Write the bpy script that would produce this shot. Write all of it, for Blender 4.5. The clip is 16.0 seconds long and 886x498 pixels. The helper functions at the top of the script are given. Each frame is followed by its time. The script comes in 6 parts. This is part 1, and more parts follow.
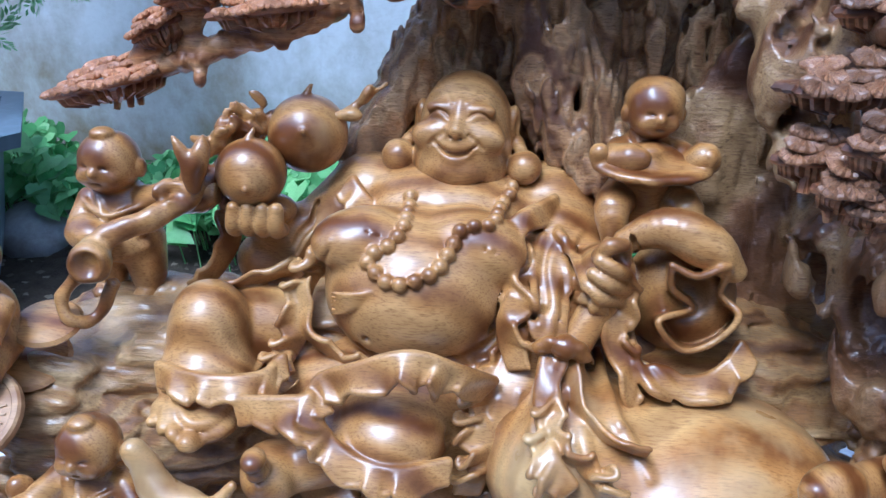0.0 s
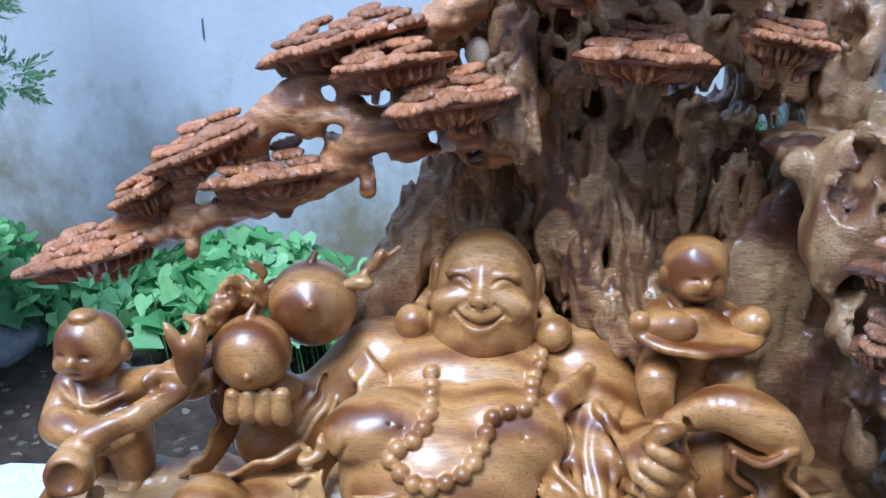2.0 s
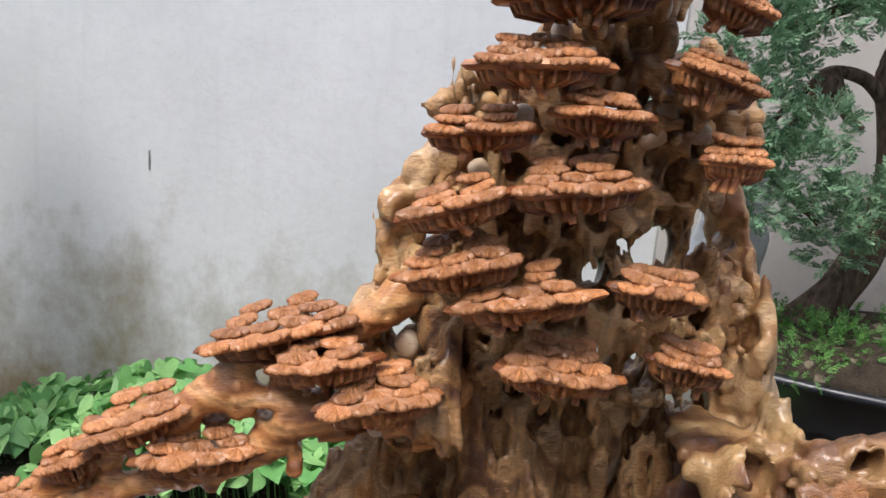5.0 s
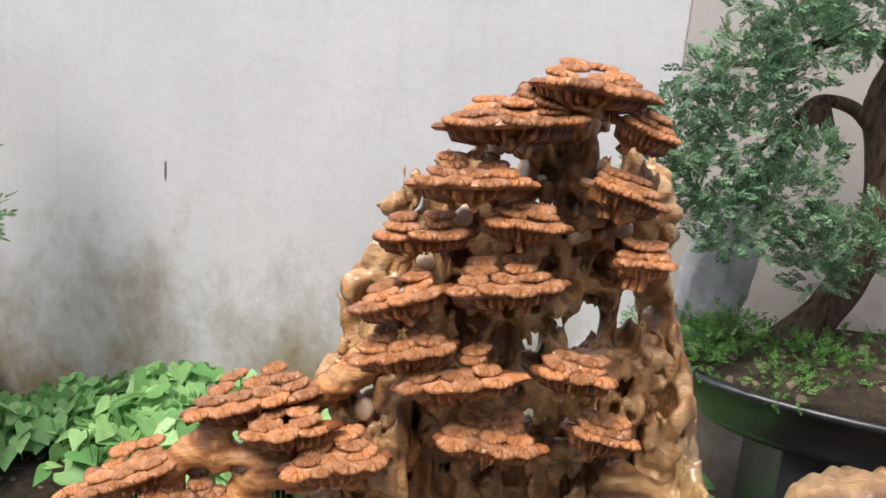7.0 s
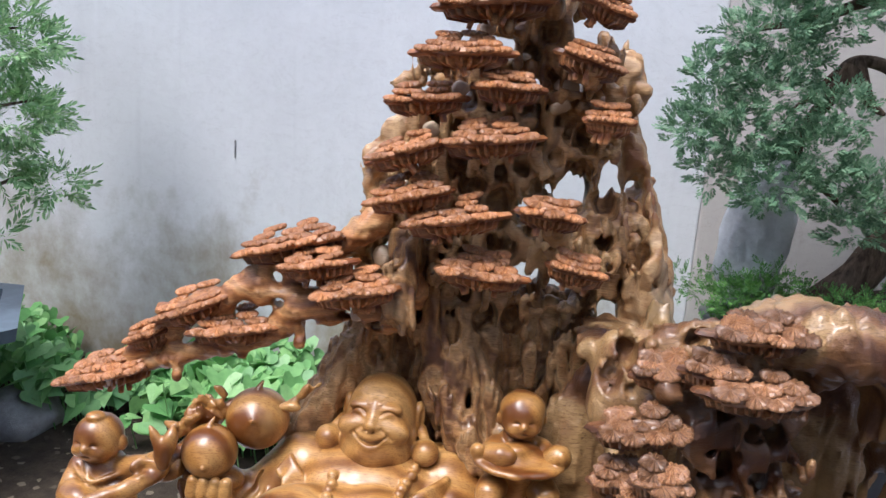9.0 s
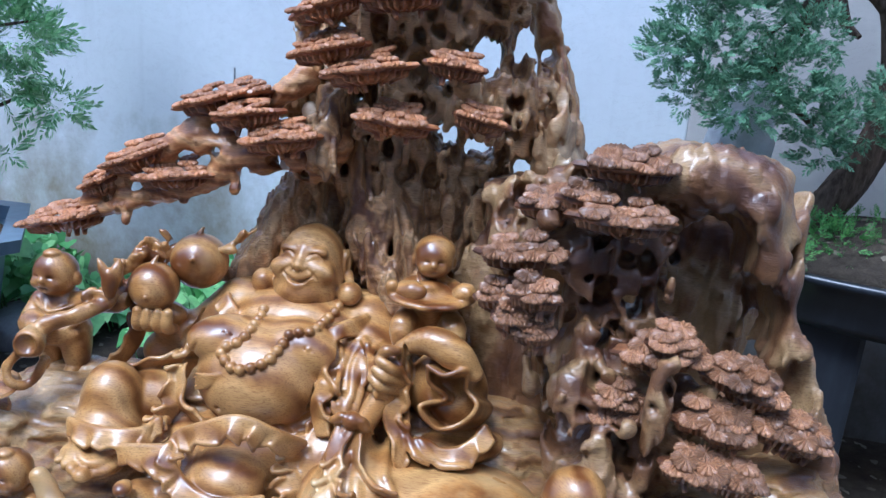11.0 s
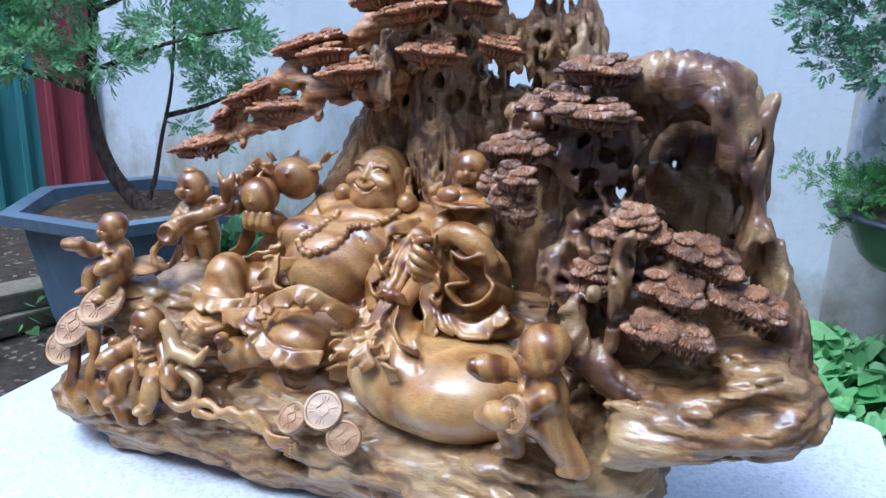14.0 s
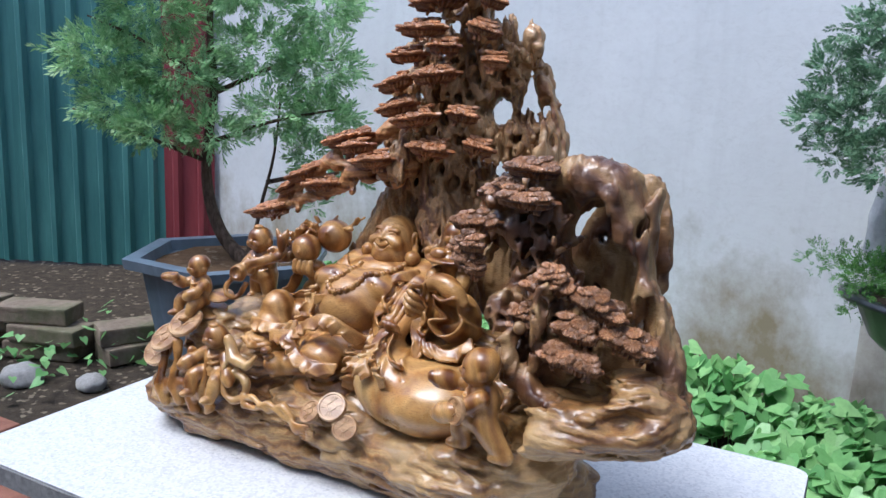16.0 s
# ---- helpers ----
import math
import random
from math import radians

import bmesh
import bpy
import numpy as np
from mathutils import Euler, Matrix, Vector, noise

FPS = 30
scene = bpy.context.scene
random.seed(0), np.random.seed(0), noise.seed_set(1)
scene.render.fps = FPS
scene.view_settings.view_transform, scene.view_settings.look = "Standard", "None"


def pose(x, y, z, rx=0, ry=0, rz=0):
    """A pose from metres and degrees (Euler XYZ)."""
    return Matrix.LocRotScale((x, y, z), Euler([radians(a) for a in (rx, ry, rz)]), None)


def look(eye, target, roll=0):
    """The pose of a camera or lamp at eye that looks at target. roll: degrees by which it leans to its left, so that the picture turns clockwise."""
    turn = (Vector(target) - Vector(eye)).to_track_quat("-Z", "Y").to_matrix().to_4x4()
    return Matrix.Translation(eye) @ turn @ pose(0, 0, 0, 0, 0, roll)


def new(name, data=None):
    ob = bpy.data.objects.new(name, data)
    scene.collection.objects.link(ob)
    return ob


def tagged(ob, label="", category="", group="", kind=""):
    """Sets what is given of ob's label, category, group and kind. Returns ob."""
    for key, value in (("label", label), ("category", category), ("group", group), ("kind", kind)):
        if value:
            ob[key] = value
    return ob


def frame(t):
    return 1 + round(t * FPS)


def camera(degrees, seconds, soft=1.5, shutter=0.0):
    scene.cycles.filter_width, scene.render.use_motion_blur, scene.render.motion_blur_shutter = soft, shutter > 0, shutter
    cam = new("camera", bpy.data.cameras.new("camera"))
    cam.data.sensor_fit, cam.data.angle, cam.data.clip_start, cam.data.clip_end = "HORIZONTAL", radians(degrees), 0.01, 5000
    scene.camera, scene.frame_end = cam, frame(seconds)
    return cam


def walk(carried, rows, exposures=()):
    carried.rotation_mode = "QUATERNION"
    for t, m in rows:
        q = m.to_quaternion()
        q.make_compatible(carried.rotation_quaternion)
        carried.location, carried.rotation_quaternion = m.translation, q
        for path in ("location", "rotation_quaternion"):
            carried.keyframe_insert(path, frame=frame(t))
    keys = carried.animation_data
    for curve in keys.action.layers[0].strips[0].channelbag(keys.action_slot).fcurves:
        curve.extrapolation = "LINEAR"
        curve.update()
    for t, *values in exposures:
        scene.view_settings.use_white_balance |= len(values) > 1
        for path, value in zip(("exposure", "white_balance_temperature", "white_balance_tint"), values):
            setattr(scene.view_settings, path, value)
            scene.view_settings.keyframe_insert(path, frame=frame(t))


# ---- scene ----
cam = camera(57.5, 16.0)
PATH = [
    (0, (0.167, -0.681, 0.68), (-0.303, 1.068, -0.169), 2.0),
    (0.5, (0.147, -0.651, 0.687), (-0.338, 1.107, -0.132), 1.0),
    (1, (0.118, -0.627, 0.697), (-0.334, 1.16, -0.08), 0.6),
    (1.5, (0.105, -0.61, 0.711), (-0.329, 1.196, -0.032), 0.6),
    (2, (0.094, -0.597, 0.735), (-0.313, 1.234, 0.042), 0.8),
    (2.5, (0.096, -0.598, 0.762), (-0.274, 1.263, 0.131), 1.3),
    (3, (0.104, -0.607, 0.787), (-0.23, 1.282, 0.223), 1.9),
    (3.5, (0.106, -0.61, 0.809), (-0.205, 1.297, 0.295), 2.4),
    (4, (0.102, -0.607, 0.835), (-0.202, 1.313, 0.365), 2.9),
    (4.5, (0.098, -0.604, 0.86), (-0.193, 1.325, 0.421), 3.8),
    (5, (0.094, -0.591, 0.888), (-0.189, 1.34, 0.452), 4.9),
    (7.3, (0.188, -0.687, 1.003), (-0.161, 1.226, 0.533), 5.5),
    (7.5, (0.208, -0.707, 0.992), (-0.166, 1.201, 0.521), 5.5),
    (8, (0.233, -0.744, 0.958), (-0.204, 1.15, 0.488), 5.0),
    (8.5, (0.248, -0.778, 0.923), (-0.227, 1.11, 0.464), 4.0),
    (9, (0.279, -0.821, 0.888), (-0.216, 1.062, 0.431), 4.2),
    (9.5, (0.331, -0.89, 0.859), (-0.166, 0.989, 0.387), 4.6),
    (10, (0.374, -0.942, 0.84), (-0.123, 0.933, 0.354), 4.7),
    (12.5, (0.545, -0.811, 0.732), (-0.182, 0.92, 0.042), 3.4),
    (13, (0.598, -0.833, 0.724), (-0.247, 0.847, 0.042), 2.1),
    (13.5, (0.668, -0.918, 0.727), (-0.275, 0.73, 0.099), 1.1),
    (14, (0.764, -0.999, 0.723), (-0.253, 0.628, 0.158), 1.3),
    (14.5, (0.852, -1.069, 0.751), (-0.223, 0.539, 0.244), 2.1),
    (15, (0.963, -1.114, 0.773), (-0.182, 0.459, 0.308), 2.7),
    (15.5, (1.074, -1.148, 0.775), (-0.141, 0.379, 0.336), 2.5),
    (16, (1.155, -1.199, 0.793), (-0.097, 0.308, 0.39), 2.6),
]
EXPOSURES = [
    (0.0, 0.95, 4400, 9), (2.0, 0.95, 4480, 9), (3.5, 1.02, 5000, 11), (4.5, 1.02, 6000, 12), (7.5, 1.08, 6600, 14),
    (9.0, 1.03, 5800, 14), (10.0, 0.95, 5050, 11), (12.5, 1.07, 4330, 8), (13.5, 1.02, 4430, 8), (14.5, 1.02, 4850, 8), (16.0, 0.85, 5400, 11),
]
walk(cam, [(t, look(eye, target, roll)) for t, eye, target, roll in PATH], EXPOSURES)

# ---- sky and sun ----
world = bpy.data.worlds.new("sky")
scene.world = world
world.use_nodes = True
wn = world.node_tree.nodes
sky = wn.new("ShaderNodeTexSky")
sky.sky_type = "NISHITA"
sky.sun_disc = False
SUN_UP, SUN_ROUND = 62.0, 205.0
sky.sun_elevation, sky.sun_rotation = radians(SUN_UP), radians(SUN_ROUND)
sky.air_density, sky.dust_density, sky.ozone_density = 1.0, 4.0, 1.0
world.node_tree.links.new(sky.outputs[0], wn["Background"].inputs[0])
wn["Background"].inputs[1].default_value = 0.15
lamp = bpy.data.lights.new("sun", "SUN")
lamp.energy, lamp.angle, lamp.color = 1.5, radians(25), (1.0, 0.96, 0.9)
sun = new("sun", lamp)
az, el = radians(SUN_ROUND), radians(SUN_UP)
away = Vector((math.sin(az) * math.cos(el), math.cos(az) * math.cos(el), math.sin(el)))
sun.matrix_world = look(tuple(away * 20), (0, 0, 0))

# ---- materials ----


class Shade:
    """A node material with short calls."""

    def __init__(self, name, rough=0.5, coat=0.0, coat_rough=0.1, metal=0.0, spec=0.5):
        self.mat = bpy.data.materials.new(name)
        self.mat.use_nodes = True
        self.nt = self.mat.node_tree
        self.p = self.nt.nodes["Principled BSDF"]
        self.set(self.p, "Roughness", rough)
        self.set(self.p, "Coat Weight", coat)
        self.set(self.p, "Coat Roughness", coat_rough)
        self.set(self.p, "Metallic", metal)
        self.set(self.p, "Specular IOR Level", spec)
        self.coord = self.nt.nodes.new("ShaderNodeTexCoord").outputs["Object"]

    def set(self, node, key, value):
        sock = node.inputs[key]
        if isinstance(value, bpy.types.NodeSocket):
            self.nt.links.new(value, sock)
        else:
            sock.default_value = value

    def node(self, kind, out=0, **values):
        n = self.nt.nodes.new("ShaderNode" + kind)
        for key, value in values.items():
            self.set(n, key.replace("_", " "), value)
        return n.outputs[out]

    def space(self, scale=(1, 1, 1), turn=(0, 0, 0), source=None):
        return self.node("Mapping", Vector=source or self.coord, Scale=scale, Rotation=tuple(radians(a) for a in turn))

    def noise(self, vector, scale, detail=4.0, rough=0.55, out=0, distort=0.0):
        return self.node("TexNoise", out, Vector=vector, Scale=scale, Detail=detail, Roughness=rough, Distortion=distort)

    def ramp(self, fac, stops):
        n = self.nt.nodes.new("ShaderNodeValToRGB")
        while len(n.color_ramp.elements) < len(stops):
            n.color_ramp.elements.new(0.5)
        for e, (at, c) in zip(n.color_ramp.elements, stops):
            e.position = at
            e.color = (*c, 1.0) if len(c) == 3 else c
        self.nt.links.new(fac, n.inputs[0])
        return n.outputs[0]

    def gray(self, fac, lo, hi, a=0.0, b=1.0):
        n = self.nt.nodes.new("ShaderNodeMapRange")
        self.set(n, 0, fac), self.set(n, 1, a), self.set(n, 2, b), self.set(n, 3, lo), self.set(n, 4, hi)
        return n.outputs[0]

    def mix(self, fac, a, b, kind="MIX"):
        n = self.nt.nodes.new("ShaderNodeMix")
        n.data_type, n.blend_type = "RGBA", kind
        self.set(n, 0, fac)
        self.set(n, 6, a if isinstance(a, bpy.types.NodeSocket) else (*a, 1.0))
        self.set(n, 7, b if isinstance(b, bpy.types.NodeSocket) else (*b, 1.0))
        return n.outputs[2]

    def math(self, kind, a, b=0.0):
        n = self.nt.nodes.new("ShaderNodeMath")
        n.operation = kind
        self.set(n, 0, a), self.set(n, 1, b)
        return n.outputs[0]

    def add_vec(self, a, b, scale):
        s = self.nt.nodes.new("ShaderNodeVectorMath")
        s.operation = "MULTIPLY_ADD"
        self.set(s, 0, b), self.set(s, 1, (scale,) * 3), self.set(s, 2, a)
        return s.outputs[0]

    def bump(self, height, strength, distance=0.002):
        n = self.nt.nodes.new("ShaderNodeBump")
        self.set(n, "Height", height), self.set(n, "Strength", strength), self.set(n, "Distance", distance)
        self.nt.links.new(n.outputs[0], self.p.inputs["Normal"])

    def colour(self, value):
        self.set(self.p, "Base Color", value if isinstance(value, bpy.types.NodeSocket) else (*value, 1.0))
        return self.mat

    def piece(self):
        return self.node("ObjectInfo", 5)

    def island(self):
        return self.node("NewGeometry", 8)


def carved_wood(name, dark, mid, light, bands=30.0, turn=(14, 0, 8), wobble=0.03, sap=0.0, sap_colour=(0.5, 0.33, 0.15), rough=0.36, coat=0.8, relief=0.25, deep=0.0012, swing=0.0, layer=0.30, lines=0.42, bend=4.5):
    """Lacquered solid timber: growth layers cut by the carved form, fine pores, patches of pale sapwood."""
    s = Shade(name, rough, coat * 0.75, 0.20, spec=0.4)
    base = s.space((1, 1, 1), turn)
    warp = s.noise(base, 6.0, 3.0, 0.5, out=1)
    bent = s.add_vec(base, warp, wobble)
    wave = s.nt.nodes.new("ShaderNodeTexWave")
    wave.wave_type, wave.bands_direction, wave.wave_profile = "BANDS", "Y", "SIN"
    s.set(wave, "Vector", bent), s.set(wave, "Scale", bands), s.set(wave, "Distortion", bend), s.set(wave, "Detail", 3.0), s.set(wave, "Detail Scale", 1.6)
    layers = wave.outputs[1]
    pores = s.noise(s.space((10, 70, 70), turn), 9.0, 4.0, 0.6)
    broad = s.noise(bent, 9.0, 5.0, 0.6)
    fac = s.math("ADD", s.math("MULTIPLY", layers, layer), s.math("MULTIPLY", broad, 0.85))
    c = s.ramp(fac, [(0.36, dark), (0.56, mid), (0.78, light)])
    c = s.mix(s.gray(layers, 0.0, lines, 0.78, 0.99), c, dark)
    c = s.mix(s.gray(pores, 0.0, 0.75, 0.48, 0.74), c, dark)
    if sap > 0:
        patch = s.noise(s.space((1, 1, 0.6)), 6.5, 5.0, 0.6)
        c = s.mix(s.gray(patch, 0.0, 0.85, 0.58 - sap, 0.80 - sap), c, sap_colour)
    if swing > 0:
        tint = s.gray(s.piece(), -swing, swing)
        hsv = s.nt.nodes.new("ShaderNodeHueSaturation")
        s.set(hsv, "Value", s.math("ADD", tint, 1.0)), s.set(hsv, "Color", c)
        c = hsv.outputs[0]
    s.set(s.p, "Roughness", s.gray(broad, rough - 0.08, rough + 0.16, 0.3, 0.7))
    fine = s.noise(s.space((1, 2.5, 2.5), turn), 55.0, 6.0, 0.65)
    s.bump(s.math("ADD", s.math("MULTIPLY", pores, 0.4), fine), relief, deep)
    return s.colour(c)


WOOD_FIGURE = carved_wood("golden_wood", (0.14, 0.046, 0.009), (0.40, 0.192, 0.048), (0.57, 0.325, 0.105), bands=9, turn=(-12, 0, 6), wobble=0.06, sap=0.03, sap_colour=(0.58, 0.37, 0.13), rough=0.36, coat=0.7, relief=0.15, layer=0.30, lines=0.30, bend=1.6)
WOOD_SACK = carved_wood("sack_wood", (0.16, 0.056, 0.012), (0.42, 0.195, 0.046), (0.58, 0.34, 0.11), bands=6, turn=(20, 0, -20), wobble=0.10, sap=0.06, sap_colour=(0.60, 0.42, 0.18), relief=0.12, rough=0.30, coat=0.7, layer=0.30, lines=0.40, bend=2.0)
WOOD_BASE = carved_wood("root_wood", (0.11, 0.045, 0.014), (0.31, 0.152, 0.042), (0.52, 0.33, 0.125), bands=16, turn=(75, 0, 0), wobble=0.07, sap=0.08, sap_colour=(0.52, 0.36, 0.16), relief=0.7, deep=0.004)
WOOD_TRUNK = carved_wood("trunk_wood", (0.11, 0.038, 0.010), (0.46, 0.238, 0.084), (0.64, 0.41, 0.18), bands=16, turn=(0, 78, 0), wobble=0.08, sap=0.09, sap_colour=(0.62, 0.42, 0.20), relief=0.9, deep=0.006)
WOOD_RIDGE = carved_wood("ridge_wood", (0.075, 0.026, 0.009), (0.22, 0.105, 0.038), (0.46, 0.29, 0.12), bands=5, turn=(0, 75, 20), wobble=0.16, sap=0.05, sap_colour=(0.54, 0.38, 0.17), relief=0.7, deep=0.004, lines=0.2, bend=2.0)
WOOD_SAP = carved_wood("sapwood", (0.22, 0.09, 0.03), (0.46, 0.26, 0.10), (0.62, 0.43, 0.22), bands=14, turn=(0, 70, 0), wobble=0.06, sap=0.06, sap_colour=(0.70, 0.54, 0.33), relief=0.7, deep=0.004)
WOOD_PAD = carved_wood("pine_wood", (0.17, 0.052, 0.016), (0.43, 0.175, 0.058), (0.60, 0.32, 0.13), bands=18, turn=(80, 10, 0), relief=0.4, rough=0.42, coat=0.3, swing=0.3)
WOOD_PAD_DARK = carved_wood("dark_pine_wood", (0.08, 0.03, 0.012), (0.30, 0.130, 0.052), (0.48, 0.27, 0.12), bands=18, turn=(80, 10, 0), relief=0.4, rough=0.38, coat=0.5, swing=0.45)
WOOD_PAD_BOUGH = carved_wood("bough_wood", (0.15, 0.048, 0.014), (0.44, 0.19, 0.058), (0.62, 0.35, 0.14), bands=14, turn=(80, 10, 0), relief=0.6, deep=0.003, rough=0.40, coat=0.5)
# pale bare wood, made brighter in colour to stand for sunlight on it
WOOD_CHIP_SUNLIT = carved_wood("sunlit_sapwood", (0.42, 0.28, 0.15), (0.66, 0.52, 0.36), (0.80, 0.70, 0.56), bands=10, relief=0.3, rough=0.5, coat=0.2)
WOOD_COIN = carved_wood("coin_wood", (0.26, 0.13, 0.05), (0.46, 0.27, 0.12), (0.58, 0.39, 0.19), bands=9, relief=0.3, rough=0.4, coat=0.4)


def plaster(name, low, tint, stain):
    s = Shade(name, 0.85, spec=0.25)
    big = s.noise(s.coord, 0.9, 5.0, 0.6)
    fine = s.noise(s.coord, 26.0, 6.0, 0.65)
    streak = s.noise(s.space((5, 5, 0.35)), 1.6, 4.0, 0.6)
    c = s.ramp(big, [(0.3, low), (0.7, tint)])
    c = s.mix(s.gray(fine, 0.0, 0.35, 0.45, 0.8), c, tuple(v * 0.72 for v in tint))
    c = s.mix(s.gray(streak, 0.0, 0.3, 0.55, 0.8), c, tuple(v * 0.7 for v in low))
    z = s.node("SeparateXYZ", 2, Vector=s.coord)
    ragged = s.math("ADD", z, s.gray(s.noise(s.space((1, 1, 0.8)), 2.3, 6.0, 0.7), -0.75, 0.75, 0.2, 0.8))
    c = s.mix(s.gray(ragged, 0.9, 0.0, -0.75, 0.12), c, stain)
    hair = s.noise(s.space((1, 1, 2.4)), 3.1, 8.0, 0.75, distort=1.5)
    line = s.math("ABSOLUTE", s.math("SUBTRACT", hair, 0.5))
    c = s.mix(s.gray(line, 0.3, 0.0, 0.0, 0.006), c, (0.16, 0.15, 0.14))
    s.bump(s.math("ADD", fine, s.math("MULTIPLY", big, 2.0)), 0.35, 0.004)
    return s.colour(c)


PLASTER = plaster("weathered_plaster", (0.47, 0.49, 0.495), (0.575, 0.595, 0.60), (0.19, 0.15, 0.075))
# same plaster with the shade behind the bonsai put into its colour
PLASTER_SHADED = plaster("shaded_plaster", (0.36, 0.34, 0.31), (0.45, 0.43, 0.40), (0.11, 0.08, 0.05))


def stone_slab():
    s = Shade("terrazzo", 0.45, spec=0.5)
    v = s.node("TexVoronoi", 1, Vector=s.coord, Scale=190.0)
    g = s.node("SeparateColor", 0, Color=v)
    c = s.ramp(g, [(0.0, (0.49, 0.50, 0.51)), (0.5, (0.60, 0.61, 0.61)), (0.93, (0.65, 0.65, 0.64)), (0.99, (0.45, 0.45, 0.46))])
    n = s.noise(s.coord, 4.0, 5.0)
    c = s.mix(s.gray(n, 0.0, 0.25, 0.45, 0.75), c, (0.60, 0.60, 0.58))
    s.bump(s.noise(s.coord, 180.0, 3.0), 0.15, 0.001)
    return s.colour(c)


def rough_stone(name, a, b, scale=9.0, moss=0.0):
    s = Shade(name, 0.9, spec=0.25)
    n = s.noise(s.coord, scale, 8.0, 0.65)
    c = s.ramp(n, [(0.3, a), (0.7, b)])
    if moss > 0:
        c = s.mix(s.gray(s.noise(s.coord, scale * 0.6, 5.0), 0.0, moss, 0.45, 0.62), c, (0.05, 0.08, 0.025))
    c = s.mix(s.gray(s.piece(), 0.0, 0.3), c, a)
    s.bump(s.noise(s.coord, scale * 4, 8.0, 0.7), 0.7, 0.01)
    return s.colour(c)


def leaf_mat(name, a, b, rough=0.42, by_piece=False):
    s = Shade(name, rough, spec=0.4)
    r = s.piece() if by_piece else s.island()
    c = s.ramp(r, [(0.0, a), (1.0, b)])
    c = s.mix(s.gray(s.noise(s.coord, 30.0, 3.0), 0.0, 0.35, 0.4, 0.7), c, tuple(v * 0.6 for v in a))
    s.set(s.p, "Subsurface Weight", 0.0)
    t = s.nt.nodes.new("ShaderNodeBsdfTranslucent")
    s.set(t, "Color", c)
    m = s.nt.nodes.new("ShaderNodeMixShader")
    s.set(m, 0, 0.3)
    s.nt.links.new(s.p.outputs[0], m.inputs[1])
    s.nt.links.new(t.outputs[0], m.inputs[2])
    s.nt.links.new(m.outputs[0], s.nt.nodes["Material Output"].inputs[0])
    return s.colour(c)


def glazed(name, a, b, rough=0.4):
    s = Shade(name, rough, 0.15, 0.2)
    n = s.noise(s.coord, 6.0, 6.0, 0.6)
    c = s.ramp(n, [(0.3, a), (0.75, b)])
    c = s.mix(s.gray(s.noise(s.space((6, 6, 0.8)), 4.0, 5.0), 0.0, 0.3, 0.5, 0.8), c, tuple(v * 1.5 + 0.02 for v in b))
    s.bump(s.noise(s.coord, 40.0, 5.0), 0.2, 0.003)
    return s.colour(c)


def soil_mat(name, a, b):
    s = Shade(name, 0.95, spec=0.2)
    n = s.noise(s.coord, 14.0, 8.0, 0.7)
    c = s.ramp(n, [(0.3, a), (0.72, b)])
    pale = s.node("TexVoronoi", 1, Vector=s.coord, Scale=45.0)
    g = s.node("SeparateColor", 0, Color=pale)
    c = s.mix(s.gray(g, 0.0, 0.55, 0.93, 0.95), c, (0.33, 0.28, 0.2))
    s.bump(s.noise(s.coord, 60.0, 8.0, 0.7), 0.9, 0.02)
    return s.colour(c)


def painted_sheet(name, a, b):
    s = Shade(name, 0.5, spec=0.4)
    n = s.noise(s.space((3, 3, 0.5)), 2.5, 6.0, 0.65)
    c = s.ramp(n, [(0.3, a), (0.7, b)])
    c = s.mix(s.gray(s.noise(s.space((30, 30, 1.2)), 3.0, 5.0), 0.0, 0.3, 0.6, 0.8), c, tuple(min(1, v * 1.8 + 0.03) for v in b))
    return s.colour(c)


def bark_mat(name, a, b):
    s = Shade(name, 0.9, spec=0.2)
    n = s.noise(s.space((1, 1, 0.25)), 60.0, 6.0, 0.65)
    s.bump(n, 0.8, 0.006)
    return s.colour(s.ramp(n, [(0.35, a), (0.7, b)]))


SLAB = stone_slab()
SLAB_EDGE = rough_stone("slab_edge", (0.16, 0.16, 0.165), (0.36, 0.36, 0.355), 60.0)
CONCRETE = rough_stone("concrete", (0.27, 0.265, 0.25), (0.42, 0.41, 0.39), 7.0)
BRICK_OLD = rough_stone("mossy_brick", (0.13, 0.10, 0.075), (0.30, 0.245, 0.18), 10.0, 0.6)
BRICK_RED = rough_stone("red_brick", (0.17, 0.075, 0.05), (0.30, 0.14, 0.095), 12.0)
ROCK = rough_stone("grey_rock", (0.40, 0.405, 0.41), (0.72, 0.725, 0.73), 11.0)
POT_BLUE = glazed("slate_blue_glaze", (0.075, 0.105, 0.14), (0.13, 0.175, 0.22), 0.5)
POT_BLACK = glazed("black_glaze", (0.012, 0.014, 0.018), (0.03, 0.034, 0.04), 0.32)
SOIL = soil_mat("garden_soil", (0.028, 0.022, 0.016), (0.085, 0.066, 0.045))
POT_SOIL = soil_mat("pot_soil", (0.085, 0.05, 0.026), (0.17, 0.105, 0.055))
SHEET_GREEN = painted_sheet("green_sheet", (0.035, 0.125, 0.12), (0.08, 0.22, 0.20))
SHEET_RED = painted_sheet("red_sheet", (0.15, 0.025, 0.032), (0.25, 0.05, 0.055))
BARK = bark_mat("juniper_bark", (0.045, 0.03, 0.02), (0.17, 0.12, 0.085))
LEAF_BED = leaf_mat("heart_leaf", (0.13, 0.34, 0.10), (0.33, 0.58, 0.22), by_piece=True)
LEAF_BED_FAR = leaf_mat("heart_leaf_mass", (0.13, 0.34, 0.10), (0.33, 0.58, 0.22))
LEAF_LIGHT = leaf_mat("cypress_spray", (0.18, 0.38, 0.14), (0.44, 0.64, 0.33), 0.55)
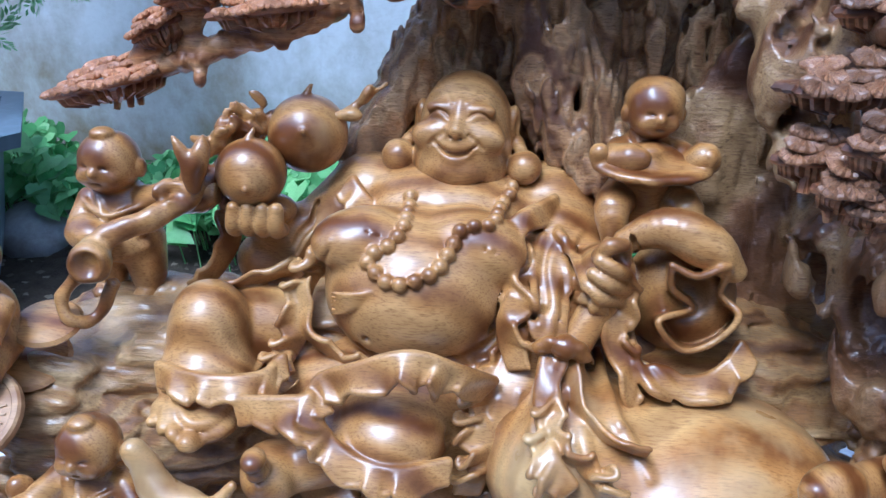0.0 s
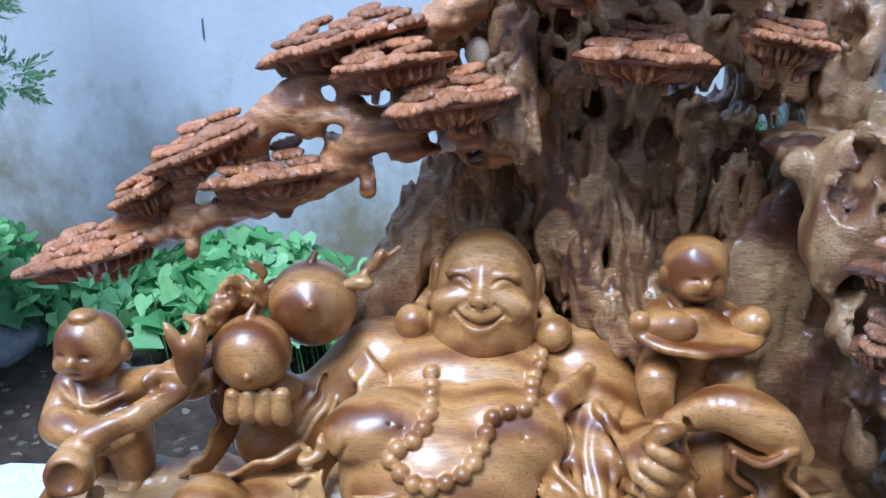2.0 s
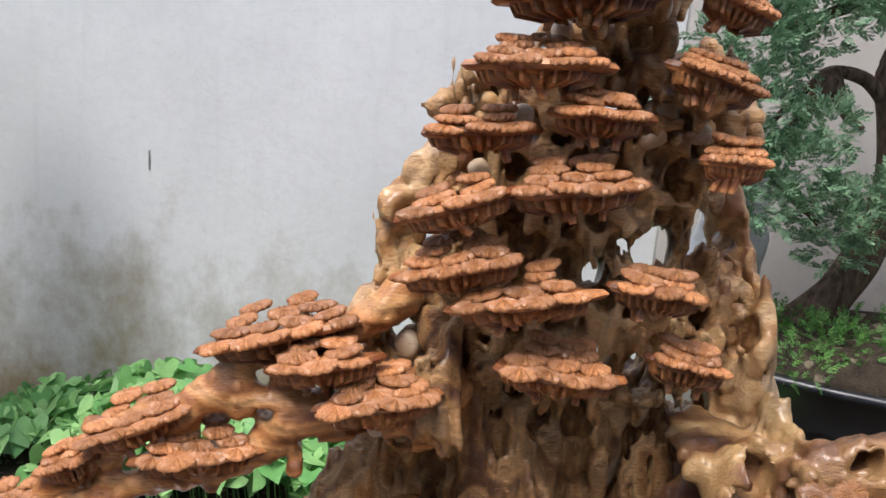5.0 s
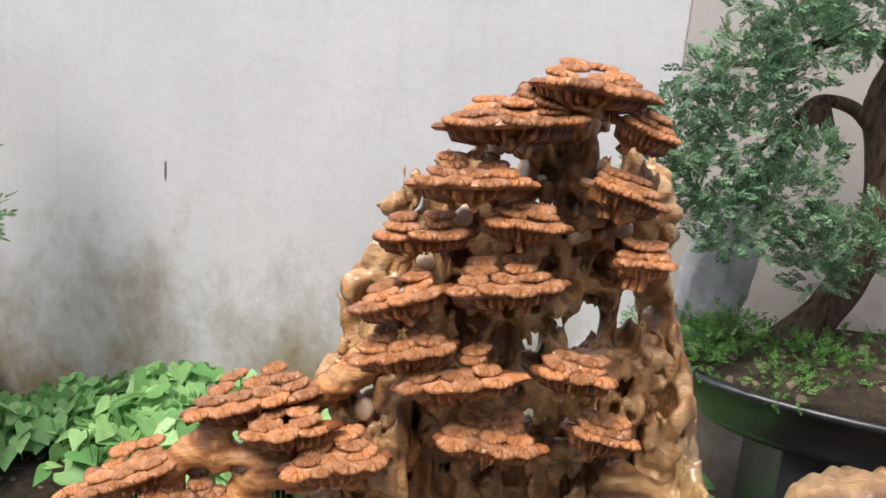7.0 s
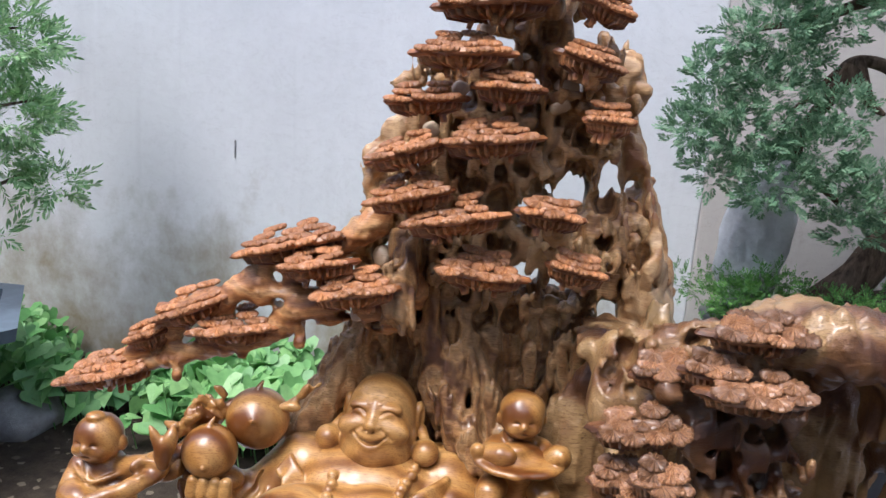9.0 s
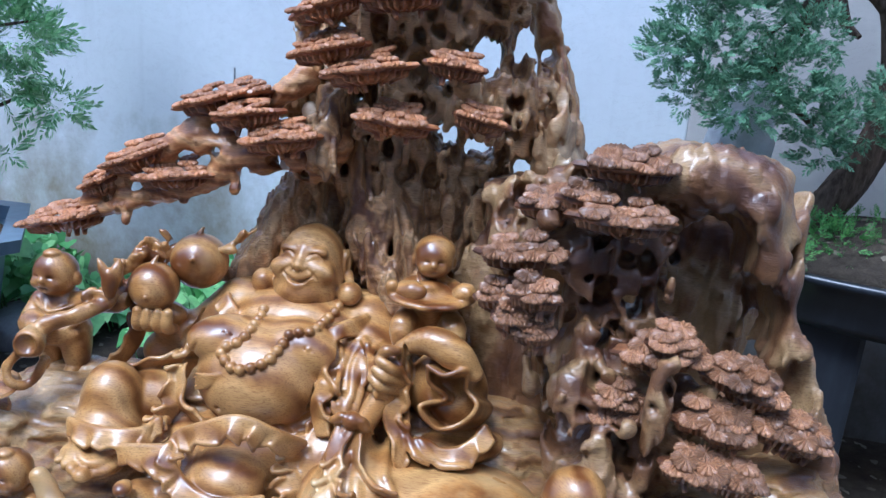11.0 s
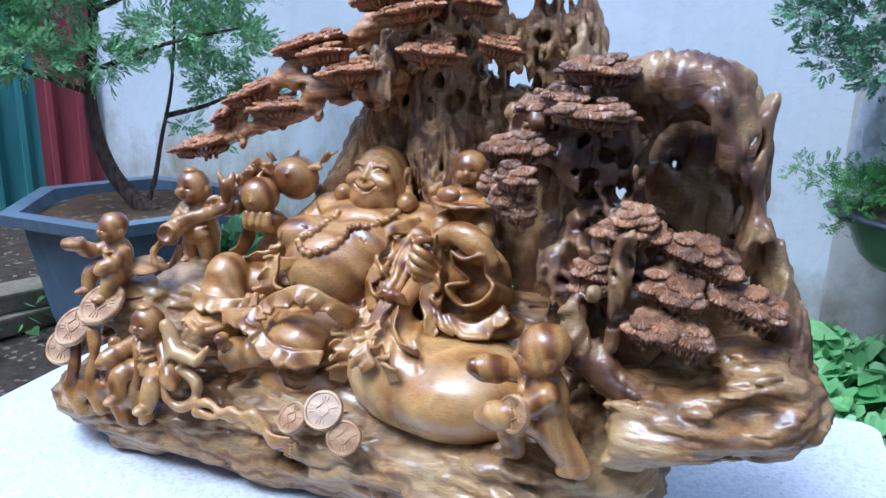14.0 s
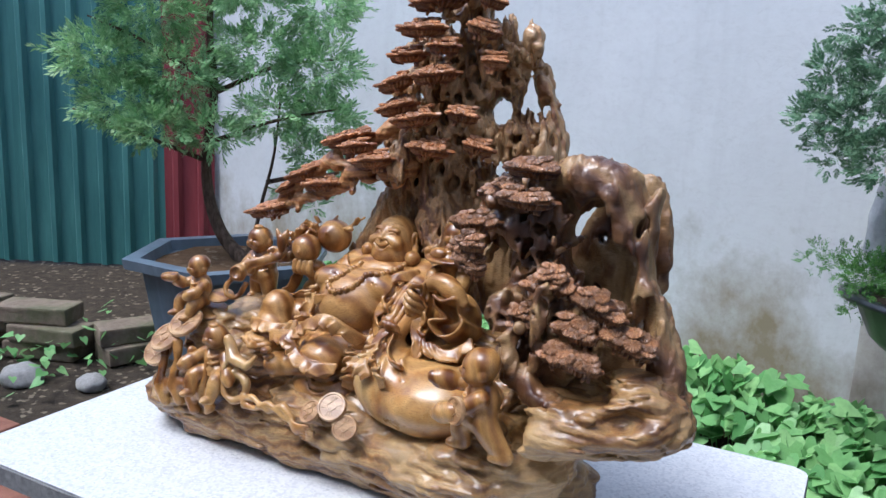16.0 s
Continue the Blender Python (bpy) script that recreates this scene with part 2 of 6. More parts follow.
LEAF_JUNIPER = leaf_mat("juniper_spray", (0.085, 0.19, 0.10), (0.26, 0.41, 0.24), 0.55)
LEAF_MOSS = leaf_mat("moss_leaf", (0.05, 0.16, 0.035), (0.17, 0.36, 0.08), 0.6)

# ---- mesh helpers ----


def put(ob, material, parent=None, m=None):
    if material is not None and ob.data is not None and not ob.data.materials:
        ob.data.materials.append(material)
    if parent is not None:
        ob.parent = parent
    if m is not None:
        ob.matrix_basis = m
    return ob


def mesh_of(name, verts, faces, smooth=True):
    me = bpy.data.meshes.new(name)
    me.from_pydata([tuple(v) for v in verts], [], [tuple(int(i) for i in f) for f in faces])
    if smooth:
        me.shade_smooth()
    return me


def mesh_bulk(name, verts, faces, smooth=True):
    """Verts and equal-sized faces from arrays."""
    verts, faces = np.asarray(verts, np.float32), np.asarray(faces, np.int32)
    me = bpy.data.meshes.new(name)
    me.vertices.add(len(verts))
    me.vertices.foreach_set("co", verts.ravel())
    n = faces.shape[1]
    me.loops.add(faces.size)
    me.loops.foreach_set("vertex_index", faces.ravel())
    me.polygons.add(len(faces))
    me.polygons.foreach_set("loop_start", np.arange(0, faces.size, n, dtype=np.int32))
    me.update(calc_edges=True)
    if smooth:
        me.shade_smooth()
    return me


def part(name, me, material, parent, label="", m=None):
    ob = put(new(name, me), material, parent, m)
    return tagged(ob, label) if label else ob


def thing(name, label, category, me=None, material=None, m=None, kind="", group=""):
    ob = put(new(name, me), material, None, m)
    return tagged(ob, label, category, group, kind)


def box_bm(size, centre=(0, 0, 0), bevel=0.0, segments=2, turn=(0, 0, 0)):
    bm = bmesh.new()
    bmesh.ops.create_cube(bm, size=1.0, matrix=pose(*centre, *turn) @ Matrix.Diagonal((*size, 1)))
    if bevel:
        bmesh.ops.bevel(bm, geom=bm.edges[:], offset=bevel, segments=segments, affect="EDGES", profile=0.6)
    return bm


def from_bm(name, bm, smooth=False):
    me = bpy.data.meshes.new(name)
    bm.to_mesh(me)
    bm.free()
    if smooth:
        me.shade_smooth()
    return me


def spline(points, steps):
    """Catmull-Rom through rows of numbers."""
    p = np.asarray(points, float)
    p = np.vstack([2 * p[0] - p[1], p, 2 * p[-1] - p[-2]])
    out = []
    for i in range(1, len(p) - 2):
        for t in np.linspace(0, 1, steps, endpoint=False):
            a, b, c, d = p[i - 1 : i + 3]
            out.append(0.5 * (2 * b + (c - a) * t + (2 * a - 5 * b + 4 * c - d) * t**2 + (3 * b - a - 3 * c + d) * t**3))
    out.append(p[-2])
    return np.array(out)


def tube_arrays(points, radii, sides=8):
    """Verts and quads of a tapered round tube along points."""
    p, r = np.asarray(points, float), np.asarray(radii, float)
    way = np.gradient(p, axis=0)
    way /= np.linalg.norm(way, axis=1)[:, None] + 1e-9
    ref = np.tile([0.31, 0.17, 0.93], (len(p), 1))
    a = np.cross(way, ref)
    a /= np.linalg.norm(a, axis=1)[:, None] + 1e-9
    b = np.cross(way, a)
    th = np.linspace(0, 2 * np.pi, sides, endpoint=False)
    v = (p[:, None] + r[:, None, None] * (np.cos(th)[None, :, None] * a[:, None] + np.sin(th)[None, :, None] * b[:, None])).reshape(-1, 3)
    i, j = np.meshgrid(np.arange(len(p) - 1), np.arange(sides), indexing="ij")
    k = (j + 1) % sides
    f = np.stack([i * sides + j, (i + 1) * sides + j, (i + 1) * sides + k, i * sides + k], -1).reshape(-1, 4)
    return v, f


def joined(pieces):
    verts, faces, n = [], [], 0
    for v, f in pieces:
        verts.append(v), faces.append(f + n)
        n += len(v)
    return np.concatenate(verts), np.concatenate(faces)


# ---- carving by distance fields ----


def lattice_noise(x, y, z, seed):
    """Smooth value noise of arrays, -1 to 1."""
    rng = np.random.RandomState(seed)
    table = rng.uniform(-1, 1, 4096).astype(np.float32)

    def at(i, j, k):
        return table[(i * 73 + j * 571 + k * 1693 + (i * j + k) * 7) & 4095]

    i, j, k = (np.floor(v).astype(np.int64) for v in (x, y, z))
    fx, fy, fz = x - i, y - j, z - k
    fx, fy, fz = (v * v * (3 - 2 * v) for v in (fx, fy, fz))
    out = 0
    for a in (0, 1):
        for b in (0, 1):
            for c in (0, 1):
                out = out + at(i + a, j + b, k + c) * (fx if a else 1 - fx) * (fy if b else 1 - fy) * (fz if c else 1 - fz)
    return out


class Carving:
    def __init__(self, lo, hi, step):
        self.lo, self.h = np.array(lo, float), step
        self.n = np.ceil((np.array(hi) - self.lo) / step).astype(int) + 1
        self.d = np.full(self.n, 0.5, np.float32)

    def block(self, lo, hi):
        a = np.clip(np.floor((np.array(lo) - self.lo) / self.h).astype(int), 0, self.n)
        b = np.clip(np.ceil((np.array(hi) - self.lo) / self.h).astype(int) + 1, 0, self.n)
        if (b <= a).any():
            return None, None
        axes = [(self.lo[i] + self.h * np.arange(a[i], b[i])).astype(np.float32) for i in range(3)]
        return tuple(slice(*ab) for ab in zip(a, b)), np.meshgrid(*axes, indexing="ij", sparse=True)

    def blend(self, dist, lo, hi, k, cut):
        pad = 2.5 * k + 3 * self.h + 0.006
        where, grid = self.block(np.array(lo) - pad, np.array(hi) + pad)
        if where is None:
            return self
        a, b = self.d[where], dist(*grid)
        if cut:
            b = -b
            h = np.maximum(k - np.abs(a - b), 0) / k
            self.d[where] = np.maximum(a, b) + h * h * k / 4
        else:
            h = np.maximum(k - np.abs(a - b), 0) / k
            self.d[where] = np.minimum(a, b) - h * h * k / 4
        return self

    def ball(self, c, r, turn=(0, 0, 0), k=0.01, cut=False):
        r = np.array(r if np.ndim(r) else (r,) * 3, float)
        m = np.array(pose(0, 0, 0, *turn).to_3x3().transposed())
        far = np.abs(m.T) @ r

        def dist(x, y, z):
            x, y, z = x - c[0], y - c[1], z - c[2]
            p = [m[i, 0] * x + m[i, 1] * y + m[i, 2] * z for i in range(3)]
            k0 = np.sqrt(sum((q / s) ** 2 for q, s in zip(p, r))) + 1e-6
            k1 = np.sqrt(sum((q / s**2) ** 2 for q, s in zip(p, r))) + 1e-6
            return (k0 * (k0 - 1) / k1).astype(np.float32)

        return self.blend(dist, np.array(c) - far, np.array(c) + far, k, cut)

    def rod(self, a, b, ra, rb=None, k=0.008, cut=False):
        rb = ra if rb is None else rb
        a, b = np.array(a, float), np.array(b, float)
        ab = b - a
        ll = ab @ ab + 1e-9

        def dist(x, y, z):
            t = np.clip(((x - a[0]) * ab[0] + (y - a[1]) * ab[1] + (z - a[2]) * ab[2]) / ll, 0, 1)
            return (np.sqrt((x - a[0] - ab[0] * t) ** 2 + (y - a[1] - ab[1] * t) ** 2 + (z - a[2] - ab[2] * t) ** 2) - (ra + (rb - ra) * t)).astype(np.float32)

        r = max(ra, rb)
        return self.blend(dist, np.minimum(a, b) - r, np.maximum(a, b) + r, k, cut)

    def ropes(self, runs, k=0.004, cut=False):
        """Tapered round segments (a, b, ra, rb) taken as one body, then blended."""
        runs = [(np.asarray(a, float), np.asarray(b, float), ra, rb) for a, b, ra, rb in runs]
        lo = np.min([np.minimum(a, b) - max(ra, rb) for a, b, ra, rb in runs], 0)
        hi = np.max([np.maximum(a, b) + max(ra, rb) for a, b, ra, rb in runs], 0)
        pad = 2.5 * k + 3 * self.h + 0.006
        where, _ = self.block(lo - pad - 2 * self.h, hi + pad + 2 * self.h)
        if where is None:
            return self
        at = np.array([w.start for w in where])
        best = np.full([w.stop - w.start for w in where], 0.5, np.float32)
        for a, b, ra, rb in runs:
            r = max(ra, rb) + pad
            sub, grid = self.block(np.minimum(a, b) - r, np.maximum(a, b) + r)
            if sub is None:
                continue
            ab = b - a
            t = np.clip(((grid[0] - a[0]) * ab[0] + (grid[1] - a[1]) * ab[1] + (grid[2] - a[2]) * ab[2]) / (ab @ ab + 1e-9), 0, 1)
            d = np.sqrt((grid[0] - a[0] - ab[0] * t) ** 2 + (grid[1] - a[1] - ab[1] * t) ** 2 + (grid[2] - a[2] - ab[2] * t) ** 2) - (ra + (rb - ra) * t)
            cell = tuple(slice(w.start - o, w.stop - o) for w, o in zip(sub, at))
            if any(c.start < 0 or c.stop > n for c, n in zip(cell, best.shape)):
                continue
            best[cell] = np.minimum(best[cell], d)
        own = self.d[where]
        if cut:
            h = np.maximum(k - np.abs(own + best), 0) / k
            self.d[where] = np.maximum(own, -best) + h * h * k / 4
        else:
            h = np.maximum(k - np.abs(own - best), 0) / k
            self.d[where] = np.minimum(own, best) - h * h * k / 4
        return self

    def line(self, points, radii, steps=5, k=0.004, cut=False):
        """A tapered rope through points; radii: one number, or one a point."""
        p = np.asarray(points, float)
        r = np.full(len(p), radii) if np.ndim(radii) == 0 else np.asarray(radii, float)
        q = spline(np.column_stack([p, r]), steps)
        return self.ropes([(a[:3], b[:3], max(a[3], 0.001), max(b[3], 0.001)) for a, b in zip(q[:-1], q[1:])], k, cut)

    def slab(self, c, half, turn=(0, 0, 0), round_by=0.004, k=0.006, cut=False):
        half = np.array(half, float)
        m = np.array(pose(0, 0, 0, *turn).to_3x3().transposed())
        far = np.abs(m.T) @ half

        def dist(x, y, z):
            x, y, z = x - c[0], y - c[1], z - c[2]
            q = [np.abs(m[i, 0] * x + m[i, 1] * y + m[i, 2] * z) - (half[i] - round_by) for i in range(3)]
            out = np.sqrt(sum(np.maximum(v, 0) ** 2 for v in q))
            return (out + np.minimum(np.maximum(np.maximum(q[0], q[1]), q[2]), 0) - round_by).astype(np.float32)

        return self.blend(dist, np.array(c) - far, np.array(c) + far, k, cut)

    def ring(self, c, big, small, turn=(0, 0, 0), k=0.004, cut=False):
        th = np.linspace(0, 2 * np.pi, 25)
        m = np.array(pose(0, 0, 0, *turn).to_3x3())
        p = [np.array(c) + m @ (big * math.cos(a), big * math.sin(a), 0) for a in th]
        return self.ropes([(a, b, small, small) for a, b in zip(p[:-1], p[1:])], k, cut)

    def rough(self, amount, scale, seed=1, ridged=False):
        """Push the surface in and out by noise; scale: cells to the metre along x, y, z."""
        near = np.abs(self.d) < amount * 2 + 2.5 * self.h
        i, j, k = np.nonzero(near)
        p = [self.lo[a] + self.h * v for a, v in enumerate((i, j, k))]
        scale = np.array(scale if np.ndim(scale) else (scale,) * 3, float)
        wob = lattice_noise(p[0] * 9, p[1] * 9, p[2] * 9, seed + 50) * 0.8
        n = lattice_noise(*(v * s + wob for v, s in zip(p, scale)), seed)
        if ridged:
            n = 1 - 2 * np.abs(n) ** 0.7
        self.d[i, j, k] += (amount * n).astype(np.float32)
        return self

    def front(self, u, w, start=-0.32, deep=0.0):
        """Depth of the first surface met when looking along +y at (u, w)."""
        i, k = int(round((u - self.lo[0]) / self.h)), int(round((w - self.lo[2]) / self.h))
        if not (0 <= i < self.n[0] and 0 <= k < self.n[2]):
            return 0.0
        col = self.d[i, :, k]
        first = max(0, int((start - self.lo[1]) / self.h))
        hits = np.nonzero(col[first:] < 0)[0]
        return float(self.lo[1] + self.h * (first + hits[0]) + deep) if len(hits) else 0.0

    def mesh(self, name):
        d = self.d
        d[[0, -1]], d[:, [0, -1]], d[:, :, [0, -1]] = 0.1, 0.1, 0.1
        s = d < 0
        c = [(a, b, e) for a in (0, 1) for b in (0, 1) for e in (0, 1)]
        count = np.zeros(np.array(d.shape) - 1, np.int8)
        for a, b, e in c:
            count += s[a : s.shape[0] - 1 + a, b : s.shape[1] - 1 + b, e : s.shape[2] - 1 + e]
        i, j, k = np.nonzero((count > 0) & (count < 8))
        vals = {q: d[i + q[0], j + q[1], k + q[2]].astype(np.float64) for q in c}
        total, times = np.zeros((len(i), 3)), np.zeros(len(i))
        for q in c:
            for axis in range(3):
                if q[axis] == 0:
                    o = tuple(1 if n == axis else q[n] for n in range(3))
                    a, b = vals[q], vals[o]
                    on = (a < 0) != (b < 0)
                    t = np.where(on, a / np.where(on, a - b, 1), 0)
                    here = np.tile(np.array(q, float), (len(i), 1))
                    here[:, axis] = t
                    total += here * on[:, None]
                    times += on
        verts = self.lo + self.h * (np.stack([i, j, k], 1) + total / times[:, None])
        index = np.full(count.shape, -1, np.int32)
        index[i, j, k] = np.arange(len(i))
        faces = []
        for axis in range(3):
            o1, o2 = [(1, 2), (2, 0), (0, 1)][axis]
            lo = [slice(1, -1)] * 3
            lo[axis] = slice(0, -1)
            hi = list(lo)
            hi[axis] = slice(1, None)
            a, b = s[tuple(lo)], s[tuple(hi)]
            for sign in (0, 1):
                w = np.array(np.nonzero((a & ~b) if sign == 0 else (~a & b)))
                for n in range(3):
                    w[n] += 0 if n == axis else 1
                q = []
                for p1, p2 in ((0, 0), (1, 0), (1, 1), (0, 1)):
                    v = w.copy()
                    v[o1] -= 1 - p1
                    v[o2] -= 1 - p2
                    q.append(index[tuple(v)])
                q = np.stack(q, 1)
                faces.append(q if sign == 0 else q[:, ::-1])
        faces = np.concatenate(faces)
        # leave out crumbs that the roughening has cut loose
        mark = np.arange(len(verts))
        for _ in range(400):
            low = mark[faces].min(1)
            after = mark.copy()
            np.minimum.at(after, faces.ravel(), np.repeat(low, 4))
            after = after[after]
            if (after == mark).all():
                break
            mark = after
        size = np.bincount(mark, minlength=len(verts))
        keep = size[mark] > max(60, 0.035 * len(verts))
        where = np.cumsum(keep) - 1
        return mesh_bulk(name, verts[keep], where[faces[keep[faces[:, 0]]]])

# ---- the yard: ground, walls, fence ----
GROUND = -0.72
WALL_Y = 2.40


def ground_sheet():
    n = 60
    xs = np.concatenate([np.linspace(-40, -5, 6), np.linspace(-4.6, 4.6, n), np.linspace(5, 40, 6)])
    ys = np.concatenate([np.linspace(-40, -4, 6), np.linspace(-3.6, 3.6, n), np.linspace(4, 40, 6)])
    gx, gy = np.meshgrid(xs, ys, indexing="ij")
    near = (np.abs(gx) < 4.7) & (np.abs(gy) < 3.7)
    gz = GROUND + near * 0.012 * lattice_noise(gx * 5, gy * 5, gx * 0, 3)
    gz = gz + near * np.clip((gy - 1.5) / 0.8, 0, 1) * 0.03
    i, j = np.meshgrid(np.arange(len(xs) - 1), np.arange(len(ys) - 1), indexing="ij")
    m = len(ys)
    f = np.stack([i * m + j, (i + 1) * m + j, (i + 1) * m + j + 1, i * m + j + 1], -1).reshape(-1, 4)
    return mesh_bulk("ground", np.stack([gx, gy, gz], -1).reshape(-1, 3), f)


thing("ground", "dark damp garden soil with pale crumbs", "ground", ground_sheet(), SOIL, kind="structure")

wall_parts = (
    ("wall_north", (-4.6, 0.44, WALL_Y, WALL_Y + 0.2), PLASTER, "tall grey cement-plastered yard wall with mould stains"),
    ("wall_north_east", (0.44, 3.1, WALL_Y - 0.05, WALL_Y + 0.2), PLASTER_SHADED, "plastered wall behind the bonsai tray, shade put into its duller brownish colour"),
)
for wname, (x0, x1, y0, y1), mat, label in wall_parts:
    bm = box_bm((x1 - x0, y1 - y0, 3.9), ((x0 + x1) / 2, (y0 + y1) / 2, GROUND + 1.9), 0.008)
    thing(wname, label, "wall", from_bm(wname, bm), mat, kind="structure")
# plain unseen walls, added to close the yard and hold back low sky light
for wname, size, centre in (
    ("unseen_wall_east", (0.2, 7.0, 4.4), (3.2, -1.0, GROUND + 2.1)),
    ("unseen_wall_south", (12.0, 0.2, 4.6), (-2.0, -3.6, GROUND + 2.2)),
):
    thing(wname, "plain grey plastered wall added out of view to limit sky light", "wall", from_bm(wname, box_bm(size, centre, 0.01)), PLASTER, kind="structure")

# a shallow slot cut in the plaster
bm = box_bm((0.007, 0.006, 0.08), (-1.553, WALL_Y - 0.002, 0.433), 0.002)
thing("wall_slot", "narrow dark nail slot in the grey plaster", "slot", from_bm("wall_slot", bm), SLAB_EDGE, kind="structure")


def corrugated(length, height, pitch=0.19, depth=0.036, thick=0.004):
    """Trapezoid sheet along +x, ribs towards -y."""
    u = [0.0, 0.30, 0.42, 0.60, 0.72, 1.0]
    d = [0.0, 0.0, 1.0, 1.0, 0.0, 0.0]
    n = int(length / pitch)
    xs = [pitch * (i + a) for i in range(n) for a in u[:-1]] + [pitch * n]
    ys = [-depth * a for i in range(n) for a in d[:-1]] + [0.0]
    v, f = [], []
    for back in (0.0, thick):
        for z in (0.0, height):
            v += [(x, y + back, z) for x, y in zip(xs, ys)]
    m = len(xs)
    for i in range(m - 1):
        f.append((i, i + 1, m + i + 1, m + i))
        f.append((2 * m + i + 1, 2 * m + i, 3 * m + i, 3 * m + i + 1))
        f.append((m + i, m + i + 1, 3 * m + i + 1, 3 * m + i))
    return mesh_of("sheet", v, f, False), pitch * n


# the fence leaves the north wall's end and runs towards the viewer's side
FENCE_AT, FENCE_TURN = Vector((-4.08, 2.36, GROUND + 0.02)), 39.0
fence = thing("fence", "corrugated metal fence of green and dark red painted sheets", "fence", m=pose(*FENCE_AT, 0, 0, FENCE_TURN), kind="structure")
red_me, red_len = corrugated(0.5, 3.4)
part("red_sheet", red_me, SHEET_RED, fence, "faded dark red corrugated sheet", pose(-red_len, 0, 0))
for n in range(4):
    me, run = corrugated(1.15, 3.4)
    part("green_sheet", me, SHEET_GREEN, fence, "dark green corrugated sheet", pose(-red_len - (n + 1) * run, 0.006, 0))
part("rail", from_bm("rail", box_bm((4.8, 0.04, 0.04), (-2.4, 0.03, 0.5), 0.003)), CONCRETE, fence, "plain backing rail")

# ---- the stone table ----
SC = pose(0, 0, 0, 0, 0, 12)
table = thing("stone_table", "white terrazzo slab table with rough grey cut edges", "table", m=SC)
T0, T1, V0, V1, THICK = -0.722, 0.845, -0.49, 0.42, 0.045


def rounded_plate(name, x0, x1, y0, y1, z0, z1, r=0.03):
    bm = bmesh.new()
    ring = []
    for cx, cy, a0 in ((x1 - r, y1 - r, 0), (x0 + r, y1 - r, 90), (x0 + r, y0 + r, 180), (x1 - r, y0 + r, 270)):
        for a in range(0, 91, 15):
            ring.append((cx + r * math.cos(radians(a0 + a)), cy + r * math.sin(radians(a0 + a))))
    lo = [bm.verts.new((x, y, z0)) for x, y in ring]
    hi = [bm.verts.new((x, y, z1)) for x, y in ring]
    bm.faces.new(hi), bm.faces.new(lo[::-1])
    for i in range(len(ring)):
        j = (i + 1) % len(ring)
        bm.faces.new((lo[i], lo[j], hi[j], hi[i]))
    bmesh.ops.bevel(bm, geom=[e for e in bm.edges if abs(e.verts[0].co.z - e.verts[1].co.z) < 1e-6], offset=0.004, segments=2, affect="EDGES")
    return from_bm(name, bm)


part("tabletop", rounded_plate("tabletop", T0, T1, V0, V1, -0.006, 0.0), SLAB, table, "smooth white slab face")
part("slab_body", rounded_plate("slab_body", T0 - 0.002, T1 + 0.002, V0 - 0.002, V1 + 0.002, -THICK, -0.0065), SLAB_EDGE, table, "speckled grey sawn edge")
for u in (-0.42, 0.54):
    part("leg", from_bm("leg", box_bm((0.16, 0.62, -GROUND - THICK + 0.01), (u, -0.03, (GROUND - THICK) / 2 - 0.002), 0.015)), CONCRETE, table)

# ---- the carving on the table ----
carving = thing("wood_carving", "lacquered golden-brown root carving of a laughing figure under a pine", "carving", m=SC)

# root base: long layered plank of root, rising into the overhanging lobe
base = Carving((-0.58, -0.33, -0.004), (0.74, 0.16, 0.44), 0.004)
base.ball((-0.29, -0.10, 0.055), (0.255, 0.115, 0.062), (0, -3, -4), k=0.03)
base.ball((-0.43, -0.13, 0.085), (0.10, 0.085, 0.05), (0, 0, 0), k=0.03)
base.ball((0.02, -0.10, 0.065), (0.30, 0.13, 0.07), (0, -4, -3), k=0.03)
base.ball((0.27, -0.12, 0.095), (0.23, 0.13, 0.085), (0, -14, -4), k=0.03)
base.ball((0.30, -0.02, 0.05), (0.20, 0.10, 0.08), k=0.03)
base.ball((0.50, -0.15, 0.245), (0.175, 0.115, 0.062), (0, -12, 14), k=0.03)
base.ball((0.60, -0.13, 0.27), (0.085, 0.095, 0.07), k=0.03)
base.ball((-0.30, -0.04, 0.17), (0.17, 0.10, 0.10), (0, 6, 0), k=0.03)
base.ball((-0.36, -0.10, 0.20), (0.075, 0.075, 0.075), k=0.03)
base.ball((-0.27, -0.02, 0.25), (0.13, 0.08, 0.055), k=0.03)
base.ball((-0.06, 0.0, 0.20), (0.20, 0.09, 0.13), k=0.03)
base.ball((0.20, 0.0, 0.20), (0.22, 0.09, 0.12), k=0.03)
base.ball((-0.02, -0.12, 0.13), (0.16, 0.09, 0.05), k=0.02)
# front planks split along the grain
base.line([(-0.40, -0.225, 0.075), (-0.25, -0.235, 0.060), (-0.1, -0.235, 0.052), (0.0, -0.225, 0.07)], 0.007, k=0.006, cut=True)
base.line([(-0.03, -0.245, 0.075), (0.1, -0.255, 0.06), (0.25, -0.26, 0.065), (0.38, -0.25, 0.11)], 0.007, k=0.006, cut=True)
base.ball((-0.036, -0.215, 0.078), (0.022, 0.03, 0.012), (0, -12, 0), k=0.006, cut=True)
base.ball((-0.40, -0.17, 0.17), (0.035, 0.06, 0.05), k=0.012, cut=True)
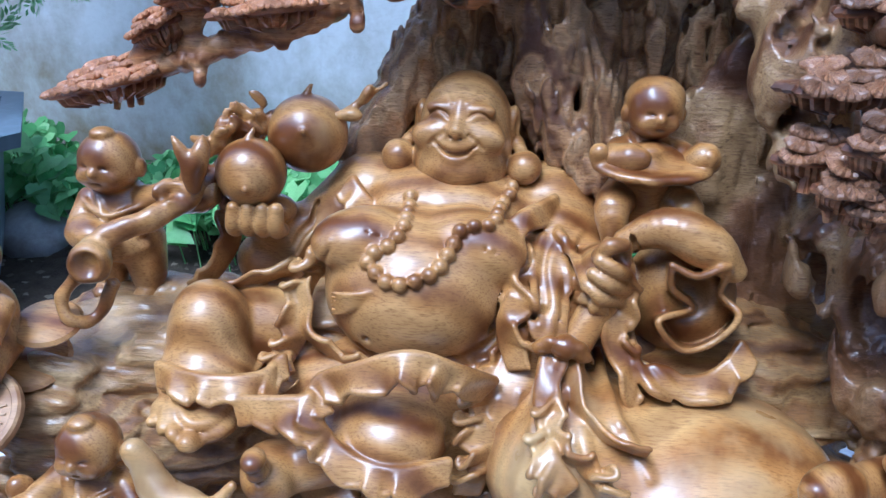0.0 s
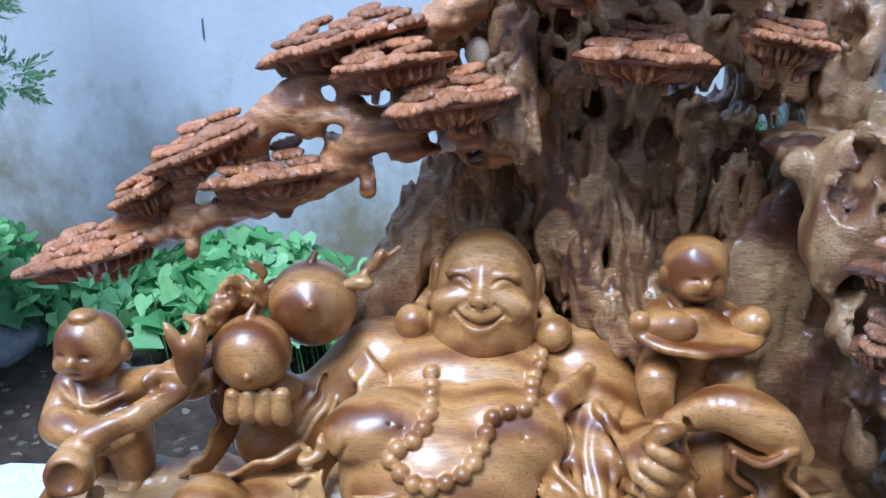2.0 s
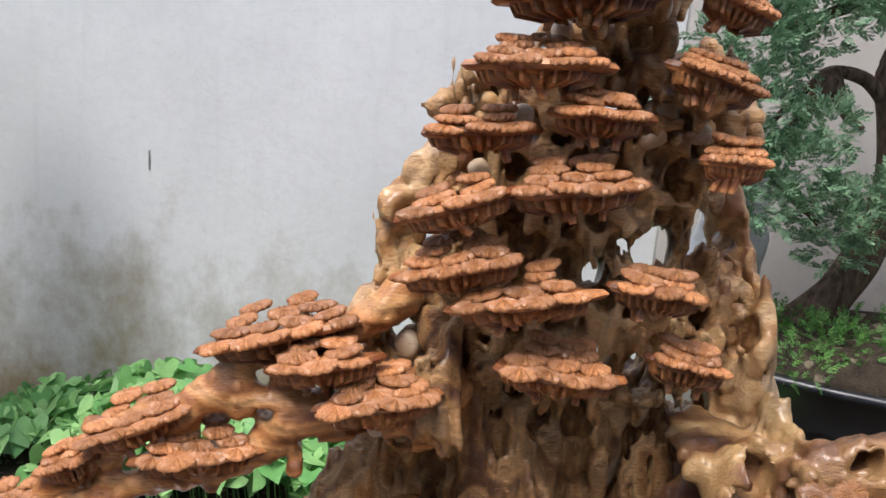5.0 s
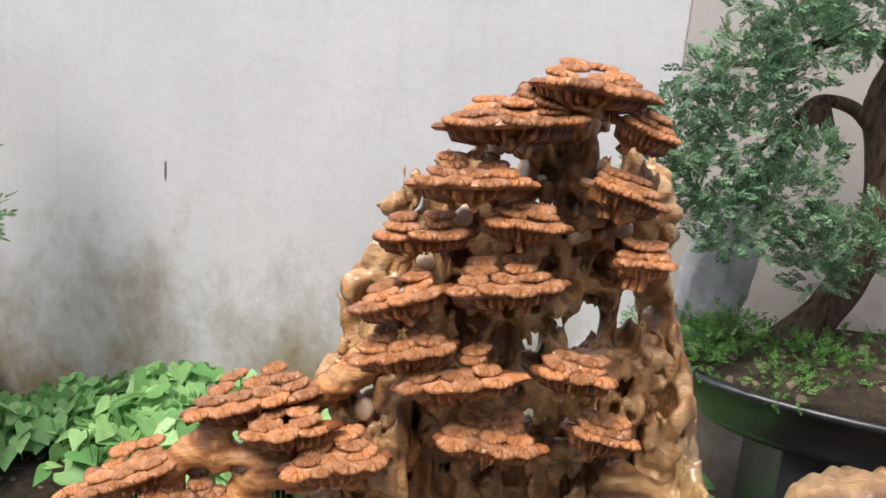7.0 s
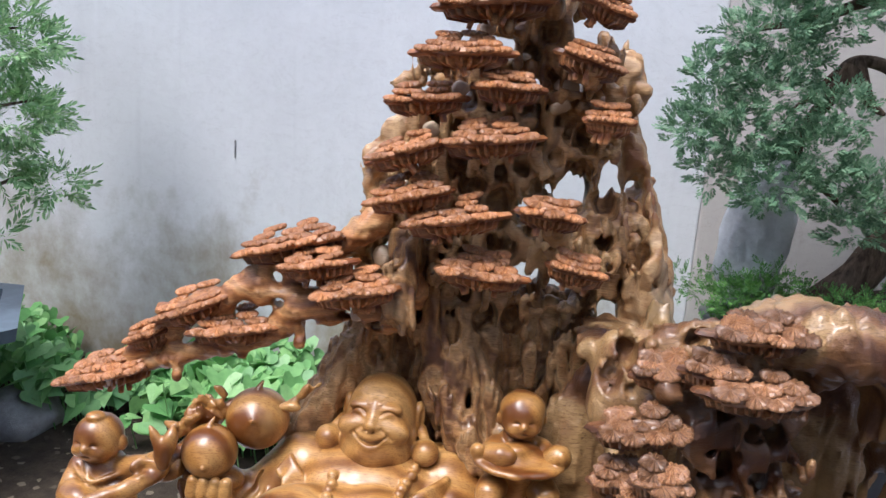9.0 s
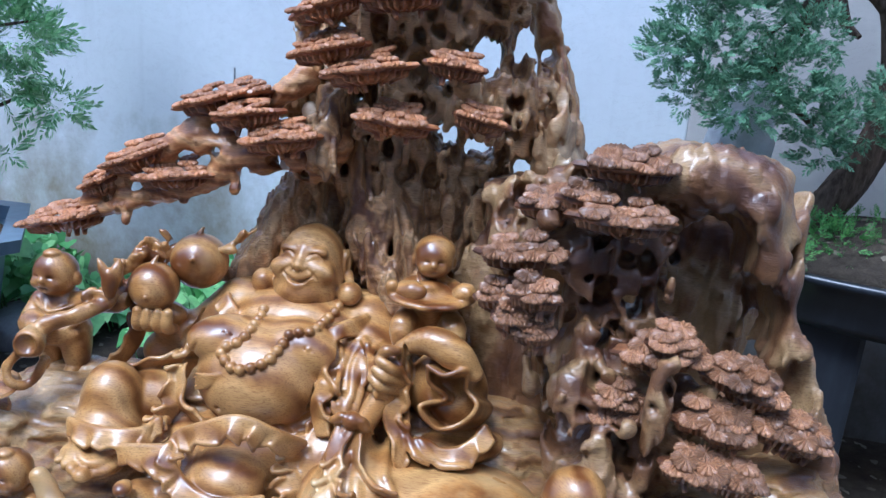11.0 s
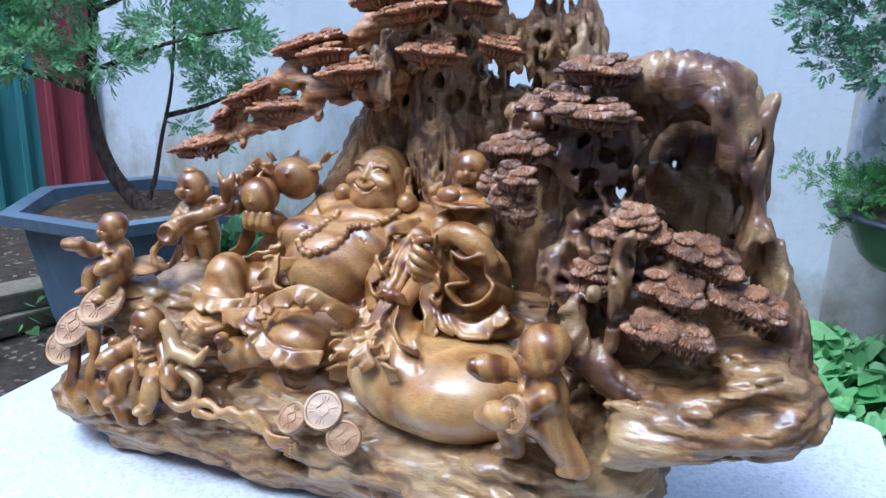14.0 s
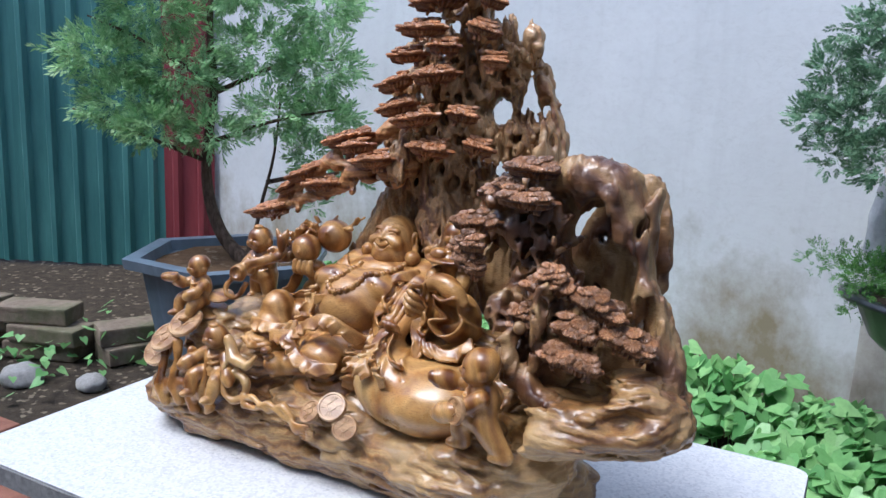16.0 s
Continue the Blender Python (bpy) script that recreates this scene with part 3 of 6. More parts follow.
# hollows of the lobe
base.ball((0.398, -0.20, 0.225), (0.028, 0.11, 0.05), (0, -30, 0), k=0.012, cut=True)
base.ball((0.486, -0.22, 0.305), (0.068, 0.09, 0.020), k=0.012, cut=True)
base.ball((0.60, -0.25, 0.285), (0.055, 0.05, 0.022), (0, -15, 20), k=0.012, cut=True)
base.ball((0.36, -0.26, 0.165), (0.03, 0.04, 0.022), k=0.01, cut=True)
base.rough(0.012, (7, 20, 34), 3).rough(0.006, (12, 40, 55), 4, True).rough(0.003, (30, 90, 130), 5, True)
part("root_base", base.mesh("root_base"), WOOD_BASE, carving, "pale and brown layered root base with splits and hollows")

# trunk of the pine, fluted and pierced, with its branches
trunk = Carving((-0.16, -0.08, 0.28), (0.36, 0.21, 1.0), 0.003)
trunk.ball((0.06, 0.135, 0.42), (0.15, 0.045, 0.17), k=0.012)
trunk.ball((0.10, 0.115, 0.55), (0.105, 0.045, 0.14), k=0.012)
trunk.ball((0.155, 0.11, 0.67), (0.165, 0.036, 0.11), k=0.012)
trunk.ball((0.13, 0.105, 0.79), (0.140, 0.036, 0.14), k=0.012)
trunk.ball((0.245, 0.165, 0.48), (0.085, 0.025, 0.18), k=0.012)
trunk.ball((0.0, 0.105, 0.66), (0.055, 0.034, 0.09), k=0.012)
trunk.ball((-0.050, 0.100, 0.490), (0.036, 0.026, 0.090), (0, 36, 0), k=0.012)
trunk.ball((0.155, 0.085, 0.90), (0.078, 0.028, 0.09), k=0.012)
trunk.line([(-0.125, 0.09, 0.385), (-0.085, 0.095, 0.43), (-0.055, 0.10, 0.48), (-0.025, 0.10, 0.54), (0.015, 0.09, 0.59)], [0.018, 0.024, 0.022, 0.024, 0.02], k=0.0072)
trunk.line([(-0.09, 0.085, 0.37), (-0.05, 0.09, 0.42), (-0.02, 0.09, 0.50)], [0.02, 0.018, 0.02], k=0.0072)
for u, low, high, r in ((-0.03, 0.40, 0.56, 0.012), (0.0, 0.42, 0.60, 0.012), (0.03, 0.46, 0.62, 0.010), (0.055, 0.44, 0.64, 0.014), (0.085, 0.40, 0.66, 0.010), (0.11, 0.38, 0.62, 0.016), (0.14, 0.42, 0.64, 0.009), (0.165, 0.44, 0.64, 0.012), (0.20, 0.46, 0.66, 0.012), (0.225, 0.46, 0.60, 0.009)):
    trunk.line([(u - 0.02, 0.095, low), (u + 0.008, 0.082, low * 0.6 + high * 0.4), (u - 0.004, 0.075, low * 0.2 + high * 0.8), (u + 0.004, 0.07, high)], [r * 1.3, r, r * 0.9, r * 0.6], k=0.0036)
# buttresses that run down behind the head to the shoulders
trunk.line([(0.0, 0.09, 0.60), (-0.035, 0.085, 0.54), (-0.062, 0.08, 0.48), (-0.10, 0.075, 0.42)], [0.026, 0.030, 0.028, 0.024], k=0.006)
trunk.line([(0.045, 0.085, 0.62), (0.055, 0.075, 0.55), (0.075, 0.06, 0.48), (0.125, 0.035, 0.42)], [0.018, 0.022, 0.026, 0.024], k=0.006)
trunk.line([(0.09, 0.085, 0.62), (0.105, 0.07, 0.54), (0.13, 0.055, 0.47), (0.165, 0.03, 0.41)], [0.014, 0.018, 0.020, 0.020], k=0.006)
# sawn stub with a ring end
trunk.rod((0.016, 0.07, 0.70), (0.014, 0.012, 0.598), 0.026, 0.022, k=0.006)
trunk.ball((0.015, -0.008, 0.584), (0.016, 0.014, 0.016), k=0.0024, cut=True)
# boughs that carry the upper pads
for a, b in (((0.05, 0.05, 0.64), (0.104, 0.0, 0.652)), ((0.09, 0.05, 0.69), (0.071, 0.0, 0.708)), ((0.2, 0.06, 0.70), (0.174, 0.0, 0.722)), ((0.22, 0.06, 0.65), (0.208, 0.0, 0.662)), ((0.06, 0.05, 0.79), (0.11, 0.0, 0.795)), ((0.05, 0.05, 0.77), (0.015, 0.0, 0.775)), ((0.07, 0.05, 0.83), (0.03, 0.0, 0.832)), ((0.12, 0.05, 0.83), (0.117, 0.0, 0.85)), ((0.1, 0.05, 0.87), (0.067, 0.0, 0.884)), ((0.12, 0.05, 0.92), (0.095, 0.0, 0.935)), ((0.2, 0.05, 0.87), (0.201, 0.0, 0.885)), ((0.15, 0.06, 0.94), (0.162, 0.01, 0.968)), ((0.10, 0.05, 0.645), (0.16, -0.01, 0.60)), ((0.16, -0.01, 0.60), (0.235, 0.02, 0.60)), ((0.16, -0.01, 0.60), (0.12, -0.0, 0.655))):
    trunk.rod(a, b, 0.014, 0.008, k=0.0072)
trunk.line([(0.25, 0.09, 0.82), (0.235, 0.06, 0.87), (0.228, 0.045, 0.92), (0.222, 0.03, 0.955)], [0.014, 0.010, 0.010, 0.009], k=0.0048)
# holes worn through the trunk
for u, w, ru, rw in ((0.203, 0.742, 0.020, 0.026), (0.150, 0.715, 0.010, 0.014), (0.245, 0.76, 0.009, 0.024), (0.06, 0.86, 0.015, 0.010), (0.105, 0.905, 0.020, 0.012), (0.19, 0.865, 0.015, 0.018), (0.145, 0.86, 0.012, 0.012), (0.195, 0.93, 0.013, 0.018), (0.03, 0.81, 0.012, 0.010), (0.16, 0.64, 0.02, 0.018), (0.205, 0.625, 0.022, 0.018), (0.25, 0.66, 0.016, 0.016), (-0.015, 0.645, 0.014, 0.014), (0.265, 0.60, 0.014, 0.02), (0.262, 0.525, 0.006, 0.022)):
    trunk.ball((u, 0.09, w), (ru, 0.12, rw), k=0.0036, cut=True)
for u, w, r in ((0.175, 0.53, 0.022), (0.215, 0.51, 0.026), (0.21, 0.47, 0.03), (0.24, 0.44, 0.03), (0.12, 0.735, 0.03), (0.05, 0.72, 0.026), (0.22, 0.71, 0.025), (0.14, 0.83, 0.028), (0.08, 0.80, 0.022), (0.26, 0.70, 0.022), (0.17, 0.60, 0.02), (0.23, 0.80, 0.02), (0.19, 0.90, 0.02), (0.10, 0.61, 0.016), (0.14, 0.575, 0.016)):
    trunk.ball((u, 0.05, w), r, k=0.0036, cut=True)
rng = random.Random(43)
taken = []
for n in range(900):
    u, w = rng.uniform(-0.04, 0.30), rng.uniform(0.58, 0.95)
    r = rng.uniform(0.007, 0.017)
    if any((u - a) ** 2 + (w - b) ** 2 < (r + c + 0.003) ** 2 for a, b, c in taken):
        continue
    v = trunk.front(u, w, -0.07)
    if v > 0.03:
        taken.append((u, w, r))
        trunk.ball((u, v + 0.010, w), (r * rng.uniform(0.8, 1.1), 0.026, r * rng.uniform(0.8, 1.3)), (0, rng.uniform(-40, 40), 0), k=0.003, cut=True)
rng = random.Random(41)
for n in range(40):
    u, w = rng.uniform(0.0, 0.28), rng.uniform(0.60, 0.94)
    way = rng.uniform(-1.4, 1.4)
    pts = []
    for t in range(5):
        a, b = u + 0.015 * t * math.sin(way) + rng.uniform(-0.006, 0.006), w - 0.017 * t * math.cos(way)
        v = trunk.front(a, b, -0.1)
        pts.append((a, (v if v else 0.07) - 0.002, b))
    trunk.line(pts, [0.003, rng.uniform(0.004, 0.007), rng.uniform(0.004, 0.007), 0.005, 0.003], steps=3, k=0.004)
trunk.rough(0.006, (34, 34, 22), 11).rough(0.007, (60, 50, 9), 12, True).rough(0.004, (130, 110, 34), 13, True)
part("pine_trunk", trunk.mesh("pine_trunk"), WOOD_TRUNK, carving, "fluted dark trunk with pierced hollows and long boughs")

# long low boughs on one side, with their forks
boughs = Carving((-0.45, -0.03, 0.44), (0.08, 0.12, 0.75), 0.003)
boughs.line([(0.02, 0.05, 0.62), (-0.05, 0.035, 0.608), (-0.105, 0.03, 0.60), (-0.155, 0.03, 0.615), (-0.20, 0.03, 0.59)], [0.026, 0.022, 0.02, 0.014, 0.011], k=0.0072)
boughs.line([(-0.09, 0.03, 0.60), (-0.13, 0.03, 0.565), (-0.19, 0.03, 0.54), (-0.26, 0.035, 0.515), (-0.33, 0.04, 0.485)], [0.017, 0.016, 0.013, 0.011, 0.007], k=0.006)
boughs.line([(-0.19, 0.03, 0.59), (-0.25, 0.035, 0.56), (-0.295, 0.04, 0.52), (-0.35, 0.045, 0.482)], [0.011, 0.009, 0.009, 0.006], k=0.006)
boughs.line([(-0.02, 0.055, 0.70), (-0.08, 0.045, 0.655), (-0.15, 0.035, 0.638), (-0.20, 0.03, 0.60), (-0.27, 0.035, 0.575)], [0.02, 0.012, 0.009, 0.009, 0.007], k=0.006)
boughs.line([(-0.105, 0.03, 0.60), (-0.12, 0.03, 0.64)], [0.01, 0.009], k=0.006)
boughs.rod((-0.155, 0.03, 0.56), (-0.165, 0.02, 0.535), 0.008, 0.007)
boughs.rod((-0.243, 0.03, 0.52), (-0.246, 0.022, 0.498), 0.008, 0.007)
boughs.rod((-0.10, 0.03, 0.585), (-0.10, 0.02, 0.555), 0.009, 0.007)
for a, b in (((-0.19, 0.03, 0.59), (-0.19, 0.03, 0.54)), ((-0.25, 0.035, 0.56), (-0.262, 0.035, 0.515)), ((-0.145, 0.03, 0.64), (-0.15, 0.03, 0.60)), ((-0.075, 0.045, 0.655), (-0.065, 0.035, 0.61)), ((-0.30, 0.04, 0.52), (-0.302, 0.04, 0.498))):
    boughs.rod(a, b, 0.009, 0.010, k=0.012)
for u, w, r in ((-0.03, 0.600, 0.020), (-0.07, 0.592, 0.018), (-0.115, 0.582, 0.016), (0.0, 0.592, 0.022), (-0.05, 0.625, 0.018)):
    boughs.ball((u, 0.035, w), (r * 1.2, 0.018, r), k=0.012)
for u, w, r in ((-0.045, 0.596, 0.010), (-0.088, 0.580, 0.008), (-0.012, 0.578, 0.009), (-0.125, 0.600, 0.007), (-0.065, 0.620, 0.008)):
    boughs.ball((u, 0.02, w), (r, 0.05, r * 0.9), k=0.003, cut=True)
boughs.rough(0.003, (50, 50, 50), 61).rough(0.0022, (110, 110, 70), 62, True)
part("low_bough", boughs.mesh("low_bough"), WOOD_PAD_BOUGH, carving, "knotted reddish boughs with forks and knot holes")

spine = Carving((-0.08, 0.02, 0.50), (0.40, 0.24, 1.0), 0.004)
spine.line([(0.325, 0.10, 0.545), (0.315, 0.13, 0.62), (0.306, 0.15, 0.695), (0.290, 0.15, 0.76), (0.268, 0.145, 0.82), (0.25, 0.13, 0.87)], [0.034, 0.034, 0.026, 0.022, 0.020, 0.014], k=0.012)
spine.ball((0.30, 0.115, 0.66), (0.03, 0.05, 0.10), (0, -6, 0), k=0.015)
spine.line([(0.262, 0.12, 0.845), (0.255, 0.12, 0.88), (0.25, 0.12, 0.91)], [0.012, 0.022, 0.012], k=0.01)
spine.ball((0.285, 0.10, 0.745), (0.016, 0.05, 0.045), k=0.008, cut=True)
spine.ball((0.258, 0.12, 0.885), (0.020, 0.03, 0.030), k=0.01)
rng = random.Random(46)
for n in range(14):
    u, w = rng.uniform(0.24, 0.33), rng.uniform(0.56, 0.88)
    v = spine.front(u, w, 0.02)
    if v:
        spine.ball((u, v + 0.004, w), (rng.uniform(0.005, 0.011), 0.016, rng.uniform(0.008, 0.018)), (0, rng.uniform(-30, 30), 0), k=0.003, cut=True)
spine.rough(0.009, (34, 34, 24), 14).rough(0.0055, (60, 60, 30), 15, True).rough(0.003, (110, 110, 50), 16, True)
part("pale_spine", spine.mesh("pale_spine"), WOOD_SAP, carving, "pale rough sapwood edge of the trunk")
edge = Carving((-0.13, 0.02, 0.60), (0.09, 0.24, 0.90), 0.004)
edge.line([(-0.050, 0.10, 0.665), (-0.030, 0.105, 0.72), (-0.010, 0.105, 0.775), (0.025, 0.10, 0.825), (0.045, 0.09, 0.86)], [0.020, 0.022, 0.023, 0.019, 0.012], k=0.012)
edge.ring((-0.022, 0.085, 0.765), 0.014, 0.006, (80, 0, 20), k=0.006)
rng = random.Random(47)
for n in range(12):
    u, w = rng.uniform(-0.06, 0.05), rng.uniform(0.66, 0.85)
    v = edge.front(u, w, 0.02)
    if v:
        edge.ball((u, v + 0.003, w), (rng.uniform(0.005, 0.010), 0.014, rng.uniform(0.007, 0.014)), (0, rng.uniform(-40, 40), 0), k=0.003, cut=True)
edge.rough(0.009, (34, 34, 24), 17).rough(0.0055, (70, 70, 34), 18, True).rough(0.003, (120, 120, 60), 19, True)
part("pale_edge", edge.mesh("pale_edge"), WOOD_SAP, carving, "pale knotted sapwood edge beside the lower boughs")

# bare pale facets left on the trunk between the pads, coloured as if sunlit
rng = random.Random(12)
for u, v, w, ru, rw in ((0.036, 0.030, 0.723, 0.0058, 0.0045), (0.002, 0.050, 0.742, 0.0092, 0.0067), (0.035, 0.050, 0.809, 0.0099, 0.0083), (0.065, 0.040, 0.857, 0.0089, 0.0089), (0.184, 0.070, 0.865, 0.0150, 0.0168), (0.133, 0.060, 0.896, 0.0085, 0.0051), (0.225, 0.080, 0.851, 0.0073, 0.0100), (-0.033, 0.020, 0.593, 0.0086, 0.0069), (-0.013, 0.045, 0.659, 0.0112, 0.0129), (0.003, 0.050, 0.786, 0.0074, 0.0058), (0.091, 0.050, 0.924, 0.0091, 0.0100), (0.178, 0.060, 0.846, 0.0122, 0.0100)):
    chip = Carving((u - 0.03, v - 0.03, w - 0.03), (u + 0.03, v + 0.05, w + 0.03), 0.002)
    chip.ball((u, v + 0.008, w), (ru, 0.012, rw), (rng.uniform(-25, 25), rng.uniform(-40, 40), 0), k=0.004)
    chip.slab((u, v - 0.008, w), (0.04, 0.008, 0.04), (rng.uniform(-20, 20), 0, rng.uniform(-30, 30)), k=0.003, cut=True)
    chip.rod((u, v + 0.010, w), (u + 0.004, v + 0.045, w), min(ru, rw) * 0.6, k=0.004)
    chip.rough(0.002, (90, 90, 90), 15)
    part("sapwood_facet", chip.mesh("sapwood_facet"), WOOD_CHIP_SUNLIT, carving, "bare sapwood facet, sunlit brightness put into its cream colour")

# cave-like ridge that arches up beside the trunk
ridge = Carving((0.18, -0.31, 0.20), (0.73, 0.15, 0.74), 0.0036)
ridge.line([(0.27, -0.02, 0.59), (0.335, -0.06, 0.62), (0.40, -0.08, 0.632), (0.445, -0.10, 0.648), (0.50, -0.10, 0.640), (0.535, -0.10, 0.57), (0.555, -0.10, 0.50), (0.600, -0.11, 0.40), (0.630, -0.12, 0.32), (0.615, -0.13, 0.25)], [0.028, 0.026, 0.028, 0.034, 0.036, 0.028, 0.022, 0.02, 0.026, 0.04], k=0.009)
ridge.ball((0.455, -0.05, 0.625), (0.08, 0.055, 0.045), (0, 8, 0), k=0.012)
ridge.ball((0.512, -0.085, 0.622), (0.032, 0.060, 0.040), (0, 30, 0), k=0.02)
ridge.ball((0.542, -0.065, 0.500), (0.024, 0.050, 0.150), (0, 14, 0), k=0.02)
ridge.ball((0.318, 0.040, 0.48), (0.020, 0.095, 0.14), k=0.012)
ridge.ball((0.275, 0.040, 0.582), (0.060, 0.075, 0.016), (0, 10, 0), k=0.012)
ridge.ball((0.485, 0.030, 0.46), (0.095, 0.030, 0.19), (0, 12, 0), k=0.012)
for deep in (0.035,):
    ridge.line([(0.40, -0.08 + deep, 0.625), (0.445, -0.10 + deep, 0.640), (0.50, -0.10 + deep, 0.630), (0.535, -0.10 + deep, 0.565), (0.555, -0.10 + deep, 0.50), (0.600, -0.11 + deep, 0.40), (0.625, -0.12 + deep, 0.32)], [0.028, 0.034, 0.034, 0.028, 0.026, 0.024, 0.026], k=0.03)
ridge.ball((0.37, -0.075, 0.48), (0.10, 0.045, 0.15), (0, 8, -10), k=0.018)
ridge.ball((0.285, -0.035, 0.55), (0.05, 0.04, 0.07), k=0.018)
ridge.ball((0.40, -0.11, 0.34), (0.085, 0.06, 0.10), (0, 10, 0), k=0.018)
ridge.ball((0.345, -0.15, 0.40), (0.03, 0.03, 0.05), (0, 25, 0), k=0.012)
ridge.line([(0.34, -0.155, 0.42), (0.36, -0.17, 0.36), (0.40, -0.185, 0.30), (0.46, -0.20, 0.27)], [0.02, 0.026, 0.022, 0.02], k=0.012)
ridge.line([(0.55, -0.10, 0.56), (0.555, -0.110, 0.50), (0.585, -0.115, 0.43), (0.61, -0.12, 0.36)], [0.020, 0.024, 0.022, 0.018], k=0.016)
ridge.ball((0.470, -0.14, 0.545), (0.046, 0.150, 0.078), (0, 20, 0), k=0.0048, cut=True)
ridge.ball((0.500, -0.14, 0.44), (0.052, 0.150, 0.12), (0, 14, 0), k=0.006, cut=True)
ridge.ball((0.575, -0.13, 0.40), (0.025, 0.03, 0.07), (0, 14, 0), k=0.009, cut=True)
ridge.ball((0.283, -0.10, 0.375), (0.045, 0.12, 0.055), k=0.009, cut=True)
ridge.ball((0.395, -0.18, 0.235), (0.024, 0.10, 0.04), (0, -25, 0), k=0.006, cut=True)
ridge.ball((0.556, -0.08, 0.572), (0.007, 0.20, 0.020), (0, 10, 0), k=0.0036, cut=True)
ridge.ball((0.397, -0.16, 0.632), (0.013, 0.05, 0.013), k=0.003, cut=True)
ridge.ball((0.315, -0.15, 0.524), (0.012, 0.06, 0.011), k=0.0024, cut=True)
ridge.ball((0.325, -0.15, 0.497), (0.017, 0.06, 0.011), k=0.0024, cut=True)
ridge.ball((0.40, -0.12, 0.495), (0.012, 0.13, 0.012), k=0.0024, cut=True)
ridge.ball((0.545, -0.2, 0.435), (0.014, 0.24, 0.018), k=0.0024, cut=True)
ridge.ball((0.335, -0.14, 0.455), (0.016, 0.05, 0.010), k=0.0024, cut=True)
ridge.line([(0.395, -0.13, 0.60), (0.415, -0.15, 0.555), (0.405, -0.155, 0.52), (0.42, -0.17, 0.49)], [0.009, 0.008, 0.007, 0.009], k=0.0036)
ridge.line([(0.425, -0.15, 0.545), (0.43, -0.16, 0.51), (0.425, -0.17, 0.485)], [0.006, 0.006, 0.007], k=0.0036)
ridge.ball((0.485, -0.16, 0.478), (0.020, 0.014, 0.022), (0, 30, 0), k=0.0036)
# worm-eaten hollows, lumps and creeping roots over the inner wall
rng = random.Random(40)
for n in range(60):
    u, w = rng.uniform(0.26, 0.47), rng.uniform(0.30, 0.63)
    v = ridge.front(u, w, -0.3)
    if v:
        r = rng.uniform(0.006, 0.015)
        ridge.ball((u, v + 0.002, w), (r, 0.03, r * rng.uniform(0.6, 1.6)), (0, rng.uniform(-40, 40), 0), k=0.004, cut=True)
for n in range(26):
    u, w = rng.uniform(0.25, 0.48), rng.uniform(0.32, 0.63)
    way = rng.uniform(-1.2, 1.2)
    pts = []
    for t in range(5):
        a, b = u + 0.016 * t * math.sin(way) + rng.uniform(-0.006, 0.006), w - 0.018 * t * math.cos(way)
        v = ridge.front(a, b, -0.3)
        pts.append((a, (v if v else -0.1) - 0.002, b))
    ridge.line(pts, [0.003, rng.uniform(0.004, 0.008), rng.uniform(0.004, 0.008), 0.005, 0.003], steps=3, k=0.005)
# ledges that hold the lower pads
for a, b in (((0.42, -0.13, 0.44), (0.43, -0.20, 0.468)), ((0.46, -0.13, 0.41), (0.505, -0.2, 0.448)), ((0.44, -0.14, 0.36), (0.47, -0.2, 0.392)), ((0.56, -0.12, 0.37), (0.571, -0.19, 0.385)), ((0.46, -0.15, 0.33), (0.487, -0.2, 0.347)), ((0.38, -0.14, 0.38), (0.393, -0.2, 0.397)), ((0.30, -0.07, 0.49), (0.286, -0.16, 0.51)), ((0.43, -0.20, 0.468), (0.42, -0.19, 0.33)), ((0.53, -0.19, 0.44), (0.57, -0.18, 0.33)), ((0.37, -0.08, 0.60), (0.37, -0.13, 0.592)), ((0.33, -0.08, 0.55), (0.269, -0.12, 0.542)), ((0.42, -0.09, 0.63), (0.371, -0.13, 0.643)), ((0.29, -0.05, 0.58), (0.294, -0.12, 0.592)), ((0.371, -0.135, 0.595), (0.42, -0.14, 0.575)), ((0.27, -0.05, 0.47), (0.253, -0.12, 0.492))):
    ridge.rod(a, b, 0.013, 0.007, k=0.0072)
ridge.ball((0.285, 0.05, 0.42), (0.09, 0.025, 0.16), k=0.006)
ridge.ball((0.345, 0.035, 0.33), (0.11, 0.03, 0.13), k=0.006)
ridge.ball((0.49, -0.075, 0.32), (0.12, 0.03, 0.08), k=0.006)
rng = random.Random(77)
for n in range(80):
    u, w = rng.uniform(0.24, 0.50), rng.uniform(0.34, 0.64)
    v = ridge.front(u, w, -0.3)
    if v and v < -0.03:
        ridge.ball((u, v + 0.008, w), (rng.uniform(0.006, 0.014), 0.026, rng.uniform(0.008, 0.020)), (0, rng.uniform(-40, 40), 0), k=0.004, cut=True)
ridge.ball((0.300, -0.075, 0.455), (0.042, 0.095, 0.085), (0, 8, 0), k=0.006, cut=True)
ridge.ball((0.345, -0.13, 0.36), (0.030, 0.06, 0.045), (0, 20, 0), k=0.006, cut=True)
ridge.line([(0.275, -0.02, 0.54), (0.292, -0.045, 0.48), (0.285, -0.04, 0.42), (0.30, -0.05, 0.36)], [0.012, 0.009, 0.008, 0.014], k=0.006)
ridge.line([(0.345, -0.07, 0.53), (0.325, -0.08, 0.46), (0.335, -0.085, 0.40)], [0.012, 0.008, 0.012], k=0.006)
ridge.rough(0.008, (20, 20, 13), 21).rough(0.004, (42, 42, 34), 24).rough(0.0035, (50, 50, 8), 22, True).rough(0.003, (110, 110, 30), 23, True)
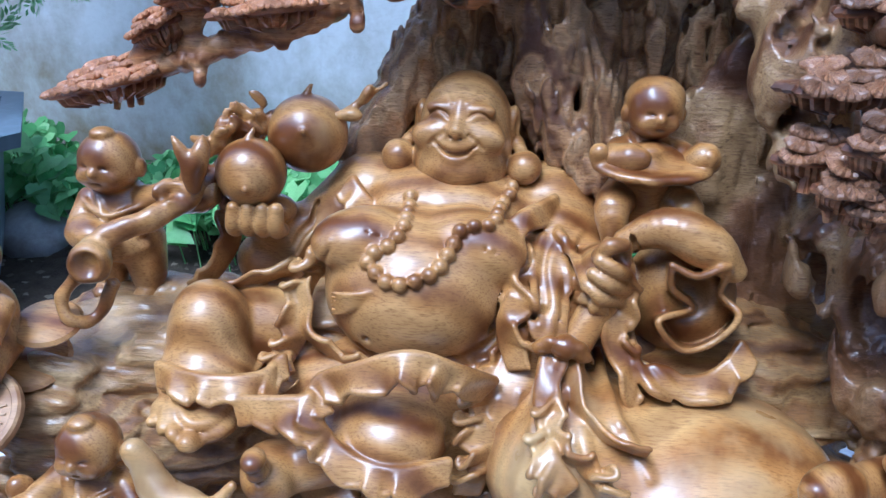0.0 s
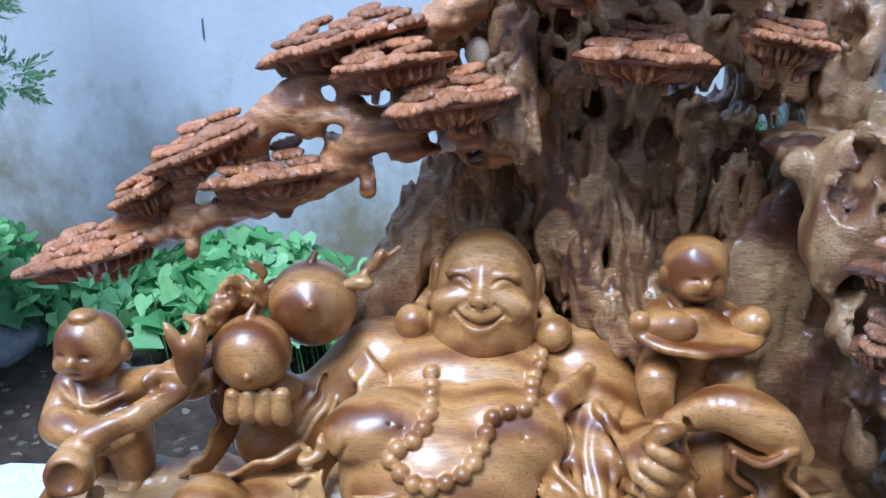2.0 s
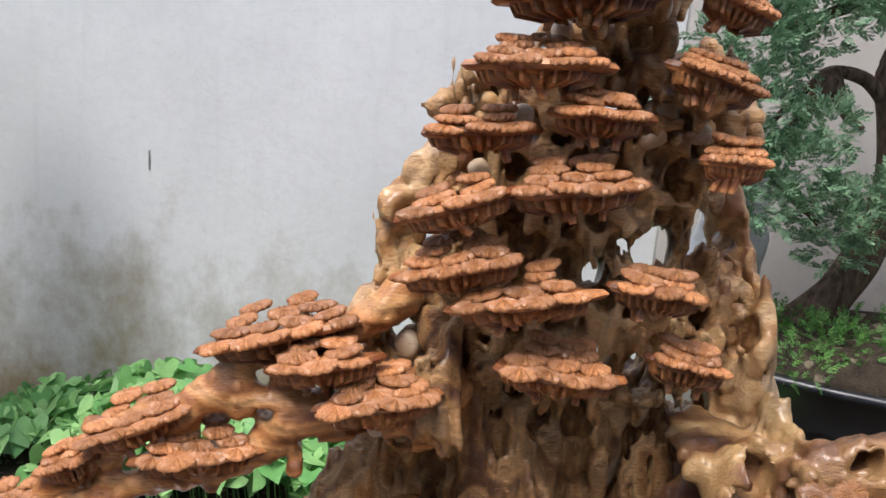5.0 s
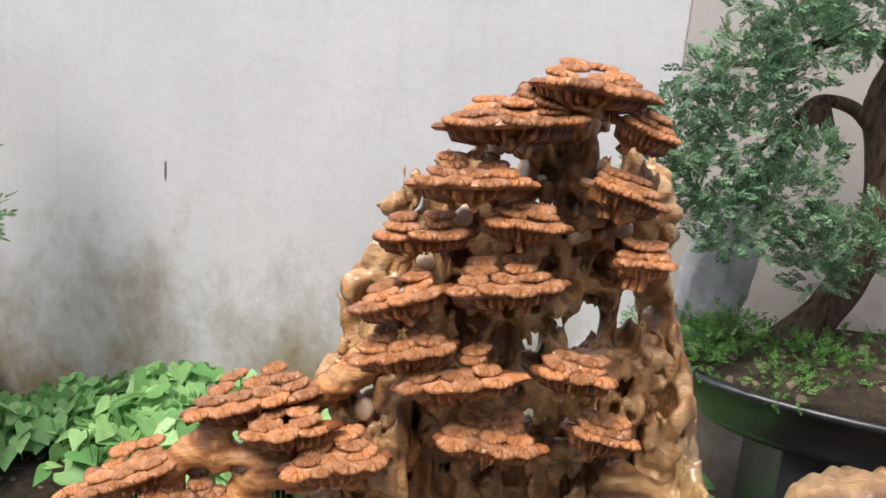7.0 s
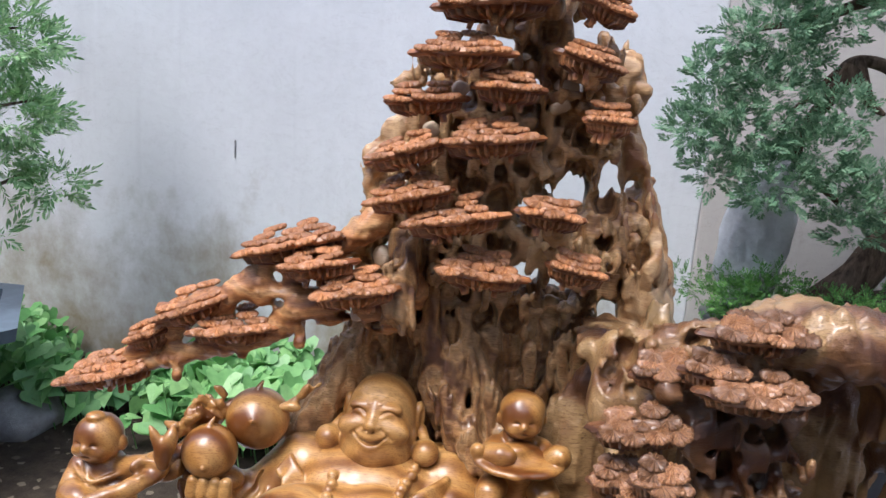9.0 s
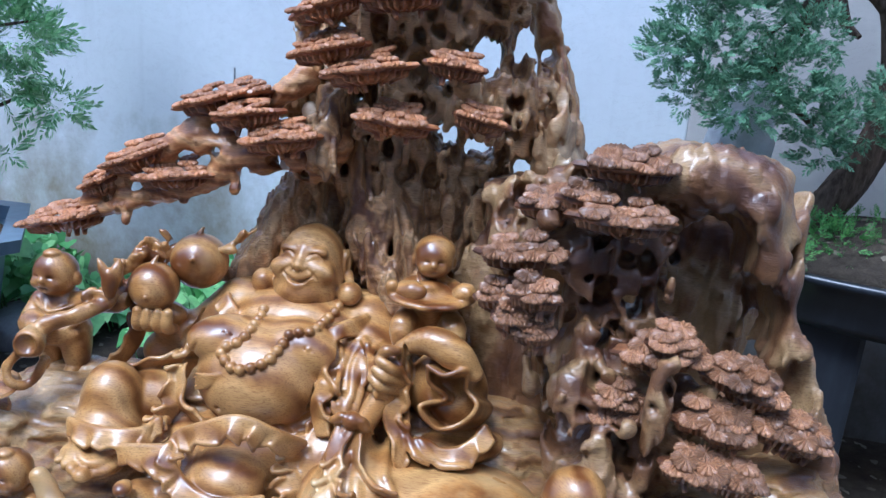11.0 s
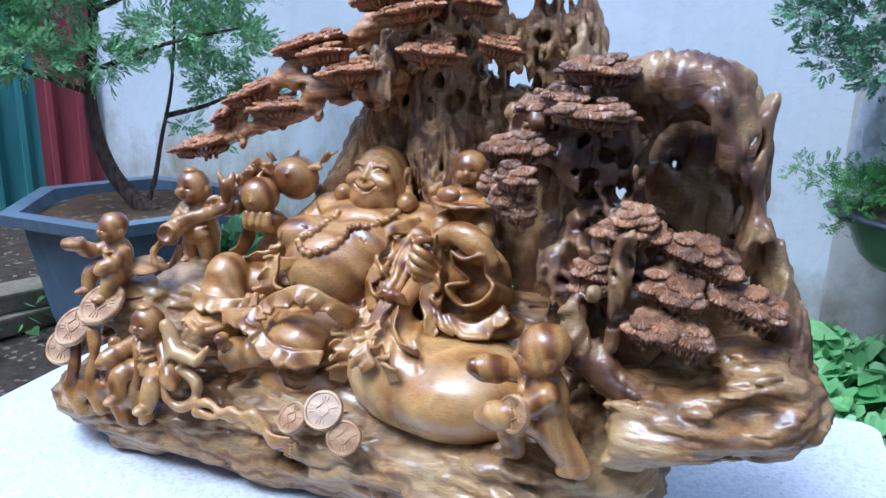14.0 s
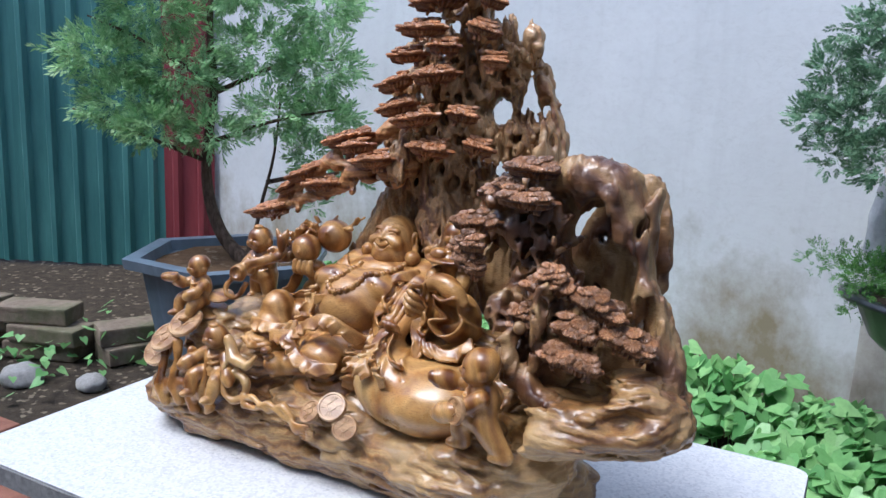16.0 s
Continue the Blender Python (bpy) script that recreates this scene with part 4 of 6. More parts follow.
part("cave_ridge", ridge.mesh("cave_ridge"), WOOD_RIDGE, carving, "hollow arched ridge of dark and pale root wood")


# pine foliage: flat pads of round fans over a fringed underside
def fan_mesh(n, seed):
    rng = random.Random(seed)
    rings = ((0.0, 0.34), (0.45, 0.36), (0.82, 0.28), (0.97, 0.10), (1.0, -0.10), (0.88, -0.30), (0.3, -0.30))
    verts, faces, m = [], [], 2 * n
    lobes = [rng.uniform(0.9, 1.08) for _ in range(n)]
    for r, z in rings:
        for i in range(m):
            a = 2 * math.pi * i / m
            groove = (1.0 if i % 2 else 0.91) if r > 0.3 else 1.0
            lift = 0.0 if i % 2 else -0.17 * (r > 0.2)
            rr = r * groove * (lobes[i // 2] if r > 0.7 else 1.0)
            verts.append((rr * math.cos(a), rr * math.sin(a), z + lift))
    for k in range(len(rings) - 1):
        for i in range(m):
            j = (i + 1) % m
            faces.append((k * m + i, (k + 1) * m + i, (k + 1) * m + j, k * m + j))
    faces.append(tuple((len(rings) - 1) * m + i for i in range(m)))
    return mesh_of("fan", verts, faces, False)


FANS = [fan_mesh(n, n) for n in (11, 13, 14, 16)]
DARK_FANS = [fan_mesh(n, n) for n in (12, 14, 17)]
for me in FANS:
    me.materials.append(WOOD_PAD)
for me in DARK_FANS:
    me.materials.append(WOOD_PAD_DARK)


def pad_body(w, dep, seed):
    """Slab with a wavy rim, a comb of fins under it and a stem."""
    rng = random.Random(seed)
    n = 36
    bm = bmesh.new()
    wob = [1 + 0.09 * math.sin(5 * a * 2 * math.pi / n + seed) + rng.uniform(-0.06, 0.06) for a in range(n)]

    def ring(scale, z):
        return [bm.verts.new((w * scale * wob[i] * math.cos(2 * math.pi * i / n), dep * scale * wob[i] * math.sin(2 * math.pi * i / n), z)) for i in range(n)]

    rows = [ring(0.5, 0.004), ring(0.94, 0.002), ring(1.0, -0.002), ring(0.93, -0.005), ring(0.5, -0.008), ring(0.22, -0.016)]
    bm.faces.new(rows[0])
    for a, b in zip(rows[:-1], rows[1:]):
        for i in range(n):
            j = (i + 1) % n
            bm.faces.new((a[i], b[i], b[j], a[j]))
    bm.faces.new(rows[-1][::-1])
    for i in range(26):
        a = 2 * math.pi * (i + rng.uniform(-0.2, 0.2)) / 26
        c, s = math.cos(a), math.sin(a)
        low = rng.uniform(0.007, 0.011)
        p, q = Vector((w * 0.88 * c, dep * 0.88 * s, -0.004)), Vector((w * 0.55 * c, dep * 0.55 * s, -0.006))
        side = Vector((-s, c, 0)) * 0.0014
        v = [bm.verts.new(x) for x in (p + side, p - side, q + side, q - side)]
        o = [bm.verts.new(x) for x in (p * 0.92 + side - Vector((0, 0, low)), p * 0.92 - side - Vector((0, 0, low)), q * 0.8 + side - Vector((0, 0, low + 0.004)), q * 0.8 - side - Vector((0, 0, low + 0.004)))]
        for f in ((v[0], v[1], o[1], o[0]), (v[3], v[2], o[2], o[3]), (v[2], v[0], o[0], o[2]), (v[1], v[3], o[3], o[1]), (o[0], o[1], o[3], o[2])):
            bm.faces.new(f)
    for i in range(3):
        a = rng.uniform(0, 6.28)
        bmesh.ops.create_cone(bm, cap_ends=True, segments=6, radius1=0.003, radius2=0.005, depth=0.022, matrix=pose(w * 0.4 * math.cos(a), dep * 0.4 * math.sin(a), -0.015, rng.uniform(-20, 20), rng.uniform(-25, 25), 0))
    bmesh.ops.recalc_face_normals(bm, faces=bm.faces[:])
    return from_bm("foliage_pad", bm)


def foliage_pad(u, v, w, width, lean=0.0, seed=0, rows=2, face=0.0, dark=False):
    rng = random.Random(seed * 7 + 3)
    half, dep = width * 0.58, min(0.036, width * 0.30)
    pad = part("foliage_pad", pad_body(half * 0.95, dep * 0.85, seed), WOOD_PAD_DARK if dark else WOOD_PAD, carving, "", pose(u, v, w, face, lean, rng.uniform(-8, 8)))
    count = max(3, int(width / 0.022))
    for k in range(rows):
        m = max(2, count - k)
        for i in range(m):
            s = (i + 0.5 + rng.uniform(-0.12, 0.12)) / m * 2 - 1
            r = (0.0120 if dark else 0.0118) + 0.003 * rng.random()
            x = s * (half - r * 0.8) * (1 - 0.14 * k)
            y = (-dep * 0.72 + k * dep * 0.46) * math.sqrt(max(0.25, 1 - 0.7 * s * s)) + rng.uniform(-0.003, 0.003)
            fan = new("fan", rng.choice(DARK_FANS if dark else FANS))
            fan.parent = pad
            fan.matrix_basis = pose(x, y, 0.001 + 0.0066 * k + rng.uniform(0, 0.006 if dark else 0.002), rng.uniform(4, 30) if dark else rng.uniform(4, 16), rng.uniform(-9, 9), rng.uniform(-25, 25)) @ Matrix.Diagonal((r * rng.uniform(1.10, 1.30), r, 0.0085, 1))
    return pad


LEFT_PADS = ((-0.338, 0.035, 0.488, 0.115, -14), (-0.228, 0.03, 0.583, 0.10, -22), (-0.176, 0.02, 0.565, 0.10, -8), (-0.285, 0.035, 0.542, 0.055, -26), (-0.115, 0.035, 0.668, 0.125, -15), (-0.078, 0.005, 0.655, 0.085, -12), (-0.033, -0.005, 0.630, 0.092, -9))
CROWN_PADS = ((0.104, -0.01, 0.665, 0.095, 2), (0.071, -0.01, 0.722, 0.105, -12), (0.174, -0.01, 0.736, 0.07, 4), (0.021, 0.0, 0.742, 0.092, -14), (0.015, 0.0, 0.790, 0.085, -20), (0.104, 0.0, 0.808, 0.10, -8), (0.029, 0.02, 0.845, 0.085, -6), (0.117, 0.01, 0.864, 0.07, 0), (0.067, 0.01, 0.896, 0.10, -3), (0.096, 0.02, 0.948, 0.115, -6), (0.201, 0.01, 0.897, 0.07, 14), (0.208, -0.005, 0.676, 0.065, 10))
TOP_PADS = ((0.162, 0.015, 0.983, 0.105, 4), (0.213, 0.02, 0.952, 0.055, 18), (0.226, 0.01, 0.838, 0.05, 0), (0.127, 0.03, 0.965, 0.08, 0))
SHELF_PADS = ((0.371, -0.12, 0.656, 0.11, 0), (0.368, -0.145, 0.606, 0.115, 2), (0.269, -0.13, 0.555, 0.10, -3), (0.294, -0.10, 0.604, 0.075, -6), (0.253, -0.14, 0.506, 0.06, -4), (0.286, -0.175, 0.523, 0.06, 0), (0.33, -0.13, 0.62, 0.06, 0))
LOWER_PADS = ((0.428, -0.160, 0.470, 0.105, -3), (0.435, -0.170, 0.484, 0.060, 0), (0.505, -0.165, 0.454, 0.085, 8), (0.530, -0.160, 0.436, 0.075, 12), (0.478, -0.180, 0.408, 0.075, 3), (0.500, -0.190, 0.402, 0.060, 0), (0.560, -0.165, 0.398, 0.085, 12), (0.590, -0.160, 0.386, 0.060, 16), (0.468, -0.205, 0.364, 0.075, 2), (0.508, -0.205, 0.356, 0.075, 6), (0.393, -0.160, 0.398, 0.075, -3), (0.385, -0.165, 0.412, 0.050, 0), (0.290, -0.165, 0.480, 0.045, 0), (0.268, -0.165, 0.492, 0.045, 0))
number = 0
for pads, face in ((LEFT_PADS, -9), (CROWN_PADS, -6), (TOP_PADS, -4), (SHELF_PADS, -3), (LOWER_PADS, 4)):
    for u, v, w, width, lean in pads:
        number += 1
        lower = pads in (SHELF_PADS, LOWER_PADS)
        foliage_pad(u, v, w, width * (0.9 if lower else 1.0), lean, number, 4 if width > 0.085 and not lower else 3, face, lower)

# the great laughing figure, one carved piece
fig = Carving((-0.28, -0.27, 0.12), (0.29, 0.12, 0.45), 0.0017)
fig.ball((-0.01, 0.050, 0.335), (0.125, 0.080, 0.095), k=0.009)
fig.ball((-0.010, 0.020, 0.388), (0.088, 0.055, 0.040), k=0.012)
fig.ball((-0.034, -0.040, 0.334), (0.087, 0.085, 0.072), k=0.006)
fig.ball((-0.0775, -0.055, 0.3815), (0.052, 0.036, 0.030), (0, 0, 15), k=0.008)
fig.ball((0.0178, -0.050, 0.3770), (0.052, 0.036, 0.034), (0, 14, -10), k=0.008)
fig.rod((-0.085, 0.050, 0.392), (0.085, 0.050, 0.392), 0.034, 0.034, k=0.012)
fig.ball((0.0, 0.040, 0.415), (0.040, 0.036, 0.026), k=0.012)
# raised arm: the sleeve hangs in one broad sheet from wrist to shoulder
fig.rod((-0.095, 0.045, 0.385), (-0.150, 0.030, 0.330), 0.040, 0.040, k=0.012)
fig.rod((-0.150, 0.030, 0.330), (-0.186, 0.012, 0.368), 0.036, 0.024, k=0.010)
fig.rod((-0.120, 0.030, 0.310), (-0.195, 0.020, 0.320), 0.036, 0.028, k=0.012)
fig.ball((-0.188, 0.000, 0.383), (0.032, 0.024, 0.016), k=0.006)
for n in range(4):
    u = -0.2065 + 0.0132 * n
    fig.line([(u, -0.014, 0.368), (u, -0.036, 0.378), (u + 0.001, -0.036, 0.397)], [0.0066, 0.0078, 0.0068], k=0.0010)
fig.line([(-0.219, 0.004, 0.380), (-0.220, -0.014, 0.392), (-0.217, -0.014, 0.405)], [0.007, 0.0072, 0.006], k=0.003)
# lowered arm under its sleeve, with the fist round the sack's neck
fig.rod((0.085, 0.035, 0.385), (0.120, -0.030, 0.330), 0.042, 0.042, k=0.010)
fig.rod((0.085, 0.000, 0.370), (0.0741, -0.085, 0.3145), 0.036, 0.030, k=0.010)
fig.rod((0.125, -0.035, 0.345), (0.1299, -0.075, 0.3743), 0.034, 0.024, k=0.008)
fig.ball((0.1306, -0.078, 0.3651), (0.021, 0.018, 0.024), k=0.006)
for a, b, c in (((0.1189, -0.098, 0.3944), (0.1333, -0.100, 0.3871), (0.1487, -0.086, 0.3758)), ((0.1147, -0.098, 0.3822), (0.1280, -0.102, 0.3757), (0.1451, -0.088, 0.3647)), ((0.1126, -0.096, 0.3689), (0.1242, -0.100, 0.3622), (0.1409, -0.086, 0.3514)), ((0.1126, -0.092, 0.3549), (0.1223, -0.096, 0.3491), (0.1353, -0.084, 0.3399))):
    fig.line([a, b, c], [0.0058, 0.0068, 0.0056], k=0.0016)
fig.line([(0.1190, -0.088, 0.3948), (0.1259, -0.096, 0.4072), (0.1374, -0.092, 0.4071)], [0.007, 0.0072, 0.006], k=0.003)
# bent leg with the round knee, robe falling over it in rings
fig.rod((-0.08, 0.0, 0.262), (-0.190, -0.035, 0.272), 0.045, 0.042, k=0.010)
fig.ball((-0.2239, -0.070, 0.2941), (0.037, 0.040, 0.042), k=0.006)
fig.rod((-0.2263, -0.066, 0.2785), (-0.2230, -0.090, 0.2505), 0.038, 0.047, k=0.010)
# lower lap and the second knee
fig.ball((-0.02, -0.055, 0.230), (0.165, 0.085, 0.060), k=0.012)
fig.ball((0.060, -0.070, 0.220), (0.070, 0.075, 0.085), k=0.012)
fig.rod((0.03, -0.03, 0.255), (-0.0497, -0.130, 0.2346), 0.055, 0.045, k=0.010)
fig.ball((-0.0460, -0.140, 0.2396), (0.049, 0.050, 0.038), k=0.005)
fig.rod((-0.0823, -0.145, 0.2253), (-0.1390, -0.160, 0.2080), 0.030, 0.022, k=0.008)
fig.ball((-0.0507, -0.120, 0.1689), (0.085, 0.060, 0.036), k=0.010)
# the two feet
fig.ball((-0.2216, -0.135, 0.2393), (0.040, 0.030, 0.017), (0, 6, -10), k=0.005)
for at, r in (((-0.2523, -0.150, 0.2420), 0.0062), ((-0.2396, -0.157, 0.2424), 0.0070), ((-0.2280, -0.162, 0.2413), 0.0078), ((-0.2153, -0.166, 0.2366), 0.0092), ((-0.2401, -0.145, 0.2435), 0.0080)):
    fig.ball(at, (r, r * 1.5, r * 0.95), (-20, 0, 0), k=0.0022)
fig.ball((-0.1459, -0.170, 0.2128), (0.026, 0.032, 0.024), (0, 20, 0), k=0.006)
for n in range(5):
    fig.ball(tuple(np.array((-0.1512, -0.198, 0.2477)) + (0.002 * n, 0.004 * n, -0.0135 * n)), (0.0105 - 0.001 * n, 0.013, 0.0080 - 0.0006 * n), k=0.0022)


def draped(path, lift=0.0, steps=10, body=None):
    """Points (u, w) of a line laid on the carved front, evened out so that it does not jump."""
    body = body or fig
    q = spline([(u, 0.0, w) for u, w in path], steps)
    v = np.array([body.front(p[0], p[2], -0.27) for p in q])
    known = np.nonzero(v)[0]
    v = np.interp(np.arange(len(v)), known, v[known]) if len(known) else v
    for _ in range(3):
        v[1:-1] = (v[:-2] + v[1:-1] + v[2:]) / 3
    return np.column_stack([q[:, 0], v - lift, q[:, 2]])


def tapered(q, r):
    t = np.linspace(0, 1, len(q))
    rr = r * (0.35 + 0.65 * np.sin(np.pi * np.clip(t, 0.02, 0.98)) ** 0.6)
    return [(a, b, x, y) for a, b, x, y in zip(q[:-1], q[1:], rr[:-1], rr[1:])]


def fold(path, r=0.0036, groove=True):
    """A soft ridge of cloth with a crease under it."""
    q = draped(path, -0.0010)
    if groove:
        fig.ropes(tapered(q + (0, -0.0016, -0.0066), r * 0.85), 0.005, True)
    fig.ropes(tapered(q, r), 0.005)


def hem(path, wave=0.006, turns=6, lift=0.006, phase=0.0, side=1.0, body=None, r=0.0030):
    """A rippling edge of cloth rooted in the body, undercut along its free side."""
    body = body or fig
    q = spline(path, 30)
    t = np.linspace(0, 1, len(q))
    way = np.gradient(q, axis=0)
    way /= np.linalg.norm(way, axis=1)[:, None] + 1e-9
    across = np.cross(way, (0.0, -1.0, 0.0)) * side
    across /= np.linalg.norm(across, axis=1)[:, None] + 1e-9
    ends = np.clip(6 * t, 0.1, 1) * np.clip(6 * (1 - t), 0.1, 1)
    turn = turns * 2 * np.pi * (t + 0.03 * np.sin(5.0 * np.pi * t + phase)) + phase
    size = wave * (0.8 + 0.3 * np.sin(7.3 * t + phase * 2)) * ends
    edge = q + across * (size * np.sin(turn))[:, None] + way * (0.45 * size * np.sin(2 * turn))[:, None]
    edge = edge + np.outer(-lift * ends - 0.5 * size * np.cos(turn), (0, 1, 0))
    root = q - across * (0.010 + wave * 0.8) + (0, 0.009, 0)
    under = edge + across * (r * 2.2) + (0, 0.007, 0)
    body.ropes([(a, b, r * 1.5, r * 1.5) for a, b in zip(under[:-1], under[1:])], 0.002, True)
    body.ropes([(a, b, r, r) for a, b in zip(edge[:-1], edge[1:])] + [(a, b, r * 0.75, r * 1.6) for a, b in zip(edge, root)], 0.0022)


# navel, then the string of beads while the chest is bare
at = (-0.0731, 0.3132)
fig.ball((at[0], fig.front(*at), at[1]), (0.004, 0.006, 0.004), k=0.003, cut=True)
for u, w in ((0.0290, 0.3904), (-0.0709, 0.3999)):
    v = fig.front(u, w)
    fig.ring((u, v, w), 0.0052, 0.0009, (90, 0, 0), k=0.001, cut=True)
    fig.ball((u, v, w), 0.0024, k=0.001)
chain = draped([(-0.0459, 0.4144), (-0.0457, 0.4044), (-0.0543, 0.3945), (-0.0737, 0.3851), (-0.0721, 0.3789), (-0.0558, 0.3708), (-0.0377, 0.3719), (-0.0135, 0.3810), (-0.0031, 0.3942), (0.0059, 0.4057), (0.0335, 0.4079), (0.0456, 0.4153), (0.0465, 0.4252)], 0.0040, 14)
run = np.r_[0, np.cumsum(np.linalg.norm(np.diff(chain, axis=0), axis=1))]
for s in np.arange(0.003, run[-1], 0.0128):
    fig.ball(tuple(np.interp(s, run, chain[:, i]) for i in range(3)), 0.0068, k=0.0006)
u, w = (-0.0854, 0.3511)
v = fig.front(u, w)
for n in range(6):
    fig.line([(u + 0.017, v - 0.007, w + 0.008), (u, v - 0.006, w + 0.004 - 0.0028 * n), (u - 0.018, v - 0.001, w + 0.002 - 0.0042 * n)], [0.002, 0.0026, 0.0012], k=0.0010)
# rings of cloth round the knee
for n in range(4):
    fold([(-0.250 + 0.003 * n, 0.276 - 0.012 * n), (-0.228, 0.254 - 0.012 * n), (-0.206, 0.247 - 0.012 * n), (-0.184, 0.254 - 0.012 * n), (-0.164, 0.276 - 0.012 * n)], 0.0034)
# folds of the raised sleeve, and from shoulder to elbow
for n in range(4):
    fold([(0.0895, 0.3903), (0.092 + 0.009 * n, 0.375 - 0.004 * n), (0.086 + 0.011 * n, 0.345), (0.078 + 0.012 * n, 0.305)], 0.0040)
# folds gathered under the second knee and over the lap
for n in range(4):
    fold([(-0.1074, 0.2644), (-0.070, 0.232 - 0.012 * n), (-0.040, 0.222 - 0.013 * n), (0.000, 0.232 - 0.012 * n)], 0.0036)
    fold([(-0.115 + 0.008 * n, 0.265), (-0.104 + 0.009 * n, 0.248), (-0.086 + 0.010 * n, 0.240)], 0.0030)
# open edges of the robe: under the belly, beside it, over the shin, down the front
hem([(-0.1327, -0.055, 0.3528), (-0.1289, -0.075, 0.3116), (-0.1084, -0.090, 0.2937), (-0.0738, -0.100, 0.2884), (-0.0381, -0.105, 0.2867), (-0.0034, -0.105, 0.2876), (0.0265, -0.100, 0.2825), (0.0422, -0.090, 0.3095), (0.0461, -0.080, 0.3494), (0.0490, -0.065, 0.3805)], 0.0045, 11.2, 0.006, 0.4, -1.0)
hem([(-0.1150, 0.000, 0.4010), (-0.0985, -0.020, 0.3845), (-0.1146, -0.035, 0.3662), (-0.1435, -0.050, 0.3468), (-0.1541, -0.065, 0.3219), (-0.1544, -0.080, 0.2950), (-0.1647, -0.095, 0.2736), (-0.1515, -0.120, 0.2553)], 0.0095, 9.8, 0.006, 0.0)
hem([(-0.2547, -0.125, 0.2627), (-0.2295, -0.140, 0.2662), (-0.2019, -0.148, 0.2682), (-0.1736, -0.145, 0.2684), (-0.1532, -0.130, 0.2682), (-0.1417, -0.115, 0.2736)], 0.0050, 4.9, 0.006, 0.5)
hem([(-0.1726, -0.160, 0.2544), (-0.1335, -0.170, 0.2641), (-0.1051, -0.170, 0.2710), (-0.0936, -0.155, 0.2836), (-0.0683, -0.165, 0.2993), (-0.0314, -0.170, 0.3154), (-0.0003, -0.160, 0.3023), (0.0276, -0.135, 0.2774)], 0.0080, 8.4, 0.006, 0.5)
hem([(0.0264, -0.110, 0.2891), (0.0221, -0.130, 0.2704), (0.0124, -0.145, 0.2514), (0.0200, -0.155, 0.2301), (0.0105, -0.160, 0.1968)], 0.0120, 5.6, 0.006, 0.2)
hem([(-0.1492, -0.165, 0.2601), (-0.1172, -0.180, 0.2618), (-0.1005, -0.185, 0.2443), (-0.0735, -0.195, 0.2319), (-0.0361, -0.200, 0.2269), (0.0038, -0.185, 0.2273)], 0.0050, 5.6, 0.006, 0.9)
hem([(0.0881, -0.015, 0.3965), (0.0594, -0.050, 0.3906), (0.0530, -0.075, 0.3693), (0.0649, -0.095, 0.3533), (0.0571, -0.105, 0.3253), (0.0667, -0.120, 0.3016)], 0.0065, 3.5, 0.005, 0.8, -1.0)
hem([(-0.1015, 0.050, 0.4094), (-0.1209, 0.030, 0.3891), (-0.1388, 0.005, 0.3656), (-0.1573, -0.015, 0.3406), (-0.1978, -0.030, 0.3273), (-0.2465, -0.035, 0.3146)], 0.0030, 4.2, 0.006, 0.3)
hem([(-0.2296, -0.010, 0.3811), (-0.2262, -0.015, 0.3571), (-0.2389, -0.020, 0.3317), (-0.2565, -0.030, 0.3143)], 0.0030, 2.8, 0.006, 0.3)
# pleats pressed into the robe beside the ruffles
for a, b, c in (((-0.1081, 0.3912), (-0.1263, 0.3585), (-0.1486, 0.3493)), ((-0.1273, 0.3727), (-0.1399, 0.3518), (-0.1786, 0.3307)), ((0.0746, 0.3860), (0.0680, 0.3619), (0.0743, 0.3347)), ((0.0954, 0.3894), (0.0825, 0.3687), (0.0881, 0.3412)), ((0.1098, 0.3892), (0.0965, 0.3751), (0.0996, 0.3529)), ((0.0422, 0.2697), (0.0392, 0.2438), (0.0517, 0.1980)), ((0.0615, 0.2771), (0.0560, 0.2452), (0.0639, 0.1991))):
    fold([a, b, c], 0.0034)
# sleeve that spills beside the fist: a broad drape over a ruffled, hollow mouth
fig.line([(0.1414, -0.070, 0.4020), (0.1738, -0.075, 0.4166), (0.2064, -0.082, 0.4064), (0.2323, -0.085, 0.3861)], [0.010, 0.018, 0.020, 0.010], k=0.008)
fig.ball((0.2005, -0.045, 0.3412), (0.050, 0.040, 0.055), (0, -15, 0), k=0.008)
fig.ball((0.2177, -0.050, 0.2734), (0.060, 0.045, 0.022), (0, -6, 0), k=0.008)
fig.ball((0.2009, -0.100, 0.3600), (0.026, 0.034, 0.028), k=0.006, cut=True)
rim = spline([(0.1765, -0.102, 0.3960), (0.1966, -0.108, 0.3901), (0.2223, -0.100, 0.3955), (0.2236, -0.088, 0.3658), (0.2385, -0.100, 0.3518), (0.2216, -0.104, 0.3283), (0.1933, -0.110, 0.3216), (0.1713, -0.108, 0.3463), (0.2014, -0.092, 0.3529), (0.1801, -0.100, 0.3745), (0.1765, -0.102, 0.3960)], 16)
core = np.array((0.2124, -0.050, 0.3389)) + (rim - np.array((0.1977, -0.100, 0.3651))) * (1.05, 0.3, 1.05)
fig.ropes([(a, b, 0.0030, 0.0030) for a, b in zip(rim[:-1], rim[1:])] + [(a, b, 0.0026, 0.0040) for a, b in zip(rim, core)], 0.003)
hem([(0.1297, -0.095, 0.3358), (0.1369, -0.110, 0.3004), (0.1528, -0.120, 0.2779), (0.1766, -0.115, 0.2838), (0.1962, -0.118, 0.2770), (0.2252, -0.115, 0.2789), (0.2490, -0.105, 0.2931), (0.2612, -0.095, 0.3058)], 0.0065, 4.2, 0.006, 0.2)
